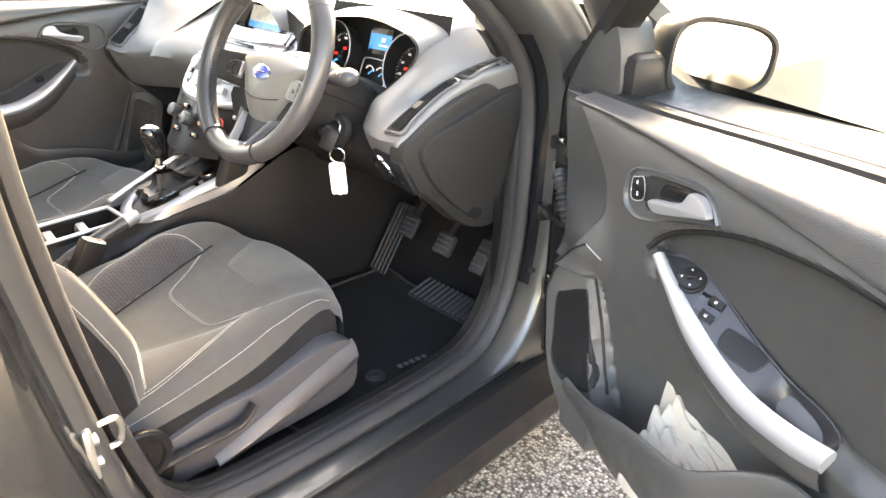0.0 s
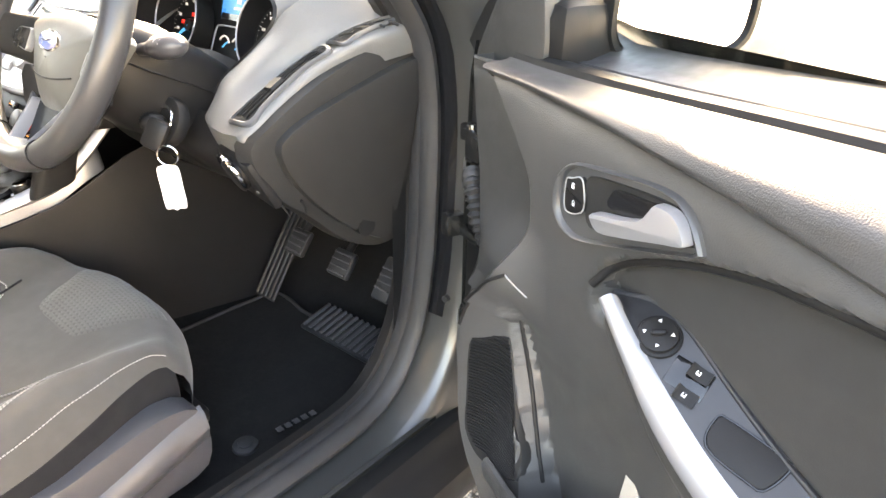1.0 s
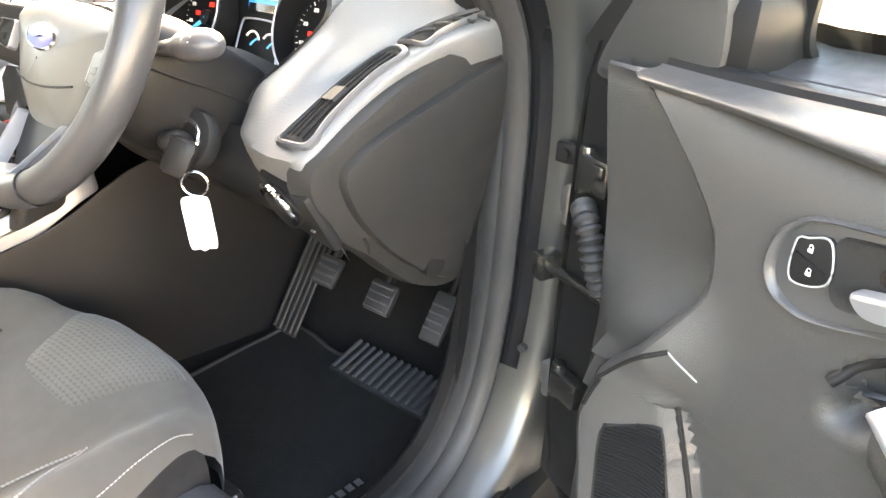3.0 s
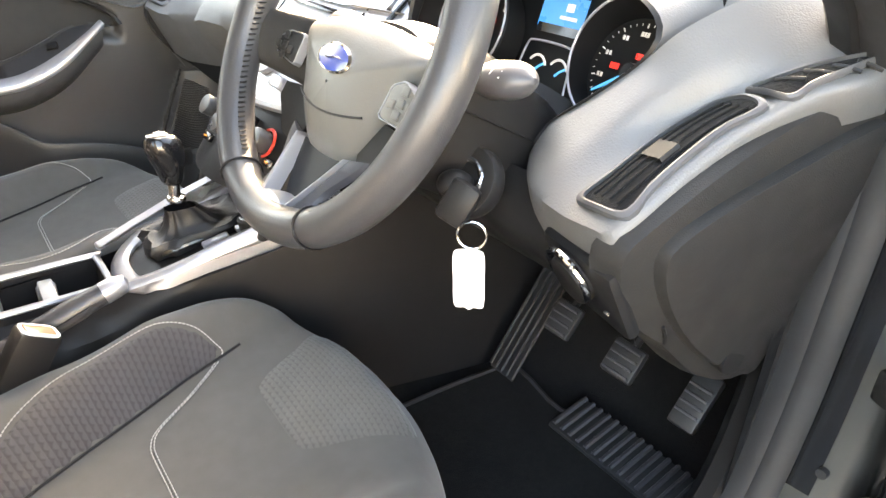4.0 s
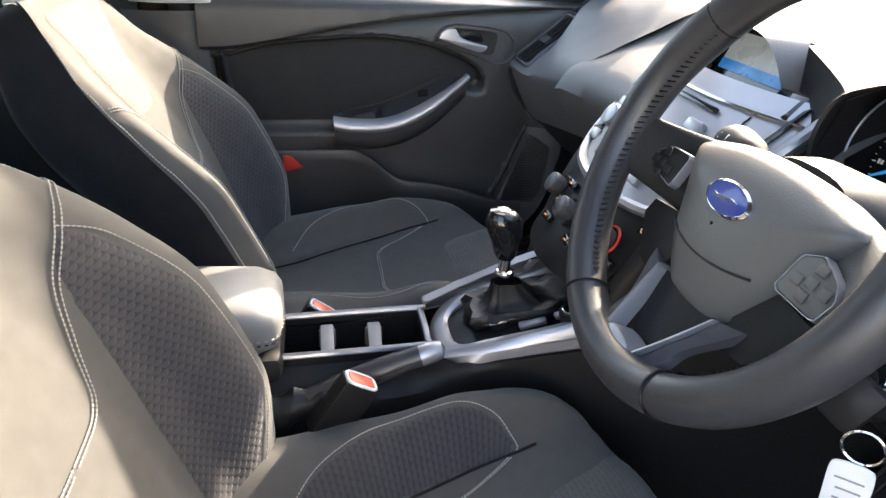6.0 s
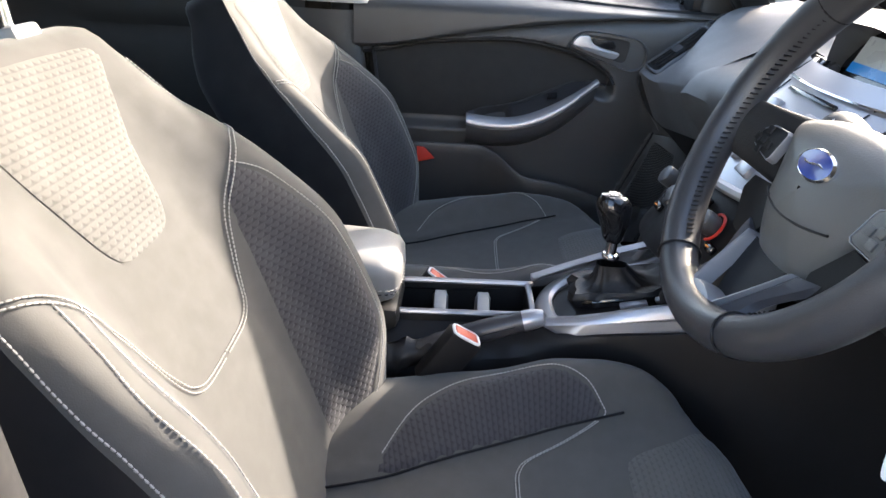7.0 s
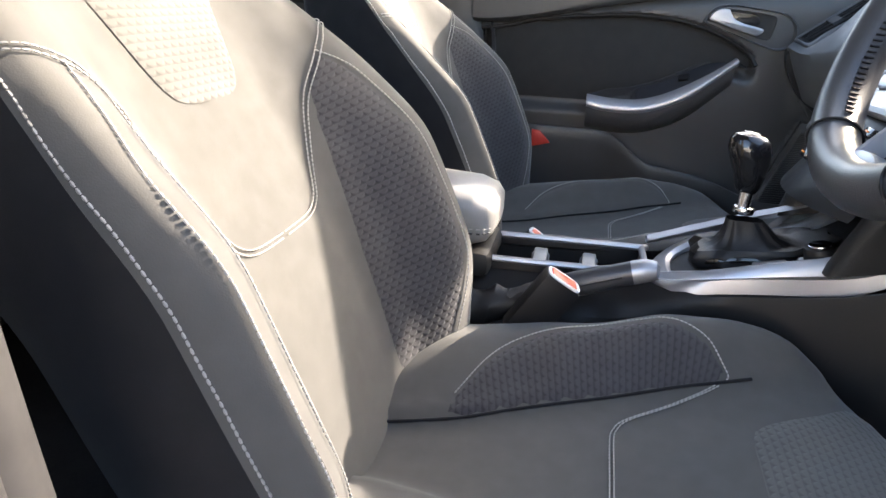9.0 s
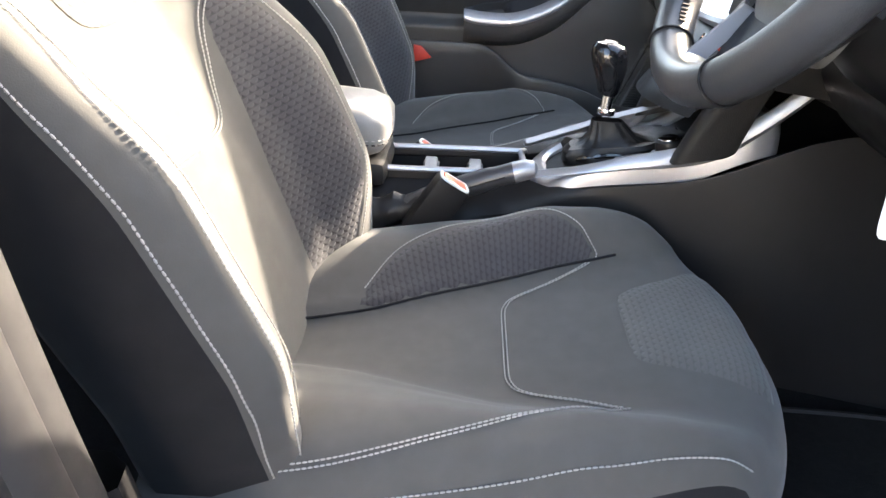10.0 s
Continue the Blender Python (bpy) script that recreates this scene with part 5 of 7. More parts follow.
for flip in (1, -1):
    if flip == 1:
        rail_a = [(0.462, 0.577, 0.752), (0.472, 0.590, 0.785), (0.506, 0.604, 0.815), (0.545, 0.625, 0.856), (0.572, 0.642, 0.890), (0.600, 0.70, 0.920), (0.620, 0.82, 0.936)]
    else:
        rail_a = [(0.355, 0.545, 0.765), (0.355, 0.548, 0.785), (0.355, 0.575, 0.812), (0.355, 0.635, 0.842), (0.355, 0.69, 0.868), (0.355, 0.75, 0.896), (0.355, 0.84, 0.926)]
    low = [(x, y + 0.025, z - 0.035) for x, y, z in RAIL_D]
    R_ = [smooth(r, 48) for r in (rail_a, RAIL_B, RAIL_C, RAIL_D, low)]
    rows = []
    for i in range(48):
        q = smooth([r[i] for r in R_], 40)
        rows.append(q)
    foot = [[(x, y + d, z - e) for x, y, z in rows[0]] for d, e in ((0.045, 0.10), (0.02, 0.05), (0.006, 0.018))]
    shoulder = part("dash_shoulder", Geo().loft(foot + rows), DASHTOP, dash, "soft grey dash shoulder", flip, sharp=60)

    def slot(a, b, h):
        """a: from the slot's inner edge 0 to the ridge 1, b: up the slope, h: above the skin."""
        i = min(max(b, 0.0), 1.0) * 39
        k = int(min(i, 46))
        c0, d0 = np.array(R_[2][k]), np.array(R_[3][k])
        c1, d1 = np.array(R_[2][k + 1]), np.array(R_[3][k + 1])
        f = i - k
        c, d = c0 + (c1 - c0) * f, d0 + (d1 - d0) * f
        p = c + (d - c) * a
        bulge = 0.006 * math.sin(math.pi * min(max(a, 0), 1))
        return (p[0], p[1] - 0.5 * (h + bulge), p[2] + 0.85 * (h + bulge))

    for nm, lo_, hi_, lab in (("vent_frame", 0.07, 0.535, "satin grey vent surround"), ("vent_frame", 0.60, 0.93, "small upper vent surround")):
        n_ = 26
        left = [(0.06 + (0.30 if lo_ > 0.5 else 0.0) * 0.3, b) for b in np.linspace(lo_, hi_, n_)]
        right = [(0.84 - (0.30 * ((b - lo_) / (hi_ - lo_)) if lo_ > 0.5 else 0.06 * ((b - lo_) / (hi_ - lo_))), b) for b in np.linspace(hi_, lo_, n_)]
        if lo_ > 0.5:
            left = [(0.10 + 0.34 * ((b - lo_) / (hi_ - lo_)) ** 2, b) for b in np.linspace(lo_, hi_, n_)]
        out_ = smooth([left[0], left[6], left[13], left[19], left[-1], right[0], right[6], right[13], right[19], right[-1]], 90, closed=True)
        oc = np.mean(np.array(out_), axis=0)
        vf = part(nm, Geo().loft([[slot(*(oc + (np.array(p) - oc) * np.array([fa, fb])), h) for p in out_] for fa, fb, h in ((1.24, 1.055, -0.001), (1.20, 1.045, 0.0035), (1.06, 1.012, 0.0050), (0.98, 0.99, 0.0045), (0.95, 0.98, -0.002))], closed_u=True), VENTGREY, shoulder, lab, flip)
        part("vent_back", Geo().loft([[slot(*(oc + (np.array(p) - oc) * f), 0.0008) for p in out_] for f in (1.0, 0.6, 0.3, 0.02)], closed_u=True), CARPET, vf, "", flip)
        if lo_ < 0.5:
            for a in (0.20, 0.36, 0.52, 0.68):
                part("vent_slat", Geo().tube([slot(a, b, 0.0015) for b in np.linspace(lo_ + 0.02, hi_ - 0.02, 14)], 0.0015, 6), CARPET, vf, "", flip)
            part("vent_tab", Geo().loft([[slot(a, b, h) for a, h in ((0.22, 0.002), (0.25, 0.006), (0.62, 0.006), (0.66, 0.002))] for b in (0.25, 0.255, 0.31, 0.315)]), HARD, vf, "", flip)
        else:
            for j in range(4):
                b0 = lo_ + 0.05 + 0.062 * j
                part("vent_slat", Geo().tube([slot(0.20 + 0.10 * j + 0.42 * t, b0 + 0.03 * t, 0.002) for t in (0, 0.5, 1)], 0.0020, 6), DARK, vf, "", flip)

    cheek = smooth([(0.500, 0.738), (0.515, 0.756), (0.600, 0.814), (0.70, 0.858), (0.79, 0.864), (0.84, 0.84), (0.84, 0.60), (0.74, 0.530), (0.66, 0.552), (0.585, 0.618), (0.540, 0.655), (0.508, 0.705)], 70, closed=True)
    place = Matrix(((0, 0, 1, 0), (1, 0, 0, 0), (0, 1, 0, 0), (0, 0, 0, 1)))
    g = Geo().prism(cheek, -0.034, 0.0, place, 0.016)
    g.v = [(x + cheek_x(y, z), y, z) for x, y, z in g.v]
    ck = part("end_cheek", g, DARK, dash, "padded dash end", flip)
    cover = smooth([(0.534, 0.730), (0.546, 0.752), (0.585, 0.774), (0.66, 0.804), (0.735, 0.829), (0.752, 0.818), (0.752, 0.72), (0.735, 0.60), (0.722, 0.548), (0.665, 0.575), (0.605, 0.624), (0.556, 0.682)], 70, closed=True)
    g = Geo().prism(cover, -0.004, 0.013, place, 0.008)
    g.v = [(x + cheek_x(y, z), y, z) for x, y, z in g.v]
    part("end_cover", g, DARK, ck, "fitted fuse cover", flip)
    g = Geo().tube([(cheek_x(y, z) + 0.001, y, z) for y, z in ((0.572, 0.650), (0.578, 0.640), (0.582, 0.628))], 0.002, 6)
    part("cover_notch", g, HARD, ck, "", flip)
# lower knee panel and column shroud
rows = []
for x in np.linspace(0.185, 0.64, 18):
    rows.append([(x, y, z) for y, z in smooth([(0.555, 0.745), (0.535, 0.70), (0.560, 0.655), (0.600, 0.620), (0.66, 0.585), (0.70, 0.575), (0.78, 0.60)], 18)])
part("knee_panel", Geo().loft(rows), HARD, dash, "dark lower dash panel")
part("knee_edge", Geo().tube([(x, 0.675 + 0.02 * math.sin((x - 0.16) * 6), 0.582) for x in np.linspace(0.16, 0.68, 16)], 0.016, 10), HARD, dash)

# lamp switch
sw = part("lamp_switch_plate", Geo().box((0.600, 0.533, 0.682), (0.105, 0.016, 0.082), 0.008, (28, 0, -12)), HARD, dash, "dark lamp switch plate")
c = Vector((0.592, 0.521, 0.687))
part("lamp_switch_knob", Geo().cyl(c, 0.025, 0.020, (118, 0, -12), 32, bevel=0.003), HARD, sw, "round lamp switch")
ringc = c + Vector((-0.001, -0.009, 0.004))
mr = pose(*ringc, 118, 0, -12)
part("knob_ring", Geo().tube([mr @ Vector((0.0265 * math.cos(a), 0.0265 * math.sin(a), 0)) for a in np.linspace(0, 2 * math.pi, 33)[:-1]], 0.0035, 8, closed=True), CHROME, sw, "chrome ring")
for k in range(3):
    part("switch_mark", Geo().box((0.633, 0.520, 0.694 - 0.012 * k), (0.006, 0.003, 0.003), 0.001), VENTGREY, sw)

# instrument hood and cluster
RIM = smooth([(WX + k * x, y, z) for k, x, y, z in ((-1, 0.140, 0.618, 0.764), (-1, 0.162, 0.603, 0.790), (-1, 0.172, 0.596, 0.832), (-1, 0.174, 0.602, 0.868), (-1, 0.166, 0.616, 0.894), (-1, 0.125, 0.640, 0.914), (-1, 0.07, 0.653, 0.924), (1, 0.0, 0.660, 0.928), (1, 0.07, 0.656, 0.922), (1, 0.140, 0.647, 0.908), (1, 0.172, 0.637, 0.885), (1, 0.163, 0.625, 0.855), (1, 0.124, 0.604, 0.814), (1, 0.094, 0.591, 0.786), (1, 0.086, 0.580, 0.764))], 61)
hood_rows = []
for k in range(9):
    f = k / 8
    q = []
    for rim in RIM:
        a = max(-1.0, min(1.0, (rim[0] - WX) / 0.172))
        low = swell(rim[2], [0.86, 0.90], [1.0, 0.0])
        rear = np.array([WX + (0.25 - 0.02 * low) * a, 0.90, 0.918 + 0.030 * (1 - a * a) - 0.075 * low])
        p = np.array(rim) * (1 - f) + rear * f
        p[2] += 0.012 * math.sin(math.pi * f) * (1 - low)
        q.append(tuple(p))
    hood_rows.append(q)
hood = part("instrument_hood", Geo().loft(hood_rows), DASHTOP, dash, "soft grey instrument hood")
inner = [[(WX + (x - WX) * 0.965, y, 0.85 + (z - 0.85) * 0.965 - 0.002 * i) for x, y, z in r] for i, r in enumerate(hood_rows[:5])]
part("hood_inner", Geo().loft(inner), HARD, hood)
part("binnacle_back", Geo().box((WX, 0.74, 0.83), (0.36, 0.02, 0.18), 0.01, (-18, 0, 0)), HARD, hood)
lip = [hood_rows[0], [(WX + (x - WX) * 0.978, y - 0.004, 0.85 + (z - 0.85) * 0.978) for x, y, z in hood_rows[0]], inner[0]]
part("hood_lip", Geo().loft(lip), HARD, hood)
CL = pose(WX, 0.687, 0.852, 72, 0, 0)       # cluster face: local x across, y up, z to the driver


def on_cluster(x, y, h):
    return tuple(CL @ Vector((x, y, h)))


cluster = part("instrument_panel", Geo().loft([[on_cluster(x, y, 0.0) for x in np.linspace(-0.185, 0.185, 5)] for y in (-0.08, 0, 0.095)]), DIALBLACK, dash, "black instrument cluster with blue needles")
for k in (-1, 1):
    dx, cy, S = k * 0.1155, -0.024, 0.90
    part("dial_ring", Geo().tube([on_cluster(dx + 0.066 * S * math.cos(a), cy + 0.008 + 0.070 * S * math.sin(a), 0.036) for a in np.linspace(0, 2 * math.pi, 57)[:-1]], 0.0014, 8, closed=True), SILVER, cluster, "silver dial ring")
    part("dial_well", Geo().loft([[on_cluster(dx + r * S * math.cos(a), cy + (0.008 if h > 0.03 else 0.0) + r * S * math.sin(a), h) for a in np.linspace(0, 2 * math.pi, 57)[:-1]] for r, h in ((0.072, 0.004), (0.070, 0.034), (0.067, 0.036), (0.062, 0.004), (0.03, 0.002), (0.001, 0.002))], closed_u=True), DIALBLACK, cluster)
    g = Geo()
    for i in range(33):
        an = math.radians(225 - 270 * i / 32)
        big = i % 4 == 0
        p = [on_cluster(dx + r * S * math.cos(an), cy + r * S * math.sin(an), 0.0045) for r in (0.0515 if big else 0.0540, 0.0565)]
        g.tube([p[0], tuple((np.array(p[0]) + np.array(p[1])) / 2), p[1]], 0.0007 if big else 0.0004, 4)
        if big:
            for d in ((-0.0022, 0.0022) if i < 16 else (-0.0036, 0.0, 0.0036)):
                q = CL @ Matrix.Translation((dx + 0.0445 * S * math.cos(an) + d, cy + 0.0445 * S * math.sin(an), 0.0045))
                bm = bmesh.new()
                bmesh.ops.create_cube(bm, size=1.0)
                bmesh.ops.scale(bm, vec=(0.0026, 0.0046, 0.0008), verts=bm.verts)
                g.take(bm, q)
    part("dial_marks", g, DIALWHITE, cluster, "white dial marks")
    an = math.radians(213)
    part("needle", Geo().tube([on_cluster(dx + r * S * math.cos(an), cy + r * S * math.sin(an), 0.008) for r in (0.0, 0.025, 0.053)], [0.0028, 0.0024, 0.0012], 6), NEEDLE, cluster, "blue needle")
    part("needle_hub", Geo().loft([[on_cluster(dx + r * math.cos(a), cy + r * math.sin(a), h) for a in np.linspace(0, 2 * math.pi, 25)[:-1]] for r, h in ((0.011, 0.004), (0.010, 0.012), (0.002, 0.013))], closed_u=True), HARD, cluster)
    for px, py in ((0.004, 0.018), (-0.024, 0.004)):
        bm = bmesh.new()
        bmesh.ops.create_cube(bm, size=1.0)
        bmesh.ops.scale(bm, vec=(0.011, 0.006, 0.001), verts=bm.verts)
        part("warning_light", Geo().take(bm, CL @ Matrix.Translation((dx + px, cy + py, 0.0048))), DIALRED, cluster, "lit red warning light")
disp = part("trip_display", Geo().loft([[on_cluster(x, y, 0.004) for x in (-0.036, 0, 0.032)] for y in (0.002, 0.042)]), SCREENBLUE, cluster, "lit blue trip display")
part("display_line", Geo().loft([[on_cluster(x, y, 0.0048) for x in (-0.034, 0.034)] for y in (0.038, 0.050)]), BLACKGLOSS, disp)
part("display_line", Geo().loft([[on_cluster(x, y, 0.0048) for x in (-0.034, 0.034)] for y in (-0.004, 0.006)]), BLACKGLOSS, disp)
part("display_line", Geo().loft([[on_cluster(x, y, 0.0048) for x in (-0.004, 0.022)] for y in (0.013, 0.017)]).loft([[on_cluster(x, y, 0.0048) for x in (0.002, 0.014)] for y in (0.022, 0.031)]), DIALWHITE, disp)
part("gauge_frame", Geo().tube([on_cluster(x, y, 0.008) for x, y in smooth([(-0.044, -0.066), (-0.038, -0.024), (-0.028, -0.015), (0.024, -0.015), (0.034, -0.024), (0.040, -0.066)], 40)], 0.0014, 8), SILVER, cluster)
for k in (-1, 1):
    part("small_gauge", Geo().tube([on_cluster(k * 0.017 + 0.014 * math.cos(a), -0.044 + 0.014 * math.sin(a), 0.0045) for a in np.linspace(0.3, 2.6, 12)], 0.0015, 5), DIALWHITE, cluster)
    part("small_needle", Geo().tube([on_cluster(k * 0.017, -0.048, 0.006), on_cluster(k * 0.017 + 0.006, -0.042, 0.006), on_cluster(k * 0.017 + 0.013, -0.038, 0.006)], 0.0014, 5), NEEDLE, cluster)

# centre stack
def stack(a, b, h):
    """a: across -1..1, b: from the foot 0 up to the brow 1, h: proud of it."""
    y = 0.430 + 0.160 * b + 0.05 * b * b
    z = 0.640 + 0.225 * b
    w = 0.120 + 0.065 * swell(b, [0.0, 0.45, 1.0], [0.0, 0.6, 1.0])
    y += 0.035 * a * a - 0.030
    return (0.0 + w * a, y - 0.85 * h, z + 0.55 * h)


rows = [[stack(a, b, 0.0) for a in np.linspace(-1, 1, 17)] for b in np.linspace(0.36, 1.0, 12)]
st = part("radio_panel", Geo().loft(rows), SILVER, dash, "satin silver radio panel")
part("stack_edge", Geo().tube([stack(a, b, 0.002) for a, b in smooth([(-1, 1.0), (-1.0, 0.75), (-1.0, 0.48), (-0.82, 0.37), (-0.4, 0.345), (0.4, 0.345), (0.82, 0.37), (1.0, 0.48), (1.0, 0.75), (1, 1.0)], 60)], 0.008, 8), SILVER, st)
rows = [[stack(a, b, -0.004) for a in np.linspace(-1.02, 1.02, 13)] for b in np.linspace(-0.12, 0.36, 8)]
ac = part("heater_panel", Geo().loft(rows), HARD, dash, "dark heater control panel")
for flip in (1, -1):
    rows = []
    for b in np.linspace(0.16, 1.02, 14):
        p, q = stack(flip, b, 0.0), stack(flip, b, -0.012)
        rows.append([p, (p[0] + flip * 0.010, p[1] + 0.010, p[2]), (p[0] + flip * 0.016, p[1] + 0.05, p[2] - 0.02), (p[0] + flip * 0.004, p[1] + 0.20, p[2] - 0.04)])
    part("stack_cheek", Geo().loft(rows), DARK, dash, "dark stack side")
for flip in (1, -1):
    rows = []
    for t in np.linspace(0, 1, 14):
        c = np.array([0.116 + 0.034 * t, 0.452 + 0.088 * t - 0.012 * math.sin(math.pi * t), 0.560 + 0.200 * t])
        rx, ry = 0.020 - 0.004 * t, 0.040 - 0.012 * t
        rows.append([(flip * (c[0] + rx * math.copysign(abs(math.cos(k)) ** 0.6, math.cos(k))), c[1] + ry * math.copysign(abs(math.sin(k)) ** 0.6, math.sin(k)), c[2] + 0.30 * ry * math.sin(k)) for k in np.linspace(0, 2 * math.pi, 25)[:-1]])
    part("stack_pillar", Geo().loft(rows, closed_u=True, caps=True), DARK, dash, "dark rounded stack pillar")
    part("stack_gap", Geo().tube([stack(flip * 0.86, b, 0.002) for b in np.linspace(0.50, 0.98, 20)], [0.0008] + [0.004] * 18 + [0.0008], 8), BLACKGLOSS, st)
for a in (-0.72, 0.0, 0.72):
    p = stack(a, 0.16, 0.010)
    kn = part("heater_knob", Geo().cyl(p, 0.0155, 0.022, (56, 0, 0), 28, bevel=0.003), BEZELGREY, ac, "satin heater knob")
    part("knob_ring", Geo().tube([pose(*stack(a, 0.16, 0.0), 56, 0, 0) @ Vector((0.0195 * math.cos(t), 0.0195 * math.sin(t), 0)) for t in np.linspace(-1.2, 2.2, 20)], 0.0022, 6), RED if a > 0 else HARD, kn)
for i, (a, b) in enumerate(((-0.36, 0.05), (-0.36, 0.15), (-0.36, 0.25), (0.36, 0.05), (0.36, 0.15), (0.36, 0.25), (0.95, 0.26), (0.95, 0.06))):
    part("heater_button", Geo().box(stack(a * 0.97, b, 0.001), (0.026, 0.008, 0.012), 0.002, (-34, 0, 0)), BLACKGLOSS, ac)
    part("button_light", Geo().box(stack(a * 0.97, b, 0.006), (0.006, 0.002, 0.002), 0, (-34, 0, 0)), AMBER, ac)
for a in (-0.62, 0.62):
    part("radio_knob", Geo().cyl(stack(a, 0.60, 0.010), 0.017, 0.024, (56, 0, 0), 26, bevel=0.003), SILVER, st, "silver radio knob")
part("radio_dial", Geo().cyl(stack(0, 0.56, 0.006), 0.028, 0.014, (56, 0, 0), 32, bevel=0.003), SILVER, st, "silver radio dial")
for b in (0.46, 0.56, 0.66, 0.76):
    for a in (-0.32, 0.32, 0.86, -0.86):
        part("radio_button", Geo().box(stack(a, b, 0.002), (0.036 if abs(a) < 0.5 else 0.022, 0.010, 0.018), 0.003, (-36, 0, 0)), SILVER, st)
part("disc_slot", Geo().box(stack(0, 0.86, 0.001), (0.13, 0.006, 0.007), 0.001, (-36, 0, 0)), BLACKGLOSS, st)
part("chrome_line", Geo().tube([stack(a, 0.90, 0.003) for a in np.linspace(-0.95, 0.95, 20)], 0.0025, 6), CHROME, st)
for k in (-1, 1):
    part("radio_groove", Geo().tube([stack(k * 0.60, b, 0.001) for b in np.linspace(0.70, 0.88, 6)], 0.0012, 5), BLACKGLOSS, st)
# centre vents and screen under their brow
for k in (-1, 1):
    cv = part("centre_vent", Geo().box((k * 0.122, 0.632, 0.846), (0.060, 0.018, 0.056), 0.007, (-48, 0, k * 8)), BEZELGREY, dash, "centre air vent")
    part("vent_back", Geo().box((k * 0.122, 0.625, 0.851), (0.050, 0.018, 0.044), 0.005, (-48, 0, k * 8)), BLACKGLOSS, cv)
    for j in range(4):
        part("vent_slat", Geo().box((k * 0.122, 0.612 + 0.008 * j, 0.842 + 0.009 * j), (0.048, 0.008, 0.0025), 0.001, (-10, 0, k * 8)), HARD, cv)
hood2 = []
for y, f in ((0.612, 1.0), (0.64, 1.03), (0.70, 1.04), (0.78, 1.0)):
    hood2.append([(0.105 * f * a, y + 0.02 * a * a, 0.850 + (0.080 if y < 0.7 else 0.072) * (1 - abs(a) ** 4)) for a in np.linspace(-1, 1, 25)])
sh = part("screen_hood", Geo().loft(hood2), DASHTOP, dash, "soft screen hood")
part("screen_surround", Geo().loft([[(0.10 * a, 0.650 + 0.028 * b, 0.851 + 0.066 * b) for a in np.linspace(-1, 1, 5)] for b in (0, 0.5, 1)]), BLACKGLOSS, sh)
part("screen", Geo().loft([[(0.078 * a, 0.6475 + 0.028 * b, 0.851 + 0.066 * b) for a in np.linspace(-1, 1, 5)] for b in (0.14, 0.5, 0.88)]), SCREENGREY, sh, "lit pale information display")
part("screen_band", Geo().loft([[(0.078 * a, 0.6465 + 0.028 * b, 0.851 + 0.066 * b) for a in (-1, 1)] for b in (0.14, 0.34)]), SCREENBLUE, sh)
# dark cheek between the screen's recess and the instrument hood, and the skin behind it
edge_t = smooth([(0.106, 0.645, 0.920), (0.150, 0.638, 0.908), (0.192, 0.632, 0.893), (0.215, 0.622, 0.885)], 12)
edge_b = smooth([(0.106, 0.650, 0.840), (0.150, 0.628, 0.838), (0.192, 0.612, 0.836), (0.215, 0.600, 0.830)], 12)
part("recess_cheek", Geo().loft([[tuple(np.array(a) * (1 - f) + np.array(b) * f) for f in (0, 0.33, 0.67, 1)] for a, b in zip(edge_t, edge_b)]), HARD, sh, "dark cheek beside the screen")
part("recess_top", Geo().loft([[tuple(np.array(a) * (1 - f) + np.array((a[0], 0.87, 0.926)) * f + np.array((0, 0, 0.012 * math.sin(math.pi * f)))) for f in np.linspace(0, 1, 7)] for a in edge_t]), DASHTOP, sh)

# ---- steering column, key and wheel ----
WT = radians(25.8)
WHEEL = Matrix.Translation((WX, 0.408, 0.862)) @ Matrix(((1, 0, 0, 0), (0, math.sin(WT), -math.cos(WT), 0), (0, math.cos(WT), math.sin(WT), 0), (0, 0, 0, 1)))


def wh(x, y, h):
    """The wheel's own plane: x across, y up the rim, h towards the driver."""
    return tuple(WHEEL @ Vector((x, y, h)))


column = thing("steering_column", (WX, 0.52, 0.76), "dark steering column shroud with stalks and ignition", "steering column")
rows = []
for h, rx, up, dn in ((-0.045, 0.062, 0.050, 0.060), (-0.075, 0.074, 0.062, 0.078), (-0.12, 0.080, 0.066, 0.090), (-0.17, 0.080, 0.060, 0.092), (-0.23, 0.076, 0.05, 0.085), (-0.27, 0.07, 0.04, 0.08)):
    rows.append([wh(rx * math.copysign(abs(math.cos(a)) ** 0.75, math.cos(a)), (up if math.sin(a) > 0 else dn) * math.copysign(abs(math.sin(a)) ** 0.75, math.sin(a)) - 0.012, h) for a in np.linspace(0, 2 * math.pi, 37)[:-1]])
part("column_shroud", Geo().loft(rows, closed_u=True, caps=True), HARD, column, "dark column shroud")
part("shroud_joint", Geo().tube([wh(0.081 * math.copysign(1, math.cos(a)) * min(1, abs(math.cos(a)) * 3), -0.012 + 0.0, -0.13 - 0.08 * math.sin(a)) for a in np.linspace(-1.2, 1.2, 14)], 0.0015, 5), HARD, column)
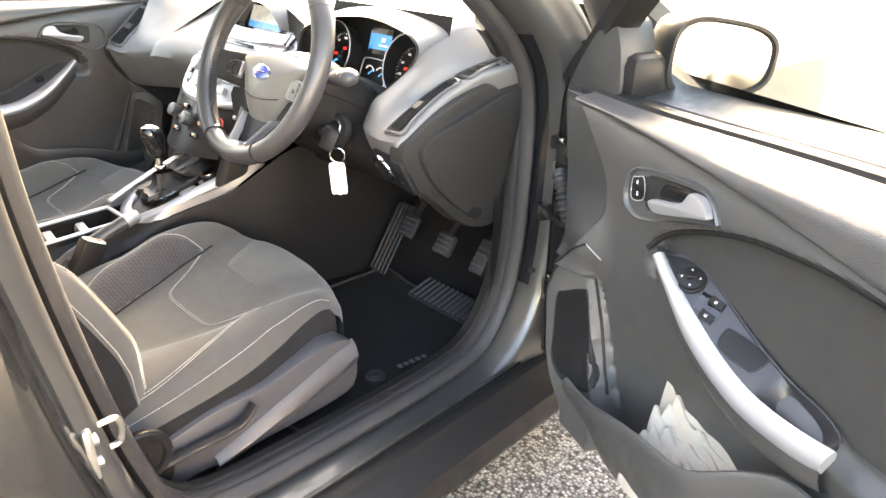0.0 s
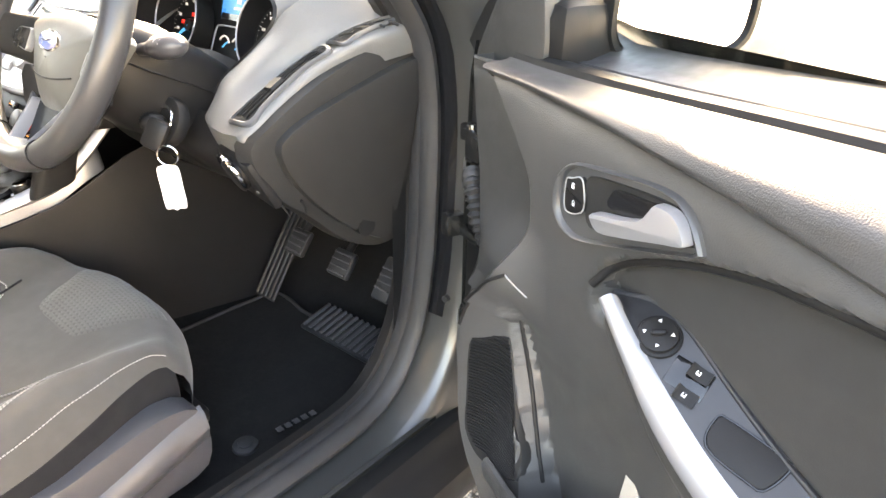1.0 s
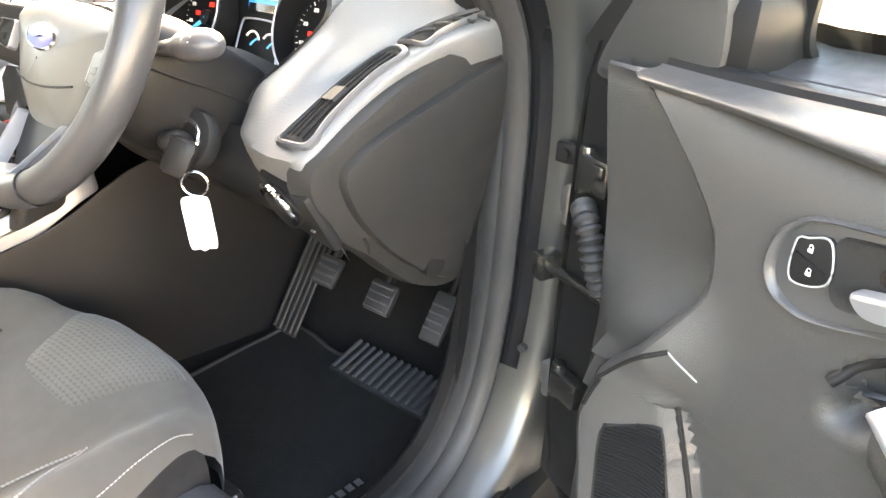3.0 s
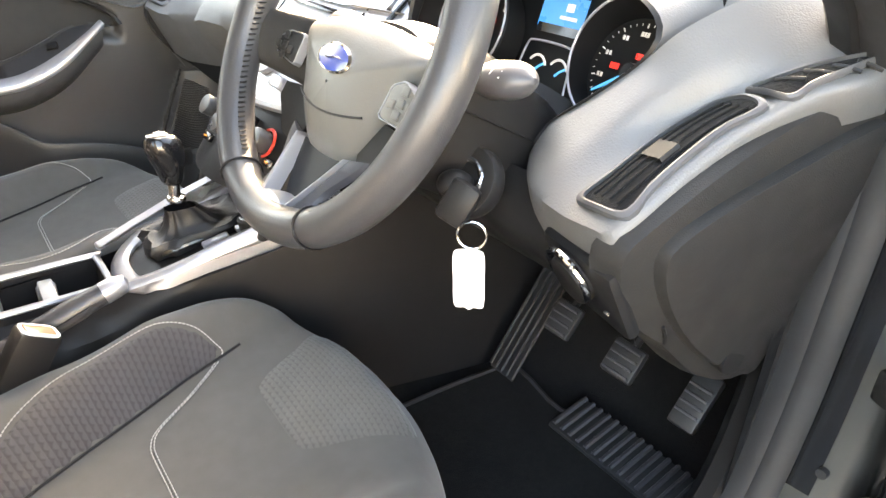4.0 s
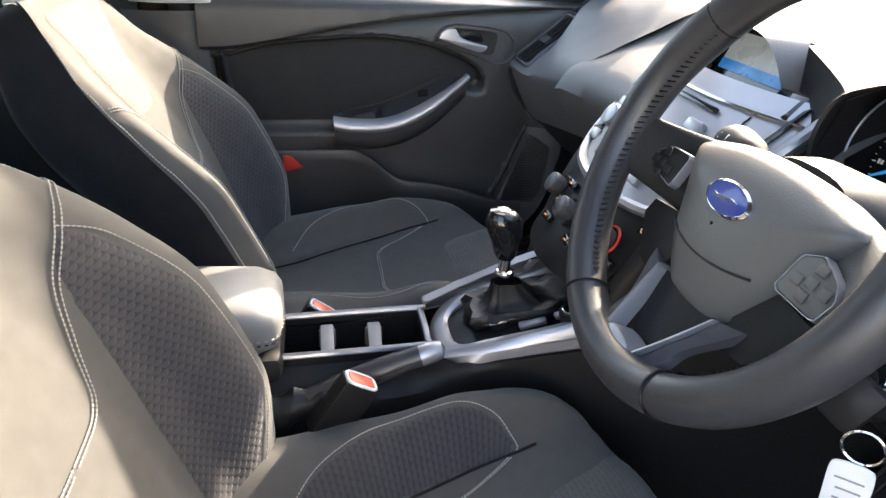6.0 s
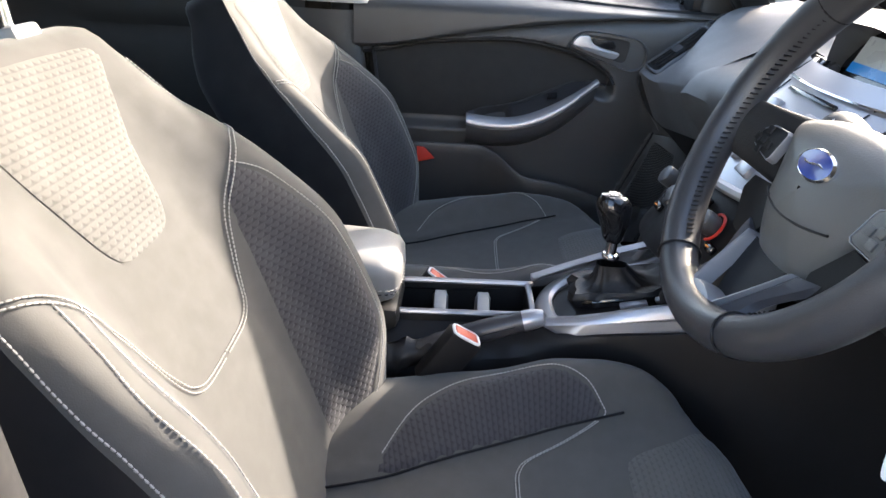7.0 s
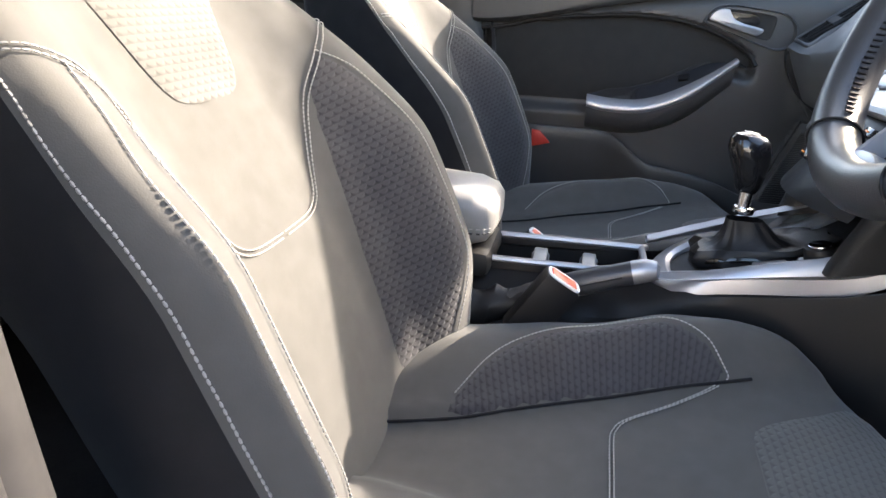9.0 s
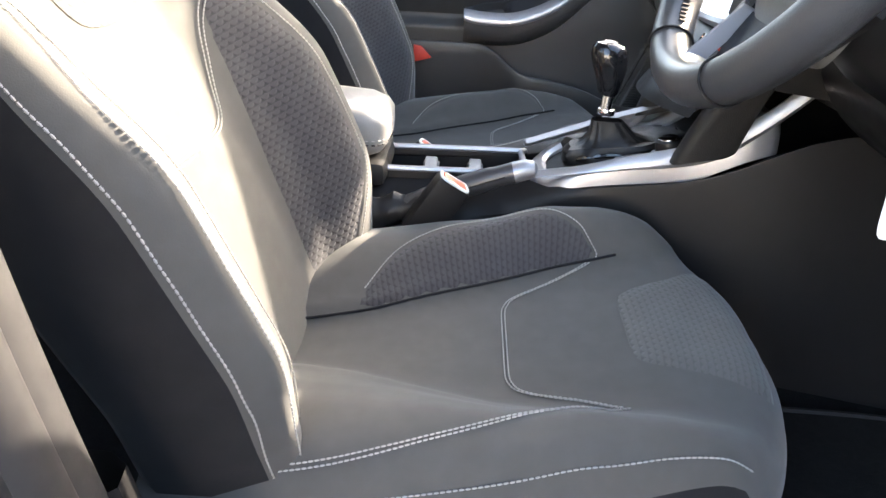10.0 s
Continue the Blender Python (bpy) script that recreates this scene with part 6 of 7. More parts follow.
for k in (-1, 1):
    # stalks; the right one's lighter grey stands for the light on it
    root, tip = np.array(wh(k * 0.070, 0.012, -0.080)), np.array(wh(k * 0.163, 0.030, -0.078))
    ps = [tuple(root + (tip - root) * t) for t in np.linspace(0, 1, 16)]
    rr = [0.011, 0.011, 0.0115, 0.012, 0.013, 0.015, 0.018, 0.0205, 0.022, 0.022, 0.022, 0.022, 0.021, 0.0185, 0.013, 0.004]
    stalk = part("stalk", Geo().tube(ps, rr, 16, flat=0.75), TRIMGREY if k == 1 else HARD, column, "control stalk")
    part("stalk_mark", Geo().box(tuple(root + (tip - root) * 0.72 + np.array([0, -0.017, 0.008])), (0.014, 0.002, 0.008), 0.001, (-40, 0, 0)), WHITE, stalk)
ig = np.array([0.462, 0.495, 0.739])
part("ignition_bezel", Geo().cyl(tuple(ig + [0, 0.006, -0.003]), 0.036, 0.022, (62, 0, 6), 32, bevel=0.006), HARD, column, "round ignition bezel")
part("ignition_ring", Geo().tube([pose(*(ig + [0, -0.004, 0.002]), 62, 0, 6) @ Vector((0.021 * math.cos(a), 0.021 * math.sin(a), 0.0)) for a in np.linspace(0, 2 * math.pi, 33)[:-1]], 0.003, 8, closed=True), CHROME, column, "chrome ring round the ignition")
key = thing("car_key", tuple(ig + [0, -0.03, 0]), "black car key in the ignition with a white paper tag", "key")
part("key_head", Geo().ball(tuple(ig + [0.006, -0.018, 0.002]), (0.017, 0.022, 0.015), (-20, 0, 16)).box(tuple(ig + [0.024, -0.028, -0.008]), (0.032, 0.016, 0.044), 0.007, (-15, 24, 30)), HARD, key, "black key head")
rc = ig + [0.044, -0.026, -0.034]
part("key_ring", Geo().tube([tuple(rc + [0.014 * math.cos(a) * 0.75, 0.014 * math.cos(a) * 0.66, 0.014 * math.sin(a)]) for a in np.linspace(0, 2 * math.pi, 29)[:-1]], 0.0013, 6, closed=True), CHROME, key, "split steel ring")
tagm = pose(*(rc + [0.002, -0.002, -0.046]), 4, -3, 44)
tag_o = smooth([(-0.016, -0.036), (-0.005, -0.038), (0.0, -0.042), (0.005, -0.038), (0.016, -0.036), (0.017, 0.0), (0.0165, 0.033), (0.010, 0.039), (0.0, 0.040), (-0.010, 0.039), (-0.0165, 0.033), (-0.017, 0.0)], 60, closed=True)
tag = part("paper_tag", Geo().prism([(0.9 * a, 0.85 * b) for a, b in tag_o], -0.0008, 0.0008, tagm @ pose(0, 0, 0, 90, 0, 0), 0.0003), WHITE, key, "white paper tag")
for k in range(4):
    part("tag_line", Geo().box(tuple(tagm @ Vector((0.0 + 0.001 * k, -0.0010, 0.018 - 0.010 * k))), (0.020 - 0.003 * (k % 2), 0.0006, 0.0016), 0, (4, -3, 44)), material("ink_%d" % k, (0.25, 0.25, 0.27), 0.7) if k == 0 else bpy.data.materials["ink_0"], tag)

wheel = thing("steering_wheel", (WX, 0.408, 0.862), "black leather steering wheel with grey hub and blue oval badge", "steering wheel")
R = 0.172
ringp, rad = [], []
for k in range(96):
    a = 2 * math.pi * k / 96
    ringp.append(wh(R * math.cos(a), R * math.sin(a), 0.012))
    thumb = math.exp(-((math.degrees(math.atan2(math.sin(a - math.radians(35)), math.cos(a - math.radians(35)))) / 14) ** 2)) + math.exp(-((math.degrees(math.atan2(math.sin(a - math.radians(145)), math.cos(a - math.radians(145)))) / 14) ** 2))
    rad.append(0.0178 + 0.0020 * thumb)
axis = WHEEL.to_3x3() @ Vector((0, 0, 1))
part("rim", Geo().tube(ringp, rad, 18, closed=True, flat=1.12, up=tuple(axis)), LEATHER, wheel, "black leather rim")
for a in (40, 140, 243, 297):
    an = math.radians(a)
    c = Vector(wh(R * math.cos(an), R * math.sin(an), 0.012))
    e1 = (WHEEL.to_3x3() @ Vector((math.cos(an), math.sin(an), 0)))
    part("rim_seam", Geo().tube([tuple(c + 0.0188 * (math.cos(t) * e1 + 1.12 * math.sin(t) * axis)) for t in np.linspace(0, 2 * math.pi, 25)[:-1]], 0.0012, 5, closed=True), HARD, wheel)
for lo, hi in ((142, 238), (-58, 38)):
    g = Geo()
    for a in np.linspace(lo, hi, 46):
        an = math.radians(a)
        e1 = (WHEEL.to_3x3() @ Vector((math.cos(an), math.sin(an), 0)))
        e2 = (WHEEL.to_3x3() @ Vector((-math.sin(an), math.cos(an), 0)))
        c = Vector(wh(R * math.cos(an), R * math.sin(an), 0.012)) - 0.0184 * e1 + 0.003 * axis
        g.tube([tuple(c - 0.003 * axis - 0.0015 * e2), tuple(c), tuple(c + 0.004 * axis + 0.0015 * e2)], 0.0009, 4)
    part("rim_stitching", g, HARD, wheel, "dark laced stitching")
# hub: airbag cover with its wide upper wings
half_ = [(0.0, 0.031), (0.040, 0.029), (0.072, 0.023), (0.092, 0.017), (0.100, 0.013), (0.1015, 0.008), (0.097, 0.000), (0.087, -0.018), (0.072, -0.046), (0.055, -0.080), (0.042, -0.100), (0.030, -0.108), (0.0, -0.111)]
hub_o = smooth(half_ + [(-x, y) for x, y in half_[-2:0:-1]], 120, closed=True)
hc = np.array([0, -0.036])
hub = part("airbag_cover", Geo().loft([[wh(*(hc + (np.array(p) - hc) * f), h - 0.24 * max(0.0, -0.056 - (hc[1] + (p[1] - hc[1]) * f))) for p in hub_o] for f, h in ((1.02, -0.055), (1.02, -0.030), (1.0, -0.022), (0.96, -0.016), (0.85, -0.009), (0.6, -0.001), (0.3, 0.003), (0.02, 0.004))], closed_u=True), AIRBAG, wheel, "grained grey airbag cover")
part("cover_crease", Geo().tube([wh(x, -0.052 - 0.010 * (1 - (x / 0.06) ** 2), -0.0075 + 0.0085 * (1 - (x / 0.06) ** 2)) for x in np.linspace(-0.058, 0.058, 24)], 0.0012, 5), DARK, hub)
bx, by = 0.0, -0.014
badge = part("badge", Geo().loft([[wh(bx + 0.0265 * f * math.cos(a), by + 0.0125 * f * math.sin(a), h) for a in np.linspace(0, 2 * math.pi, 41)[:-1]] for f, h in ((1.12, 0.000), (1.12, 0.0045), (1.0, 0.0062), (0.96, 0.0057))], closed_u=True), CHROME, hub, "chrome-edged blue oval badge")
part("badge_field", Geo().loft([[wh(bx + 0.0265 * f * math.cos(a), by + 0.0125 * f * math.sin(a), h) for a in np.linspace(0, 2 * math.pi, 41)[:-1]] for f, h in ((0.98, 0.0058), (0.5, 0.0064), (0.02, 0.0066))], closed_u=True), BLUE, badge)
part("badge_bar", Geo().tube([wh(bx + x, by + 0.0012 * math.sin(x * 190), 0.0070) for x in np.linspace(-0.016, 0.016, 30)], [0.0006 + 0.0016 * math.sin(math.pi * i / 29) for i in range(30)], 6, flat=0.5), CHROME, badge, "plain chrome wave")
part("airbag_mark", Geo().box(wh(0.0, -0.080, -0.012), (0.016, 0.0012, 0.005), 0.0005, (-26, 0, 0)), DARK, hub)
for k in (-1, 1):
    # side spokes with button clusters; the right side's brighter light is in its colour
    rows = []
    for t in np.linspace(0, 1, 8):
        x = 0.062 + (R - 0.006 - 0.062) * t
        yc = -0.014 - 0.006 * t
        w = 0.040 - 0.012 * t
        rows.append([wh(k * x, yc + w * math.cos(a), -0.038 + 0.046 * t * t + 0.010 * math.sin(a)) for a in np.linspace(0, 2 * math.pi, 21)[:-1]])
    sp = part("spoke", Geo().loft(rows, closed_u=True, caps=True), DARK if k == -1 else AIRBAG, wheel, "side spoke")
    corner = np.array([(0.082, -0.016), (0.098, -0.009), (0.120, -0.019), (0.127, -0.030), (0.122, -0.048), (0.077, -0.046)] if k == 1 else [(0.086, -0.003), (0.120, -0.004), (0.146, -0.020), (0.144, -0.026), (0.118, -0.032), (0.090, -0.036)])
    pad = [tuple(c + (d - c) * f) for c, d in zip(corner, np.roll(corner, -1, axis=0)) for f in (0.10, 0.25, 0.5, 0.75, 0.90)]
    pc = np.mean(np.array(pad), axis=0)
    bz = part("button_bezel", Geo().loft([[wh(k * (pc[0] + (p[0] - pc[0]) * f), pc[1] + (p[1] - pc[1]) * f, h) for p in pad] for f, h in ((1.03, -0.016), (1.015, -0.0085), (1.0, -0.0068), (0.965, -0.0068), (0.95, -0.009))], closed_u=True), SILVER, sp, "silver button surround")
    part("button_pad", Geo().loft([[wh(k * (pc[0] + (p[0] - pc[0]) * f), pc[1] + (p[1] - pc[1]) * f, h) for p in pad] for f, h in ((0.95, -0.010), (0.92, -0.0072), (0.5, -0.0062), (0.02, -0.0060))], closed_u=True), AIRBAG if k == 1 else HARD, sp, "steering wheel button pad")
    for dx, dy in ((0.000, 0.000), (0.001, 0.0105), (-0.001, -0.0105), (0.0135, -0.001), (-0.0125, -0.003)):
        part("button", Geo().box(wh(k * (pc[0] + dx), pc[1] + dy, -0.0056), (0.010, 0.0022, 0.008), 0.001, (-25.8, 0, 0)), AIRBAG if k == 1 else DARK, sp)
    part("button_web", Geo().loft([[wh(k * x, y, h) for x, y in ((0.050, -0.085), (0.072, -0.050), (0.118, -0.054), (0.122, -0.070), (0.092, -0.104), (0.058, -0.110))] for h in (-0.034, -0.022)], closed_u=True, caps=True), HARD, wheel)
    # the lower spoke's two silver bars
    bar = smooth([(0.046, -0.094), (0.040, -0.112), (0.031, -0.136), (0.022, -0.157)], 20)
    rows = []
    for i, (x, y) in enumerate(bar):
        t = i / 19
        h0 = -0.016 + 0.028 * t
        w_ = 0.0030 + 0.0012 * t
        rows.append([wh(k * (x + d * w_ * 0.8), y + d * w_ * 0.5, h0 + h) for d, h in ((-1, -0.012), (-1, 0.0), (-0.6, 0.004), (0.6, 0.004), (1, 0.0), (1, -0.012))])
    blade = []
    for i, (x, y) in enumerate(bar):
        t = i / 19
        wide = swell(t, [0.0, 0.6, 1.0], [0.030, 0.017, 0.026])
        blade.append([wh(k * (x + 0.001 + wide * f), y + 0.30 * wide * f, -0.018 + 0.026 * t + h) for f, h in ((0.0, -0.010), (0.0, 0.001), (0.25, 0.003), (0.8, -0.002), (1.0, -0.010))])
    low = part("lower_spoke", Geo().loft(blade, closed_u=True, caps=True), TRIMGREY, wheel, "dark grey lower spoke")
    part("spoke_edge", Geo().loft(rows, closed_u=True, caps=True), SILVER, low, "satin silver edge")
part("spoke_web", Geo().loft([[wh(x, y, -0.022 + 0.012 * (-0.095 - y) / 0.05) for x in np.linspace(-1, 1, 7) * (0.050 + 0.6 * (y + 0.100))] for y in np.linspace(-0.095, -0.150, 5)]), HARD, wheel, "dark spoke web")
foot_o = smooth([(-0.040, -0.142), (0.0, -0.136), (0.040, -0.142), (0.046, -0.160), (0.0, -0.172), (-0.046, -0.160)], 40, closed=True)
part("spoke_foot", Geo().loft([[wh(0.50 * x * f, -0.160 + (y + 0.158) * f * 0.55, h) for x, y in foot_o] for f, h in ((1.05, -0.006), (1.0, 0.010), (0.9, 0.016), (0.4, 0.018), (0.02, 0.018))], closed_u=True), SILVER, wheel, "satin silver spoke foot")

# ---- centre console ----
console = thing("centre_console", (0.0, 0.15, 0.22), "dark centre console with silver gear surround and open cup holders", "centre console")
rows = []
for y in np.linspace(-0.42, 0.98, 40):
    zt = swell(y, [-0.42, 0.0, 0.22, 0.30, 0.45, 0.62, 0.98], [0.462, 0.474, 0.484, 0.495, 0.52, 0.60, 0.64])
    w = swell(y, [-0.42, 0.10, 0.24, 0.40, 0.62, 0.98], [0.085, 0.078, 0.086, 0.105, 0.14, 0.17])
    rows.append([(x, y, z) for x, z in ((-w - 0.03, 0.22), (-w - 0.012, 0.32), (-w, zt - 0.05), (-w + 0.003, zt - 0.012), (-w + 0.012, zt - 0.002))])
    zr = swell(y, [-0.42, 0.0, 0.20, 0.27, 0.32, 0.45, 0.62, 0.98], [0.435, 0.435, 0.452, 0.478, 0.492, 0.52, 0.60, 0.64])
    xi = 0.030 if y < 0.26 else w - 0.012
    rows[-1] += [(x, y, z) for x, z in ((xi, zt - 0.001), (0.5 * (xi + w), 0.35 * zt + 0.65 * zr), (w - 0.004, zr - 0.010), (w + 0.010, 0.32), (w + 0.03, 0.22))]
L = Geo()
L.loft([r[:5] for r in rows])
L.loft([r[5:] for r in rows])
# same plastic as the other trim; the blacker colour stands for low shade
cons = part("console_side", L, HARD, console, "grained console sides, darkened to stand for shade")
# cup holder well: rim, walls, slots
rim = smooth([(-0.064, 0.230), (0.018, 0.230), (0.025, 0.222), (0.027, 0.030), (0.019, 0.020), (-0.064, 0.020), (-0.071, 0.030), (-0.071, 0.222)], 60, closed=True)
cc = np.array([-0.022, 0.125])
cup = part("cup_holder", Geo().loft([[(*(cc + (np.array(p) - cc) * np.array([fx, fy])), z + 0.02 * (p[1] - 0.125)) for p in rim] for fx, fy, z in ((1.16, 1.06, 0.474), (1.14, 1.05, 0.484), (1.06, 1.03, 0.486), (1.0, 1.0, 0.484), (0.97, 0.985, 0.476), (0.95, 0.975, 0.42), (0.93, 0.97, 0.39), (0.02, 0.02, 0.39))], closed_u=True), HARD, console, "open cup holder well")
part("cup_rim", Geo().tube([(*(cc + (np.array(p) - cc) * np.array([1.05, 1.02])), 0.4868 + 0.02 * (p[1] - 0.125)) for p in rim], 0.0050, 8, closed=True), SILVER, cup, "thin satin rim")
for y in (0.090, 0.160):
    part("cup_clip", Geo().box((-0.032, y, 0.464), (0.066, 0.020, 0.008), 0.003, (0, 14, 0)).box((-0.060, y, 0.452), (0.010, 0.026, 0.034), 0.004), CLIPGREY, cup, "grey cup clip")
part("console_back", Geo().box((-0.012, -0.205, 0.452), (0.13, 0.42, 0.05), 0.012), DARK, console)
# gear surround: silver loop with a dark boot and buttons
sil_o = smooth([(0.0, 0.238), (0.050, 0.245), (0.078, 0.275), (0.086, 0.34), (0.092, 0.44), (0.104, 0.54), (0.060, 0.56), (-0.08, 0.56), (-0.118, 0.53), (-0.104, 0.44), (-0.090, 0.34), (-0.080, 0.275), (-0.050, 0.245)], 80, closed=True)
sil_i = smooth([(0.0, 0.268), (0.034, 0.272), (0.052, 0.295), (0.058, 0.36), (0.062, 0.44), (0.066, 0.53), (0.04, 0.54), (-0.04, 0.54), (-0.070, 0.53), (-0.064, 0.44), (-0.058, 0.36), (-0.052, 0.295), (-0.034, 0.272)], 80, closed=True)


def ztop(y):
    return swell(y, [0.22, 0.30, 0.42, 0.56], [0.472, 0.506, 0.535, 0.600])


sil = part("gear_surround", Geo().loft([[(p[0] + (q[0] - p[0]) * f, p[1] + (q[1] - p[1]) * f, ztop(p[1] + (q[1] - p[1]) * f) + h) for p, q in zip(sil_o, sil_i)] for f, h in ((-0.06, -0.036), (0.0, -0.012), (0.10, 0.002), (0.35, 0.008), (0.75, 0.007), (0.95, 0.001), (1.0, -0.010))], closed_u=True), SILVER, console, "satin silver gear surround")
for sx in (1, -1):
    low = smooth([(0.236, 0.500), (0.300, 0.516), (0.360, 0.528), (0.461, 0.548), (0.518, 0.588), (0.574, 0.646), (0.62, 0.70)], 30)
    high = smooth([(0.236, 0.508), (0.300, 0.526), (0.360, 0.546), (0.455, 0.576), (0.506, 0.607), (0.552, 0.652), (0.585, 0.70)], 30)
    xs_ = np.interp([p[0] for p in low], [0.236, 0.30, 0.40, 0.52, 0.62], [0.078, 0.096, 0.108, 0.116, 0.128])
    sw_rows = [[(sx * (x - 0.018), h[0] + 0.004, h[1] - 0.002), (sx * (x - 0.006), h[0], h[1] + 0.001), (sx * x, h[0] * 0.75 + l[0] * 0.25, h[1] * 0.75 + l[1] * 0.25), (sx * (x + 0.003), h[0] * 0.3 + l[0] * 0.7, h[1] * 0.3 + l[1] * 0.7), (sx * (x - 0.002), *l), (sx * (x - 0.014), l[0] + 0.002, l[1] - 0.001)] for x, l, h in zip(xs_, low, high)]
    part("silver_sweep", Geo().loft(sw_rows), SILVER, sil, "satin silver side strip")
part("surround_wing", Geo().loft([[(x, y, z) for x, y, z in ((-0.085 - 0.055 * t, 0.40 + 0.10 * t, 0.530 + 0.075 * t), (-0.112 - 0.050 * t, 0.385 + 0.09 * t, 0.520 + 0.080 * t), (-0.118 - 0.05 * t, 0.39 + 0.09 * t, 0.500 + 0.070 * t))] for t in np.linspace(0, 1, 5)]), SILVER, sil)
part("gear_plate", Geo().loft([[(q[0] * f, 0.40 + (q[1] - 0.40) * f, ztop(0.40 + (q[1] - 0.40) * f) - 0.004) for q in sil_i] for f in (1.0, 0.7, 0.3, 0.02)], closed_u=True), HARD, sil, "dark gear plate")
boot = []
for t, r, h in ((0, 1.0, 0.0), (0.10, 1.02, 0.012), (0.22, 0.90, 0.018), (0.36, 0.72, 0.014), (0.5, 0.56, 0.016), (0.66, 0.42, 0.024), (0.82, 0.33, 0.036), (1.0, 0.27, 0.046)):
    q = []
    for k in range(48):
        a = 2 * math.pi * k / 48
        fold = 1 + 0.10 * math.sin(5 * a + 3 * t) * math.sin(math.pi * min(1, t * 1.6)) + 0.05 * math.sin(11 * a)
        x, y = 0.048 * r * fold * math.copysign(abs(math.cos(a)) ** 0.6, math.cos(a)), 0.082 * r * fold * math.copysign(abs(math.sin(a)) ** 0.6, math.sin(a))
        yy = 0.375 + y - 0.028 * t
        q.append((-0.012 * (1 - 0.5 * t) + x, yy, ztop(0.375 + y * (1 - t)) + h - 0.002))
    boot.append(q)
part("gear_boot", Geo().loft(boot, closed_u=True), BOOT, console, "creased black leather gear boot")
part("boot_frame", Geo().tube([(-0.012 + 0.045 * math.copysign(abs(math.cos(a)) ** 0.5, math.cos(a)), 0.375 + 0.078 * math.copysign(abs(math.sin(a)) ** 0.5, math.sin(a)), ztop(0.375 + 0.078 * math.sin(a)) + 0.004) for a in np.linspace(0, 2 * math.pi, 49)[:-1]], 0.0042, 8, closed=True), BLACKGLOSS, sil, "gloss black boot frame")
for y in (0.375, 0.425):
    part("console_button", Geo().box((0.047, y, ztop(y) + 0.004), (0.014, 0.040, 0.008), 0.003, (14, 0, -3)), SILVER, sil, "flat console button")
c = (0.082, 0.416, 0.560)
part("start_button", Geo().cyl(c, 0.017, 0.020, (14, 0, 0), 28, bevel=0.003), HARD, sil, "round console button")
part("button_cap", Geo().cyl((c[0], c[1] - 0.002, c[2] + 0.011), 0.013, 0.003, (14, 0, 0), 28, bevel=0.001), CHROME, sil)
gear = thing("gear_lever", (-0.012, 0.345, 0.58), "black gear knob on a chrome collar", "gear lever")
part("lever_collar", Geo().cyl((-0.012, 0.345, 0.5780), 0.0135, 0.010, (-4, 0, 0), 24, bevel=0.003).cyl((-0.012, 0.344, 0.5940), 0.0085, 0.030, (-4, 0, 0), 20), CHROME, gear, "chrome collar")
rows = []
for z, rx, ry, dy in ((0.6020, 0.011, 0.012, 0), (0.6080, 0.014, 0.016, 0), (0.6260, 0.0175, 0.020, -0.001), (0.6420, 0.0205, 0.025, -0.003), (0.6560, 0.0215, 0.027, -0.005), (0.6670, 0.0195, 0.025, -0.006), (0.6740, 0.0145, 0.019, -0.007), (0.6765, 0.006, 0.008, -0.008)):
    rows.append([(-0.012 + rx * math.cos(a), 0.343 + dy + ry * math.sin(a), z - 0.10 * ry * math.sin(a)) for a in np.linspace(0, 2 * math.pi, 33)[:-1]])
kn = part("gear_knob", Geo().loft(rows, closed_u=True, caps=True), BLACKGLOSS, gear, "black leather and gloss gear knob")
part("shift_pattern", Geo().box((-0.012, 0.337, 0.6772), (0.018, 0.0014, 0.0008), 0, (-6, 0, 0)).box((-0.019, 0.337, 0.6768), (0.0014, 0.016, 0.0008), 0, (-6, 0, 0)).box((-0.012, 0.337, 0.6772), (0.0014, 0.018, 0.0008), 0, (-6, 0, 0)).box((-0.005, 0.337, 0.6768), (0.0014, 0.016, 0.0008), 0, (-6, 0, 0)), WHITE, kn, "white shift pattern")
# padded armrest
rows = []
for y, w, zt, zb in ((0.032, 0.03, 0.548, 0.535), (0.029, 0.055, 0.562, 0.522), (0.020, 0.068, 0.572, 0.510), (-0.004, 0.076, 0.580, 0.502), (-0.08, 0.078, 0.584, 0.498), (-0.20, 0.076, 0.584, 0.495), (-0.30, 0.072, 0.580, 0.49), (-0.33, 0.05, 0.56, 0.50)):
    zc, hh = (zt + zb) / 2, (zt - zb) / 2
    rows.append([(-0.008 + w * math.copysign(abs(math.cos(a)) ** 0.45, math.cos(a)), y, zc + hh * math.copysign(abs(math.sin(a)) ** 0.6, math.sin(a))) for a in np.linspace(0, 2 * math.pi, 41)[:-1]])
arm = thing("armrest", (-0.008, -0.15, 0.47), "padded grey armrest lid with double stitched edge", "armrest")
pad = part("armrest_pad", Geo().loft(rows, closed_u=True, caps=True), ARMLEATHER, arm, "grey vinyl pad")
part("armrest_base", Geo().box((-0.008, -0.13, 0.482), (0.135, 0.32, 0.04), 0.014), DARK, arm)
for dz in (0.0, -0.006):
    g = Geo()
    pth = smooth([(0.069, -0.28, 0.535 + dz), (0.0706, -0.08, 0.536 + dz), (0.067, 0.000, 0.535 + dz), (0.052, 0.025, 0.534 + dz), (0.0, 0.0332, 0.534 + dz), (-0.066, 0.026, 0.534 + dz)], 90)
    for i in range(0, 88, 2):
        g.tube([pth[i], pth[i + 1]], 0.0011, 5)
    part("stitching", g, THREAD if dz == 0 else HARD, pad, "stitched edge")
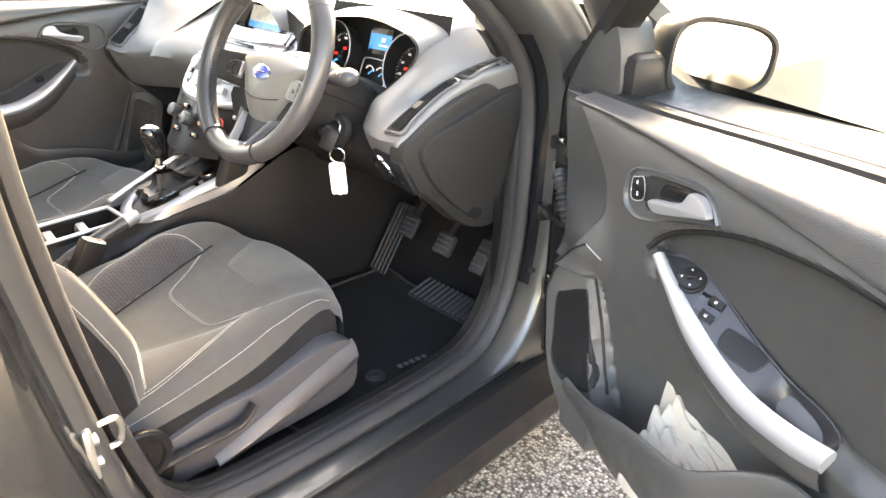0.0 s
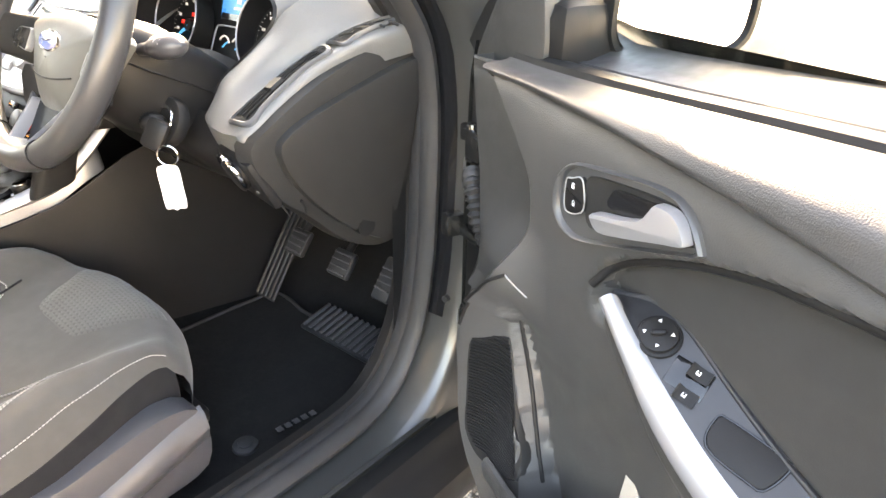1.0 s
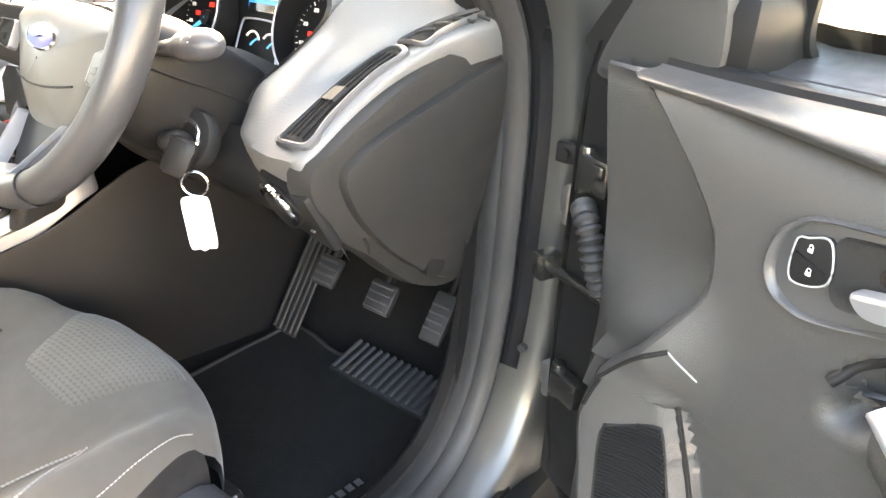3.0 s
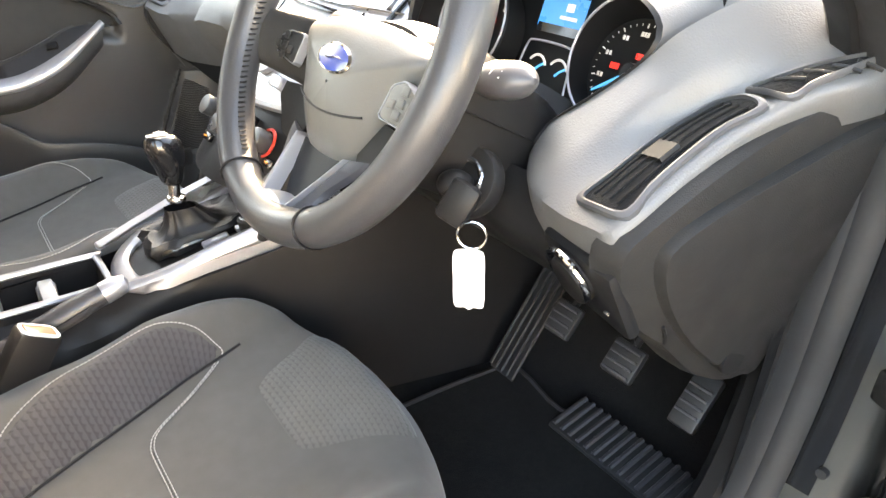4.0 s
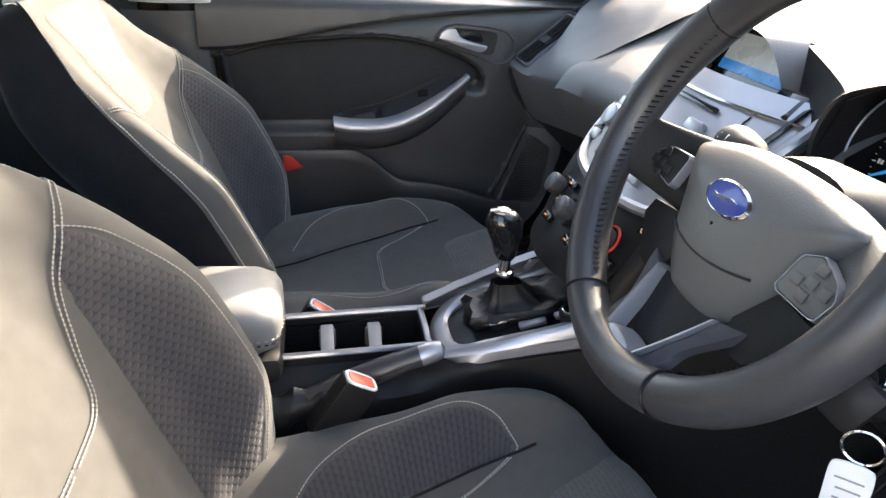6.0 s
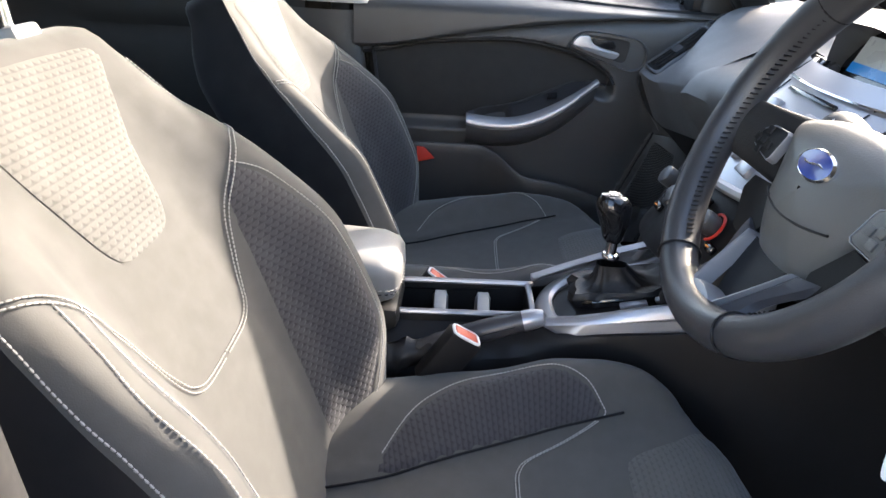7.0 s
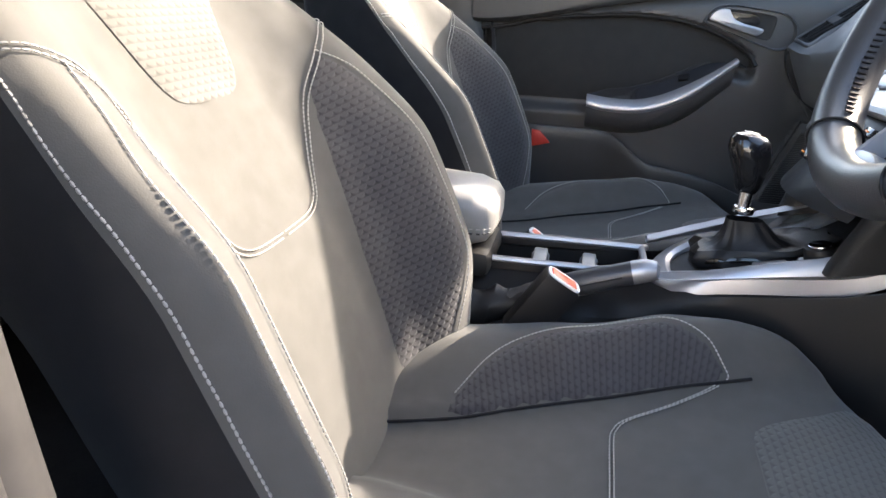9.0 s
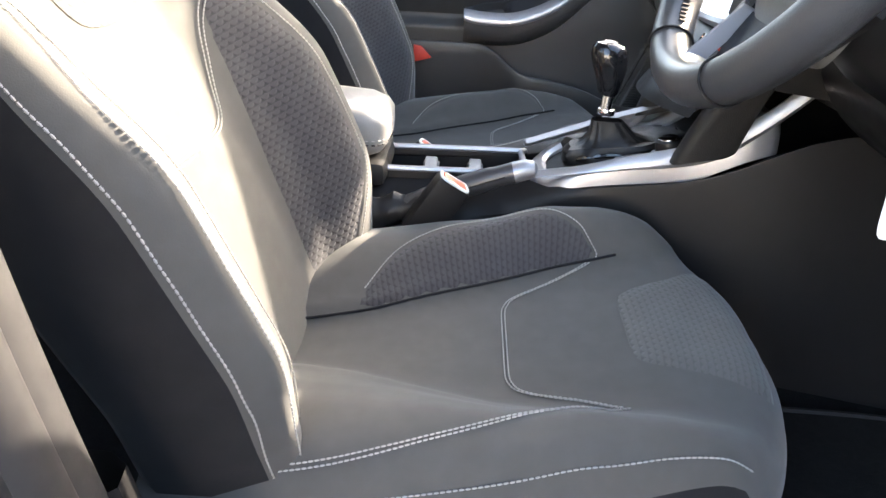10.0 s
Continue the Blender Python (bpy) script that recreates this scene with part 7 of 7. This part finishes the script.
# handbrake with its boot
hb = thing("handbrake", (0.075, 0.10, 0.43), "black leather handbrake lever with silver tip and creased gaiter", "handbrake")
part("handbrake_grip", Geo().tube(smooth([(0.074, 0.055, 0.442), (0.075, 0.10, 0.462), (0.077, 0.15, 0.484), (0.078, 0.20, 0.503), (0.078, 0.215, 0.508)], 20), [0.015] * 4 + [0.0165] * 12 + [0.015] * 4, 14, up=(0, 0, 1)), LEATHER, hb, "black leather grip")
part("handbrake_tip", Geo().tube([(0.078, 0.212, 0.507), (0.078, 0.228, 0.512), (0.078, 0.240, 0.514), (0.078, 0.244, 0.514)], [0.0155, 0.015, 0.012, 0.005], 14), SILVER, hb, "silver button end")
part("grip_seam", Geo().tube(smooth([(0.0915, 0.07, 0.452), (0.0930, 0.13, 0.478), (0.0935, 0.20, 0.505)], 12), 0.0012, 5), HARD, hb)
rows = []
for t in np.linspace(0, 1, 14):
    c = np.array([0.078 - 0.004 * t, 0.085 - 0.16 * t, 0.448 - 0.055 * t])
    r = 0.020 + 0.026 * t + 0.004 * math.sin(t * 26)
    rows.append([tuple(c + [0.7 * r * math.cos(a), 0.25 * r * math.sin(a), r * (1 + 0.12 * math.sin(3 * a + 8 * t)) * math.sin(a)]) for a in np.linspace(0, 2 * math.pi, 25)[:-1]])
part("handbrake_gaiter", Geo().loft(rows, closed_u=True, caps=True), BOOT, hb, "creased leather gaiter")
# belt buckles
for nm, x, y, z, rz in (("belt_buckle", 0.118, 0.105, 0.462, 8), ("belt_buckle", -0.118, 0.060, 0.430, -8)):
    s_ = 1 if x > 0 else -1
    bk = thing(nm, (x, y, z - 0.05), "black seat belt buckle with a red release button", "belt buckle", "belt buckles")
    m = pose(x, y, z, -32, s_ * 4, rz)
    g = Geo()
    bm = bmesh.new()
    bmesh.ops.create_cube(bm, size=1.0)
    bmesh.ops.scale(bm, vec=(0.030, 0.050, 0.095), verts=bm.verts)
    bmesh.ops.bevel(bm, geom=bm.edges[:], offset=0.005, segments=2, affect="EDGES", profile=0.5)
    bd = part("buckle_body", g.take(bm, m), HARD, bk, "black buckle body")
    part("buckle_rim", Geo().tube([m @ Vector((0.012 * math.copysign(abs(math.cos(a)) ** 0.4, math.cos(a)), 0.021 * math.copysign(abs(math.sin(a)) ** 0.4, math.sin(a)), 0.0478)) for a in np.linspace(0, 2 * math.pi, 33)[:-1]], 0.0022, 6, closed=True), WHITE, bd, "pale rim")
    g = Geo()
    bm = bmesh.new()
    bmesh.ops.create_cube(bm, size=1.0)
    bmesh.ops.scale(bm, vec=(0.020, 0.036, 0.006), verts=bm.verts)
    bmesh.ops.bevel(bm, geom=bm.edges[:], offset=0.002, segments=2, affect="EDGES", profile=0.5)
    part("release_button", g.take(bm, m @ Matrix.Translation((0, 0, 0.0472))), BUCKLERED, bd, "red release button")
    part("buckle_stalk", Geo().tube([m @ Vector((0, 0, -0.03)), m @ Vector((0, -0.01, -0.08)), m @ Vector((0, -0.02, -0.14))], [0.014, 0.013, 0.013], 10, flat=0.4), BELT, bk)

# ---- pedals and mats ----
for nm, lab, x, y, z, w, h in (("clutch_pedal", "clutch pedal with ribbed rubber pad", 0.352, 0.800, 0.405, 0.050, 0.055), ("brake_pedal", "brake pedal with ribbed rubber pad", 0.462, 0.815, 0.388, 0.056, 0.055), ("accelerator", "slim black plastic accelerator pedal", 0.580, 0.822, 0.392, 0.042, 0.085)):
    pd = thing(nm, (x, y, z), lab, "pedal")
    pm = part("pedal_pad", Geo().box((x, y, z), (w, 0.014, h), 0.005, (-38, 0, 0)), MATRUBBER, pd, "worn rubber pad")
    for k in range(4):
        part("pad_rib", Geo().box((x, y - 0.008 + (k - 1.5) * 0.008, z + 0.005 + (k - 1.5) * 0.0105), (w * 0.84, 0.004, 0.004), 0.001, (-38, 0, 0)), TRIMGREY, pm)
    part("pedal_arm", Geo().tube(smooth([(x, y + 0.008, z + 0.01), (x, y + 0.06, z + 0.07), (x + 0.005, y + 0.07, z + 0.20)], 12), 0.008, 8), HARD, pd, "steel pedal arm")
fr = thing("foot_rest", (0.245, 0.83, 0.23), "ribbed dark foot rest beside the clutch", "foot rest")
base = part("rest_plate", Geo().loft([[(x, 0.775 + 0.115 * t, 0.245 + 0.165 * t) for x in (0.222, 0.280)] for t in np.linspace(0, 1, 5)]), MATRUBBER, fr)
for k in range(5):
    part("rest_rib", Geo().tube([(0.222 + 0.014 * k, 0.772 + 0.115 * t, 0.248 + 0.165 * t) for t in (0.02, 0.5, 0.98)], 0.0030, 6), MATRUBBER, base)
mat = thing("floor_mat", (0.42, 0.55, 0.225), "black carpet floor mat with ribbed rubber heel pad", "floor mat")
mo = smooth([(0.225, 0.30), (0.215, 0.60), (0.225, 0.785), (0.26, 0.815), (0.36, 0.80), (0.40, 0.81), (0.60, 0.825), (0.640, 0.80), (0.655, 0.70), (0.650, 0.40), (0.64, 0.26)], 70, closed=True)
mz = lambda x, y: 0.228 + 0.10 * max(0, y - 0.76) ** 1.0
mcx = np.array([0.43, 0.55])
mb = part("mat_carpet", Geo().loft([[(*(mcx + (np.array(p) - mcx) * f), mz(0, mcx[1] + (p[1] - mcx[1]) * f) + h) for p in mo] for f, h in ((1.0, -0.004), (1.0, 0.005), (0.985, 0.007), (0.96, 0.004), (0.7, 0.003), (0.3, 0.003), (0.02, 0.003))], closed_u=True), CARPET, mat, "black tufted carpet")
part("mat_binding", Geo().tube([(*(mcx + (np.array(p) - mcx) * 0.995), mz(0, p[1]) + 0.006) for p in mo], 0.0045, 6, closed=True), RUBBER, mb, "bound edge")
heel = part("heel_pad", Geo().box((0.500, 0.800, 0.243), (0.235, 0.080, 0.012), 0.004, (12, 0, 0)), MATRUBBER, mat, "ribbed rubber heel pad")
for k in range(14):
    part("heel_rib", Geo().tube([(0.392 + 0.0165 * k, 0.764, 0.243), (0.392 + 0.0165 * k, 0.80, 0.2515), (0.392 + 0.0165 * k, 0.836, 0.259)], 0.0042, 6), TRIMGREY, heel)
part("mat_fixing", Geo().cyl((0.592, 0.475, 0.234), 0.021, 0.010, (0, 0, 0), 30, bevel=0.003).cyl((0.592, 0.475, 0.240), 0.012, 0.004, (0, 0, 0), 24, bevel=0.001), MATRUBBER, mat, "round mat fixing")
g = Geo()
for k in range(5):
    c = pose(0.618, 0.563, 0.2395, 0, 0, 82) @ Vector(((k - 2) * 0.0158, 0.0075, 0.0))
    g.box(tuple(c), (0.0105, 0.0120, 0.0016), 0.0006, (0, 0, 82))
part("embroidered_mark", g, VENTGREY, mat, "pale embroidered bars")

# ---- cloths in the door pocket ----
OPENM = Matrix.Translation((HINGE[0], HINGE[1], 0)) @ Matrix.Rotation(radians(OPEN), 4, "Z") @ Matrix.Translation((-HINGE[0], -HINGE[1], 0))
rags = thing("folded_cloths", tuple(OPENM @ Vector((0.66, 0.28, 0.345))), "bundle of folded beige cleaning cloths in the door pocket", "cloths")
rng = random.Random(5)
for i in range(7):
    # each cloth: a folded sheet that leans back on the next, with one pointed ear towards the hinge
    y0, y1 = 0.385 - 0.016 * (i % 3) + rng.uniform(-0.008, 0.008), 0.185 + 0.010 * (i % 3)
    ph = rng.uniform(0, 6)
    rows = []
    for t in np.linspace(0, 1, 18):
        q = []
        for k in np.linspace(0, 1, 36):
            ear = 0.022 * max(0, 1 - k / 0.14) + 0.010 * math.exp(-((k - 0.36) / 0.05) ** 2) * (i % 2)
            up = 0.088 + 0.011 * i + ear - 0.030 * k * k + 0.003 * math.sin(9 * k + ph)
            lean_ = min(1.0, t / 0.75)
            z = 0.355 + up * (t if t < 0.8 else 0.8 + (t - 0.8) * 0.75)
            x = 0.636 + 0.0085 * i + 0.020 * t * t + 0.0030 * math.sin(6 * k + ph + 2 * t) * lean_ + 0.0016 * math.sin(17 * k + 2 * ph + 5 * t)
            y = y0 + (y1 - y0) * k + 0.012 * t * (1 - k) * math.sin(ph)
            q.append((x, y, z))
        rows.append(q)
    fold = [[(x + 0.0065, y, z - 0.0035) for x, y, z in r] for r in rows[::-1]]
    both = [[tuple(OPENM @ Vector(p)) for p in r] for r in rows + fold]
    part("cloth", Geo().loft(both), CLOTH, rags, "creased beige cloth", sharp=80)

# ---- driver's belt, rear bench and rear doors, seen past the front seats ----
belt = thing("seat_belt", (0.66, -0.16, 0.45), "grey seat belt hanging down the centre pillar", "seat belt")
bp = smooth([(0.610, -0.285, 1.13), (0.630, -0.285, 0.98), (0.640, -0.280, 0.80), (0.645, -0.275, 0.62), (0.650, -0.27, 0.40)], 24)
part("belt_webbing", Geo().loft([[(x, y + d, z) for d in (-0.023, 0.0, 0.023)] for x, y, z in bp]).loft([[(x - 0.0015, y + d, z) for d in (-0.023, 0.0, 0.023)] for x, y, z in bp]), BELT, belt, "woven belt webbing")
part("belt_guide", Geo().box((0.610, -0.285, 1.14), (0.02, 0.07, 0.05), 0.01), PILLARTRIM, belt)
for s_ in (1, -1):
    rd = thing("rear_door_trim", (s_ * 0.72, -0.75, 0.4), "dark rear door trim with a curved shoulder line", "door trim", "rear door trims")
    rows = [[(s_ * (0.715 - 0.03 * math.sin(math.pi * (z - 0.3) / 0.6) + 0.012 * math.exp(-((z - 0.80 - 0.02 * math.sin(3 * y)) / 0.014) ** 2)), y, z) for z in np.linspace(0.30, 0.90, 26)] for y in np.linspace(-0.26, -1.30, 20)]
    part("trim_face", Geo().loft(rows), DARK, rd, "dark grained trim")
    part("trim_sill", Geo().box((s_ * 0.735, -0.78, 0.905), (0.05, 1.04, 0.018), 0.006), DARK, rd)
    part("armrest", Geo().box((s_ * 0.665, -0.80, 0.62), (0.06, 0.40, 0.05), 0.02), DARK, rd)
bench = thing("bench_seat", (0, -1.0, 0.3), "dark cloth rear bench seat", "car seat")
part("bench_cushion", Geo().box((0, -0.86, 0.42), (1.24, 0.52, 0.16), 0.05, (4, 0, 0), 3), FABRIC_SIDE, bench, "dark bench cushion")
part("bench_back", Geo().box((0, -1.20, 0.70), (1.24, 0.16, 0.62), 0.06, (-22, 0, 0), 3), FABRIC_SIDE, bench, "dark bench back")
for x in (-0.42, 0.42):
    part("bench_panel", Geo().box((x, -1.115, 0.72), (0.26, 0.02, 0.44), 0.008, (-22, 0, 0)), JACQUARD_DARK, bench)
    part("bench_headrest", Geo().box((x, -1.31, 1.04), (0.24, 0.09, 0.12), 0.035, (-16, 0, 0), 3), FABRIC_SIDE, bench)
rb = thing("rear_belt", (0.55, -1.0, 0.5), "dark rear seat belt across the bench", "seat belt")
part("belt_webbing", Geo().loft([[(x + d * 0.6, y, z + d * 0.5) for d in (-0.024, 0.024)] for x, y, z in smooth([(0.62, -1.22, 1.10), (0.45, -1.10, 0.90), (0.30, -1.02, 0.66), (0.15, -0.98, 0.50)], 16)]), BELT, rb)

# ---- outside ----
def build_car(name, label, at, turn, paint, length=4.5, width=1.85, height=1.75, bluff=True):
    """A parked car with its nose along its own -y; bluff: an upright off-roader."""
    car = thing(name, at, label, "car", "parked cars")
    hood = height * (0.62 if bluff else 0.56)
    prof = [(-length / 2, 0.35), (-length / 2 - 0.02, hood - 0.12), (-length / 2 + 0.10, hood), (-length / 2 + 1.25, hood + 0.06), (-length / 2 + (1.65 if bluff else 2.0), height - 0.05), (-length / 2 + 2.3, height), (length / 2 - 0.5, height - 0.02), (length / 2 - (0.06 if bluff else 0.3), height - 0.25), (length / 2, hood), (length / 2, 0.35)]
    o = ORIGIN[car]
    P = smooth(prof, 46)
    rows = []
    for t in (-1, -0.97, -0.85, -0.4, 0, 0.4, 0.85, 0.97, 1):
        rows.append([(o.x + t * width / 2 * (1 - 0.10 * max(0, (z - hood) / height)), o.y + y * (1 - 0.02 * abs(t)), o.z + z - (0.03 if abs(t) > 0.96 else 0)) for y, z in P])
    bd = part("car_shell", Geo().loft(rows, caps=True), paint, car)
    for sx in (-1, 1):
        for y in (-length * 0.31, length * 0.31):
            wl = part("wheel", Geo().cyl((o.x + sx * (width / 2 - 0.10), o.y + y, o.z + 0.36), 0.36, 0.24, (0, 90, 0), 32, bevel=0.03), TYRE, car, "black tyre")
            part("wheel_disc", Geo().cyl((o.x + sx * (width / 2 + 0.015), o.y + y, o.z + 0.36), 0.23, 0.03, (0, 90, 0), 20, bevel=0.008), STEEL, wl, "alloy wheel disc")
        part("side_glass", Geo().prism([(-length / 2 + 1.75, hood + 0.08), (-length / 2 + 2.1, height - 0.14), (length / 2 - 0.6, height - 0.16), (length / 2 - 0.35, hood + 0.06)], 0, 0.01, Matrix(((0, 0, sx, o.x + sx * width / 2 * 0.955), (1, 0, 0, o.y), (0, 1, 0, o.z), (0, 0, 0, 1))), 0.002), BLACKGLOSS, bd, "dark side glass")
        lamp = part("headlamp", Geo().box((o.x + sx * (width / 2 - 0.26), o.y - length / 2 - 0.012, o.z + hood - 0.19), (0.40, 0.05, 0.20), 0.03), LENS, car, "clear headlamp")
        for k in (-1, 1):
            part("lamp_ring", Geo().cyl((o.x + sx * (width / 2 - 0.26) + k * 0.09, o.y - length / 2 - 0.04, o.z + hood - 0.19), 0.07, 0.02, (90, 0, 0), 24, bevel=0.006), CHROME, lamp)
        fog = part("fog_lamp", Geo().cyl((o.x + sx * (width / 2 - 0.28), o.y - length / 2 - 0.03, o.z + hood - 0.50), 0.075, 0.03, (90, 0, 0), 28, bevel=0.008), CHROME, car, "round fog lamp")
        part("fog_lens", Geo().cyl((o.x + sx * (width / 2 - 0.28), o.y - length / 2 - 0.048, o.z + hood - 0.50), 0.045, 0.01, (90, 0, 0), 24, bevel=0.003), LENS, fog)
    part("windscreen", Geo().prism([(-width * 0.40, 0.06), (width * 0.40, 0.06), (width * 0.36, 0.52), (-width * 0.36, 0.52)], 0, 0.01, Matrix.Translation((o.x, o.y - length / 2 + 1.25, o.z + hood + 0.02)) @ pose(0, 0, 0, 50 if bluff else 35, 0, 0), 0.002), BLACKGLOSS, bd, "dark windscreen")
    gr = part("grille", Geo().box((o.x, o.y - length / 2 - 0.02, o.z + hood - 0.17), (0.92, 0.05, 0.23), 0.03), BLACKGLOSS, car, "chrome-barred grille")
    part("grille_frame", Geo().tube(smooth([(o.x - 0.46, o.y - length / 2 - 0.045, o.z + hood - 0.06), (o.x - 0.42, o.y - length / 2 - 0.045, o.z + hood - 0.28), (o.x, o.y - length / 2 - 0.05, o.z + hood - 0.29), (o.x + 0.42, o.y - length / 2 - 0.045, o.z + hood - 0.28), (o.x + 0.46, o.y - length / 2 - 0.045, o.z + hood - 0.06)], 30), 0.016, 8), CHROME, gr)
    for k in range(3):
        part("grille_bar", Geo().box((o.x, o.y - length / 2 - 0.045, o.z + hood - 0.10 - 0.065 * k), (0.84, 0.02, 0.026), 0.006), CHROME, gr)
        for j in range(9):
            part("grille_slot", Geo().box((o.x - 0.36 + 0.09 * j, o.y - length / 2 - 0.056, o.z + hood - 0.10 - 0.065 * k), (0.045, 0.006, 0.010), 0.003), BLACKGLOSS, gr)
    part("grille_badge", Geo().cyl((o.x + 0.30, o.y - length / 2 - 0.062, o.z + hood - 0.165), 0.05, 0.012, (90, 0, 0), 24, bevel=0.004), CHROME, gr, "plain oval badge")
    part("bumper", Geo().box((o.x, o.y - length / 2 - 0.03, o.z + 0.52), (width * 0.97, 0.12, 0.32), 0.05), paint, car, "bumper")
    pl = part("number_plate", Geo().box((o.x, o.y - length / 2 - 0.095, o.z + hood - 0.585), (0.52, 0.012, 0.11), 0.004), WHITE, car, "white plate")
    for k in range(7):
        part("plate_bar", Geo().box((o.x - 0.20 + 0.066 * k, o.y - length / 2 - 0.102, o.z + hood - 0.585), (0.04, 0.004, 0.06), 0.0), HARD, pl)
    car.rotation_euler = (0, 0, radians(turn))
    return car


build_car("parked_off_roader", "black off-roader parked nose-on, with a chrome grille", (-7.75, 0.93, 0.0), 92, SUVPAINT, 4.8, 1.95, 1.80)
build_car("parked_hatchback", "pale blue hatchback parked nose-on beside the off-roader", (-7.2, -4.4, 0.0), 88, BLUEPAINT, 4.2, 1.78, 1.52, False)
build_car("parked_estate", "black estate car parked beside the off-roader", (-7.6, -1.85, 0.0), 90, BLACKGLOSS, 4.6, 1.80, 1.55, False)
build_car("parked_van", "white van parked across the car park", (5.4, 0.2, 0.0), -12, WHITEPAINT, 4.8, 1.95, 1.9)
build_car("parked_white_car", "white car parked in front of the yellow fence", (5.9, -5.2, 0.0), -10, WHITEPAINT, 4.3, 1.8, 1.5, False)
fence = thing("yellow_fence", (9.6, -2.5, 0.0), "yellow painted mesh fence behind the parked cars", "fence")
for k in range(40):
    y = -7.0 + 0.22 * k
    part("fence_bar", Geo().box((9.6, y, 1.1), (0.03, 0.05, 2.2), 0), YELLOW, fence)
for z in (0.2, 0.5, 0.8, 1.1, 1.4, 1.7, 2.0):
    part("fence_rail", Geo().box((9.62, -2.7, z), (0.03, 9.0, 0.04), 0), YELLOW, fence)
bld = thing("brick_building", (-14.0, -1.0, 0.0), "low pale building beyond the parked cars", "building")
part("building_wall", Geo().box((-16.0, -1.0, 1.7), (3.0, 26.0, 3.4), 0.02), PILLARTRIM, bld)
part("building_roof", Geo().box((-16.0, -1.0, 3.5), (3.6, 26.6, 0.22), 0.03), HARD, bld)
for k in range(8):
    wd = part("building_window", Geo().box((-14.47, -11.5 + 3.0 * k, 1.8), (0.08, 1.5, 1.2), 0.01), PILLARTRIM, bld)
    part("pane", Geo().box((-14.44, -11.5 + 3.0 * k, 1.8), (0.05, 1.3, 1.0), 0.01), BLACKGLOSS, wd)
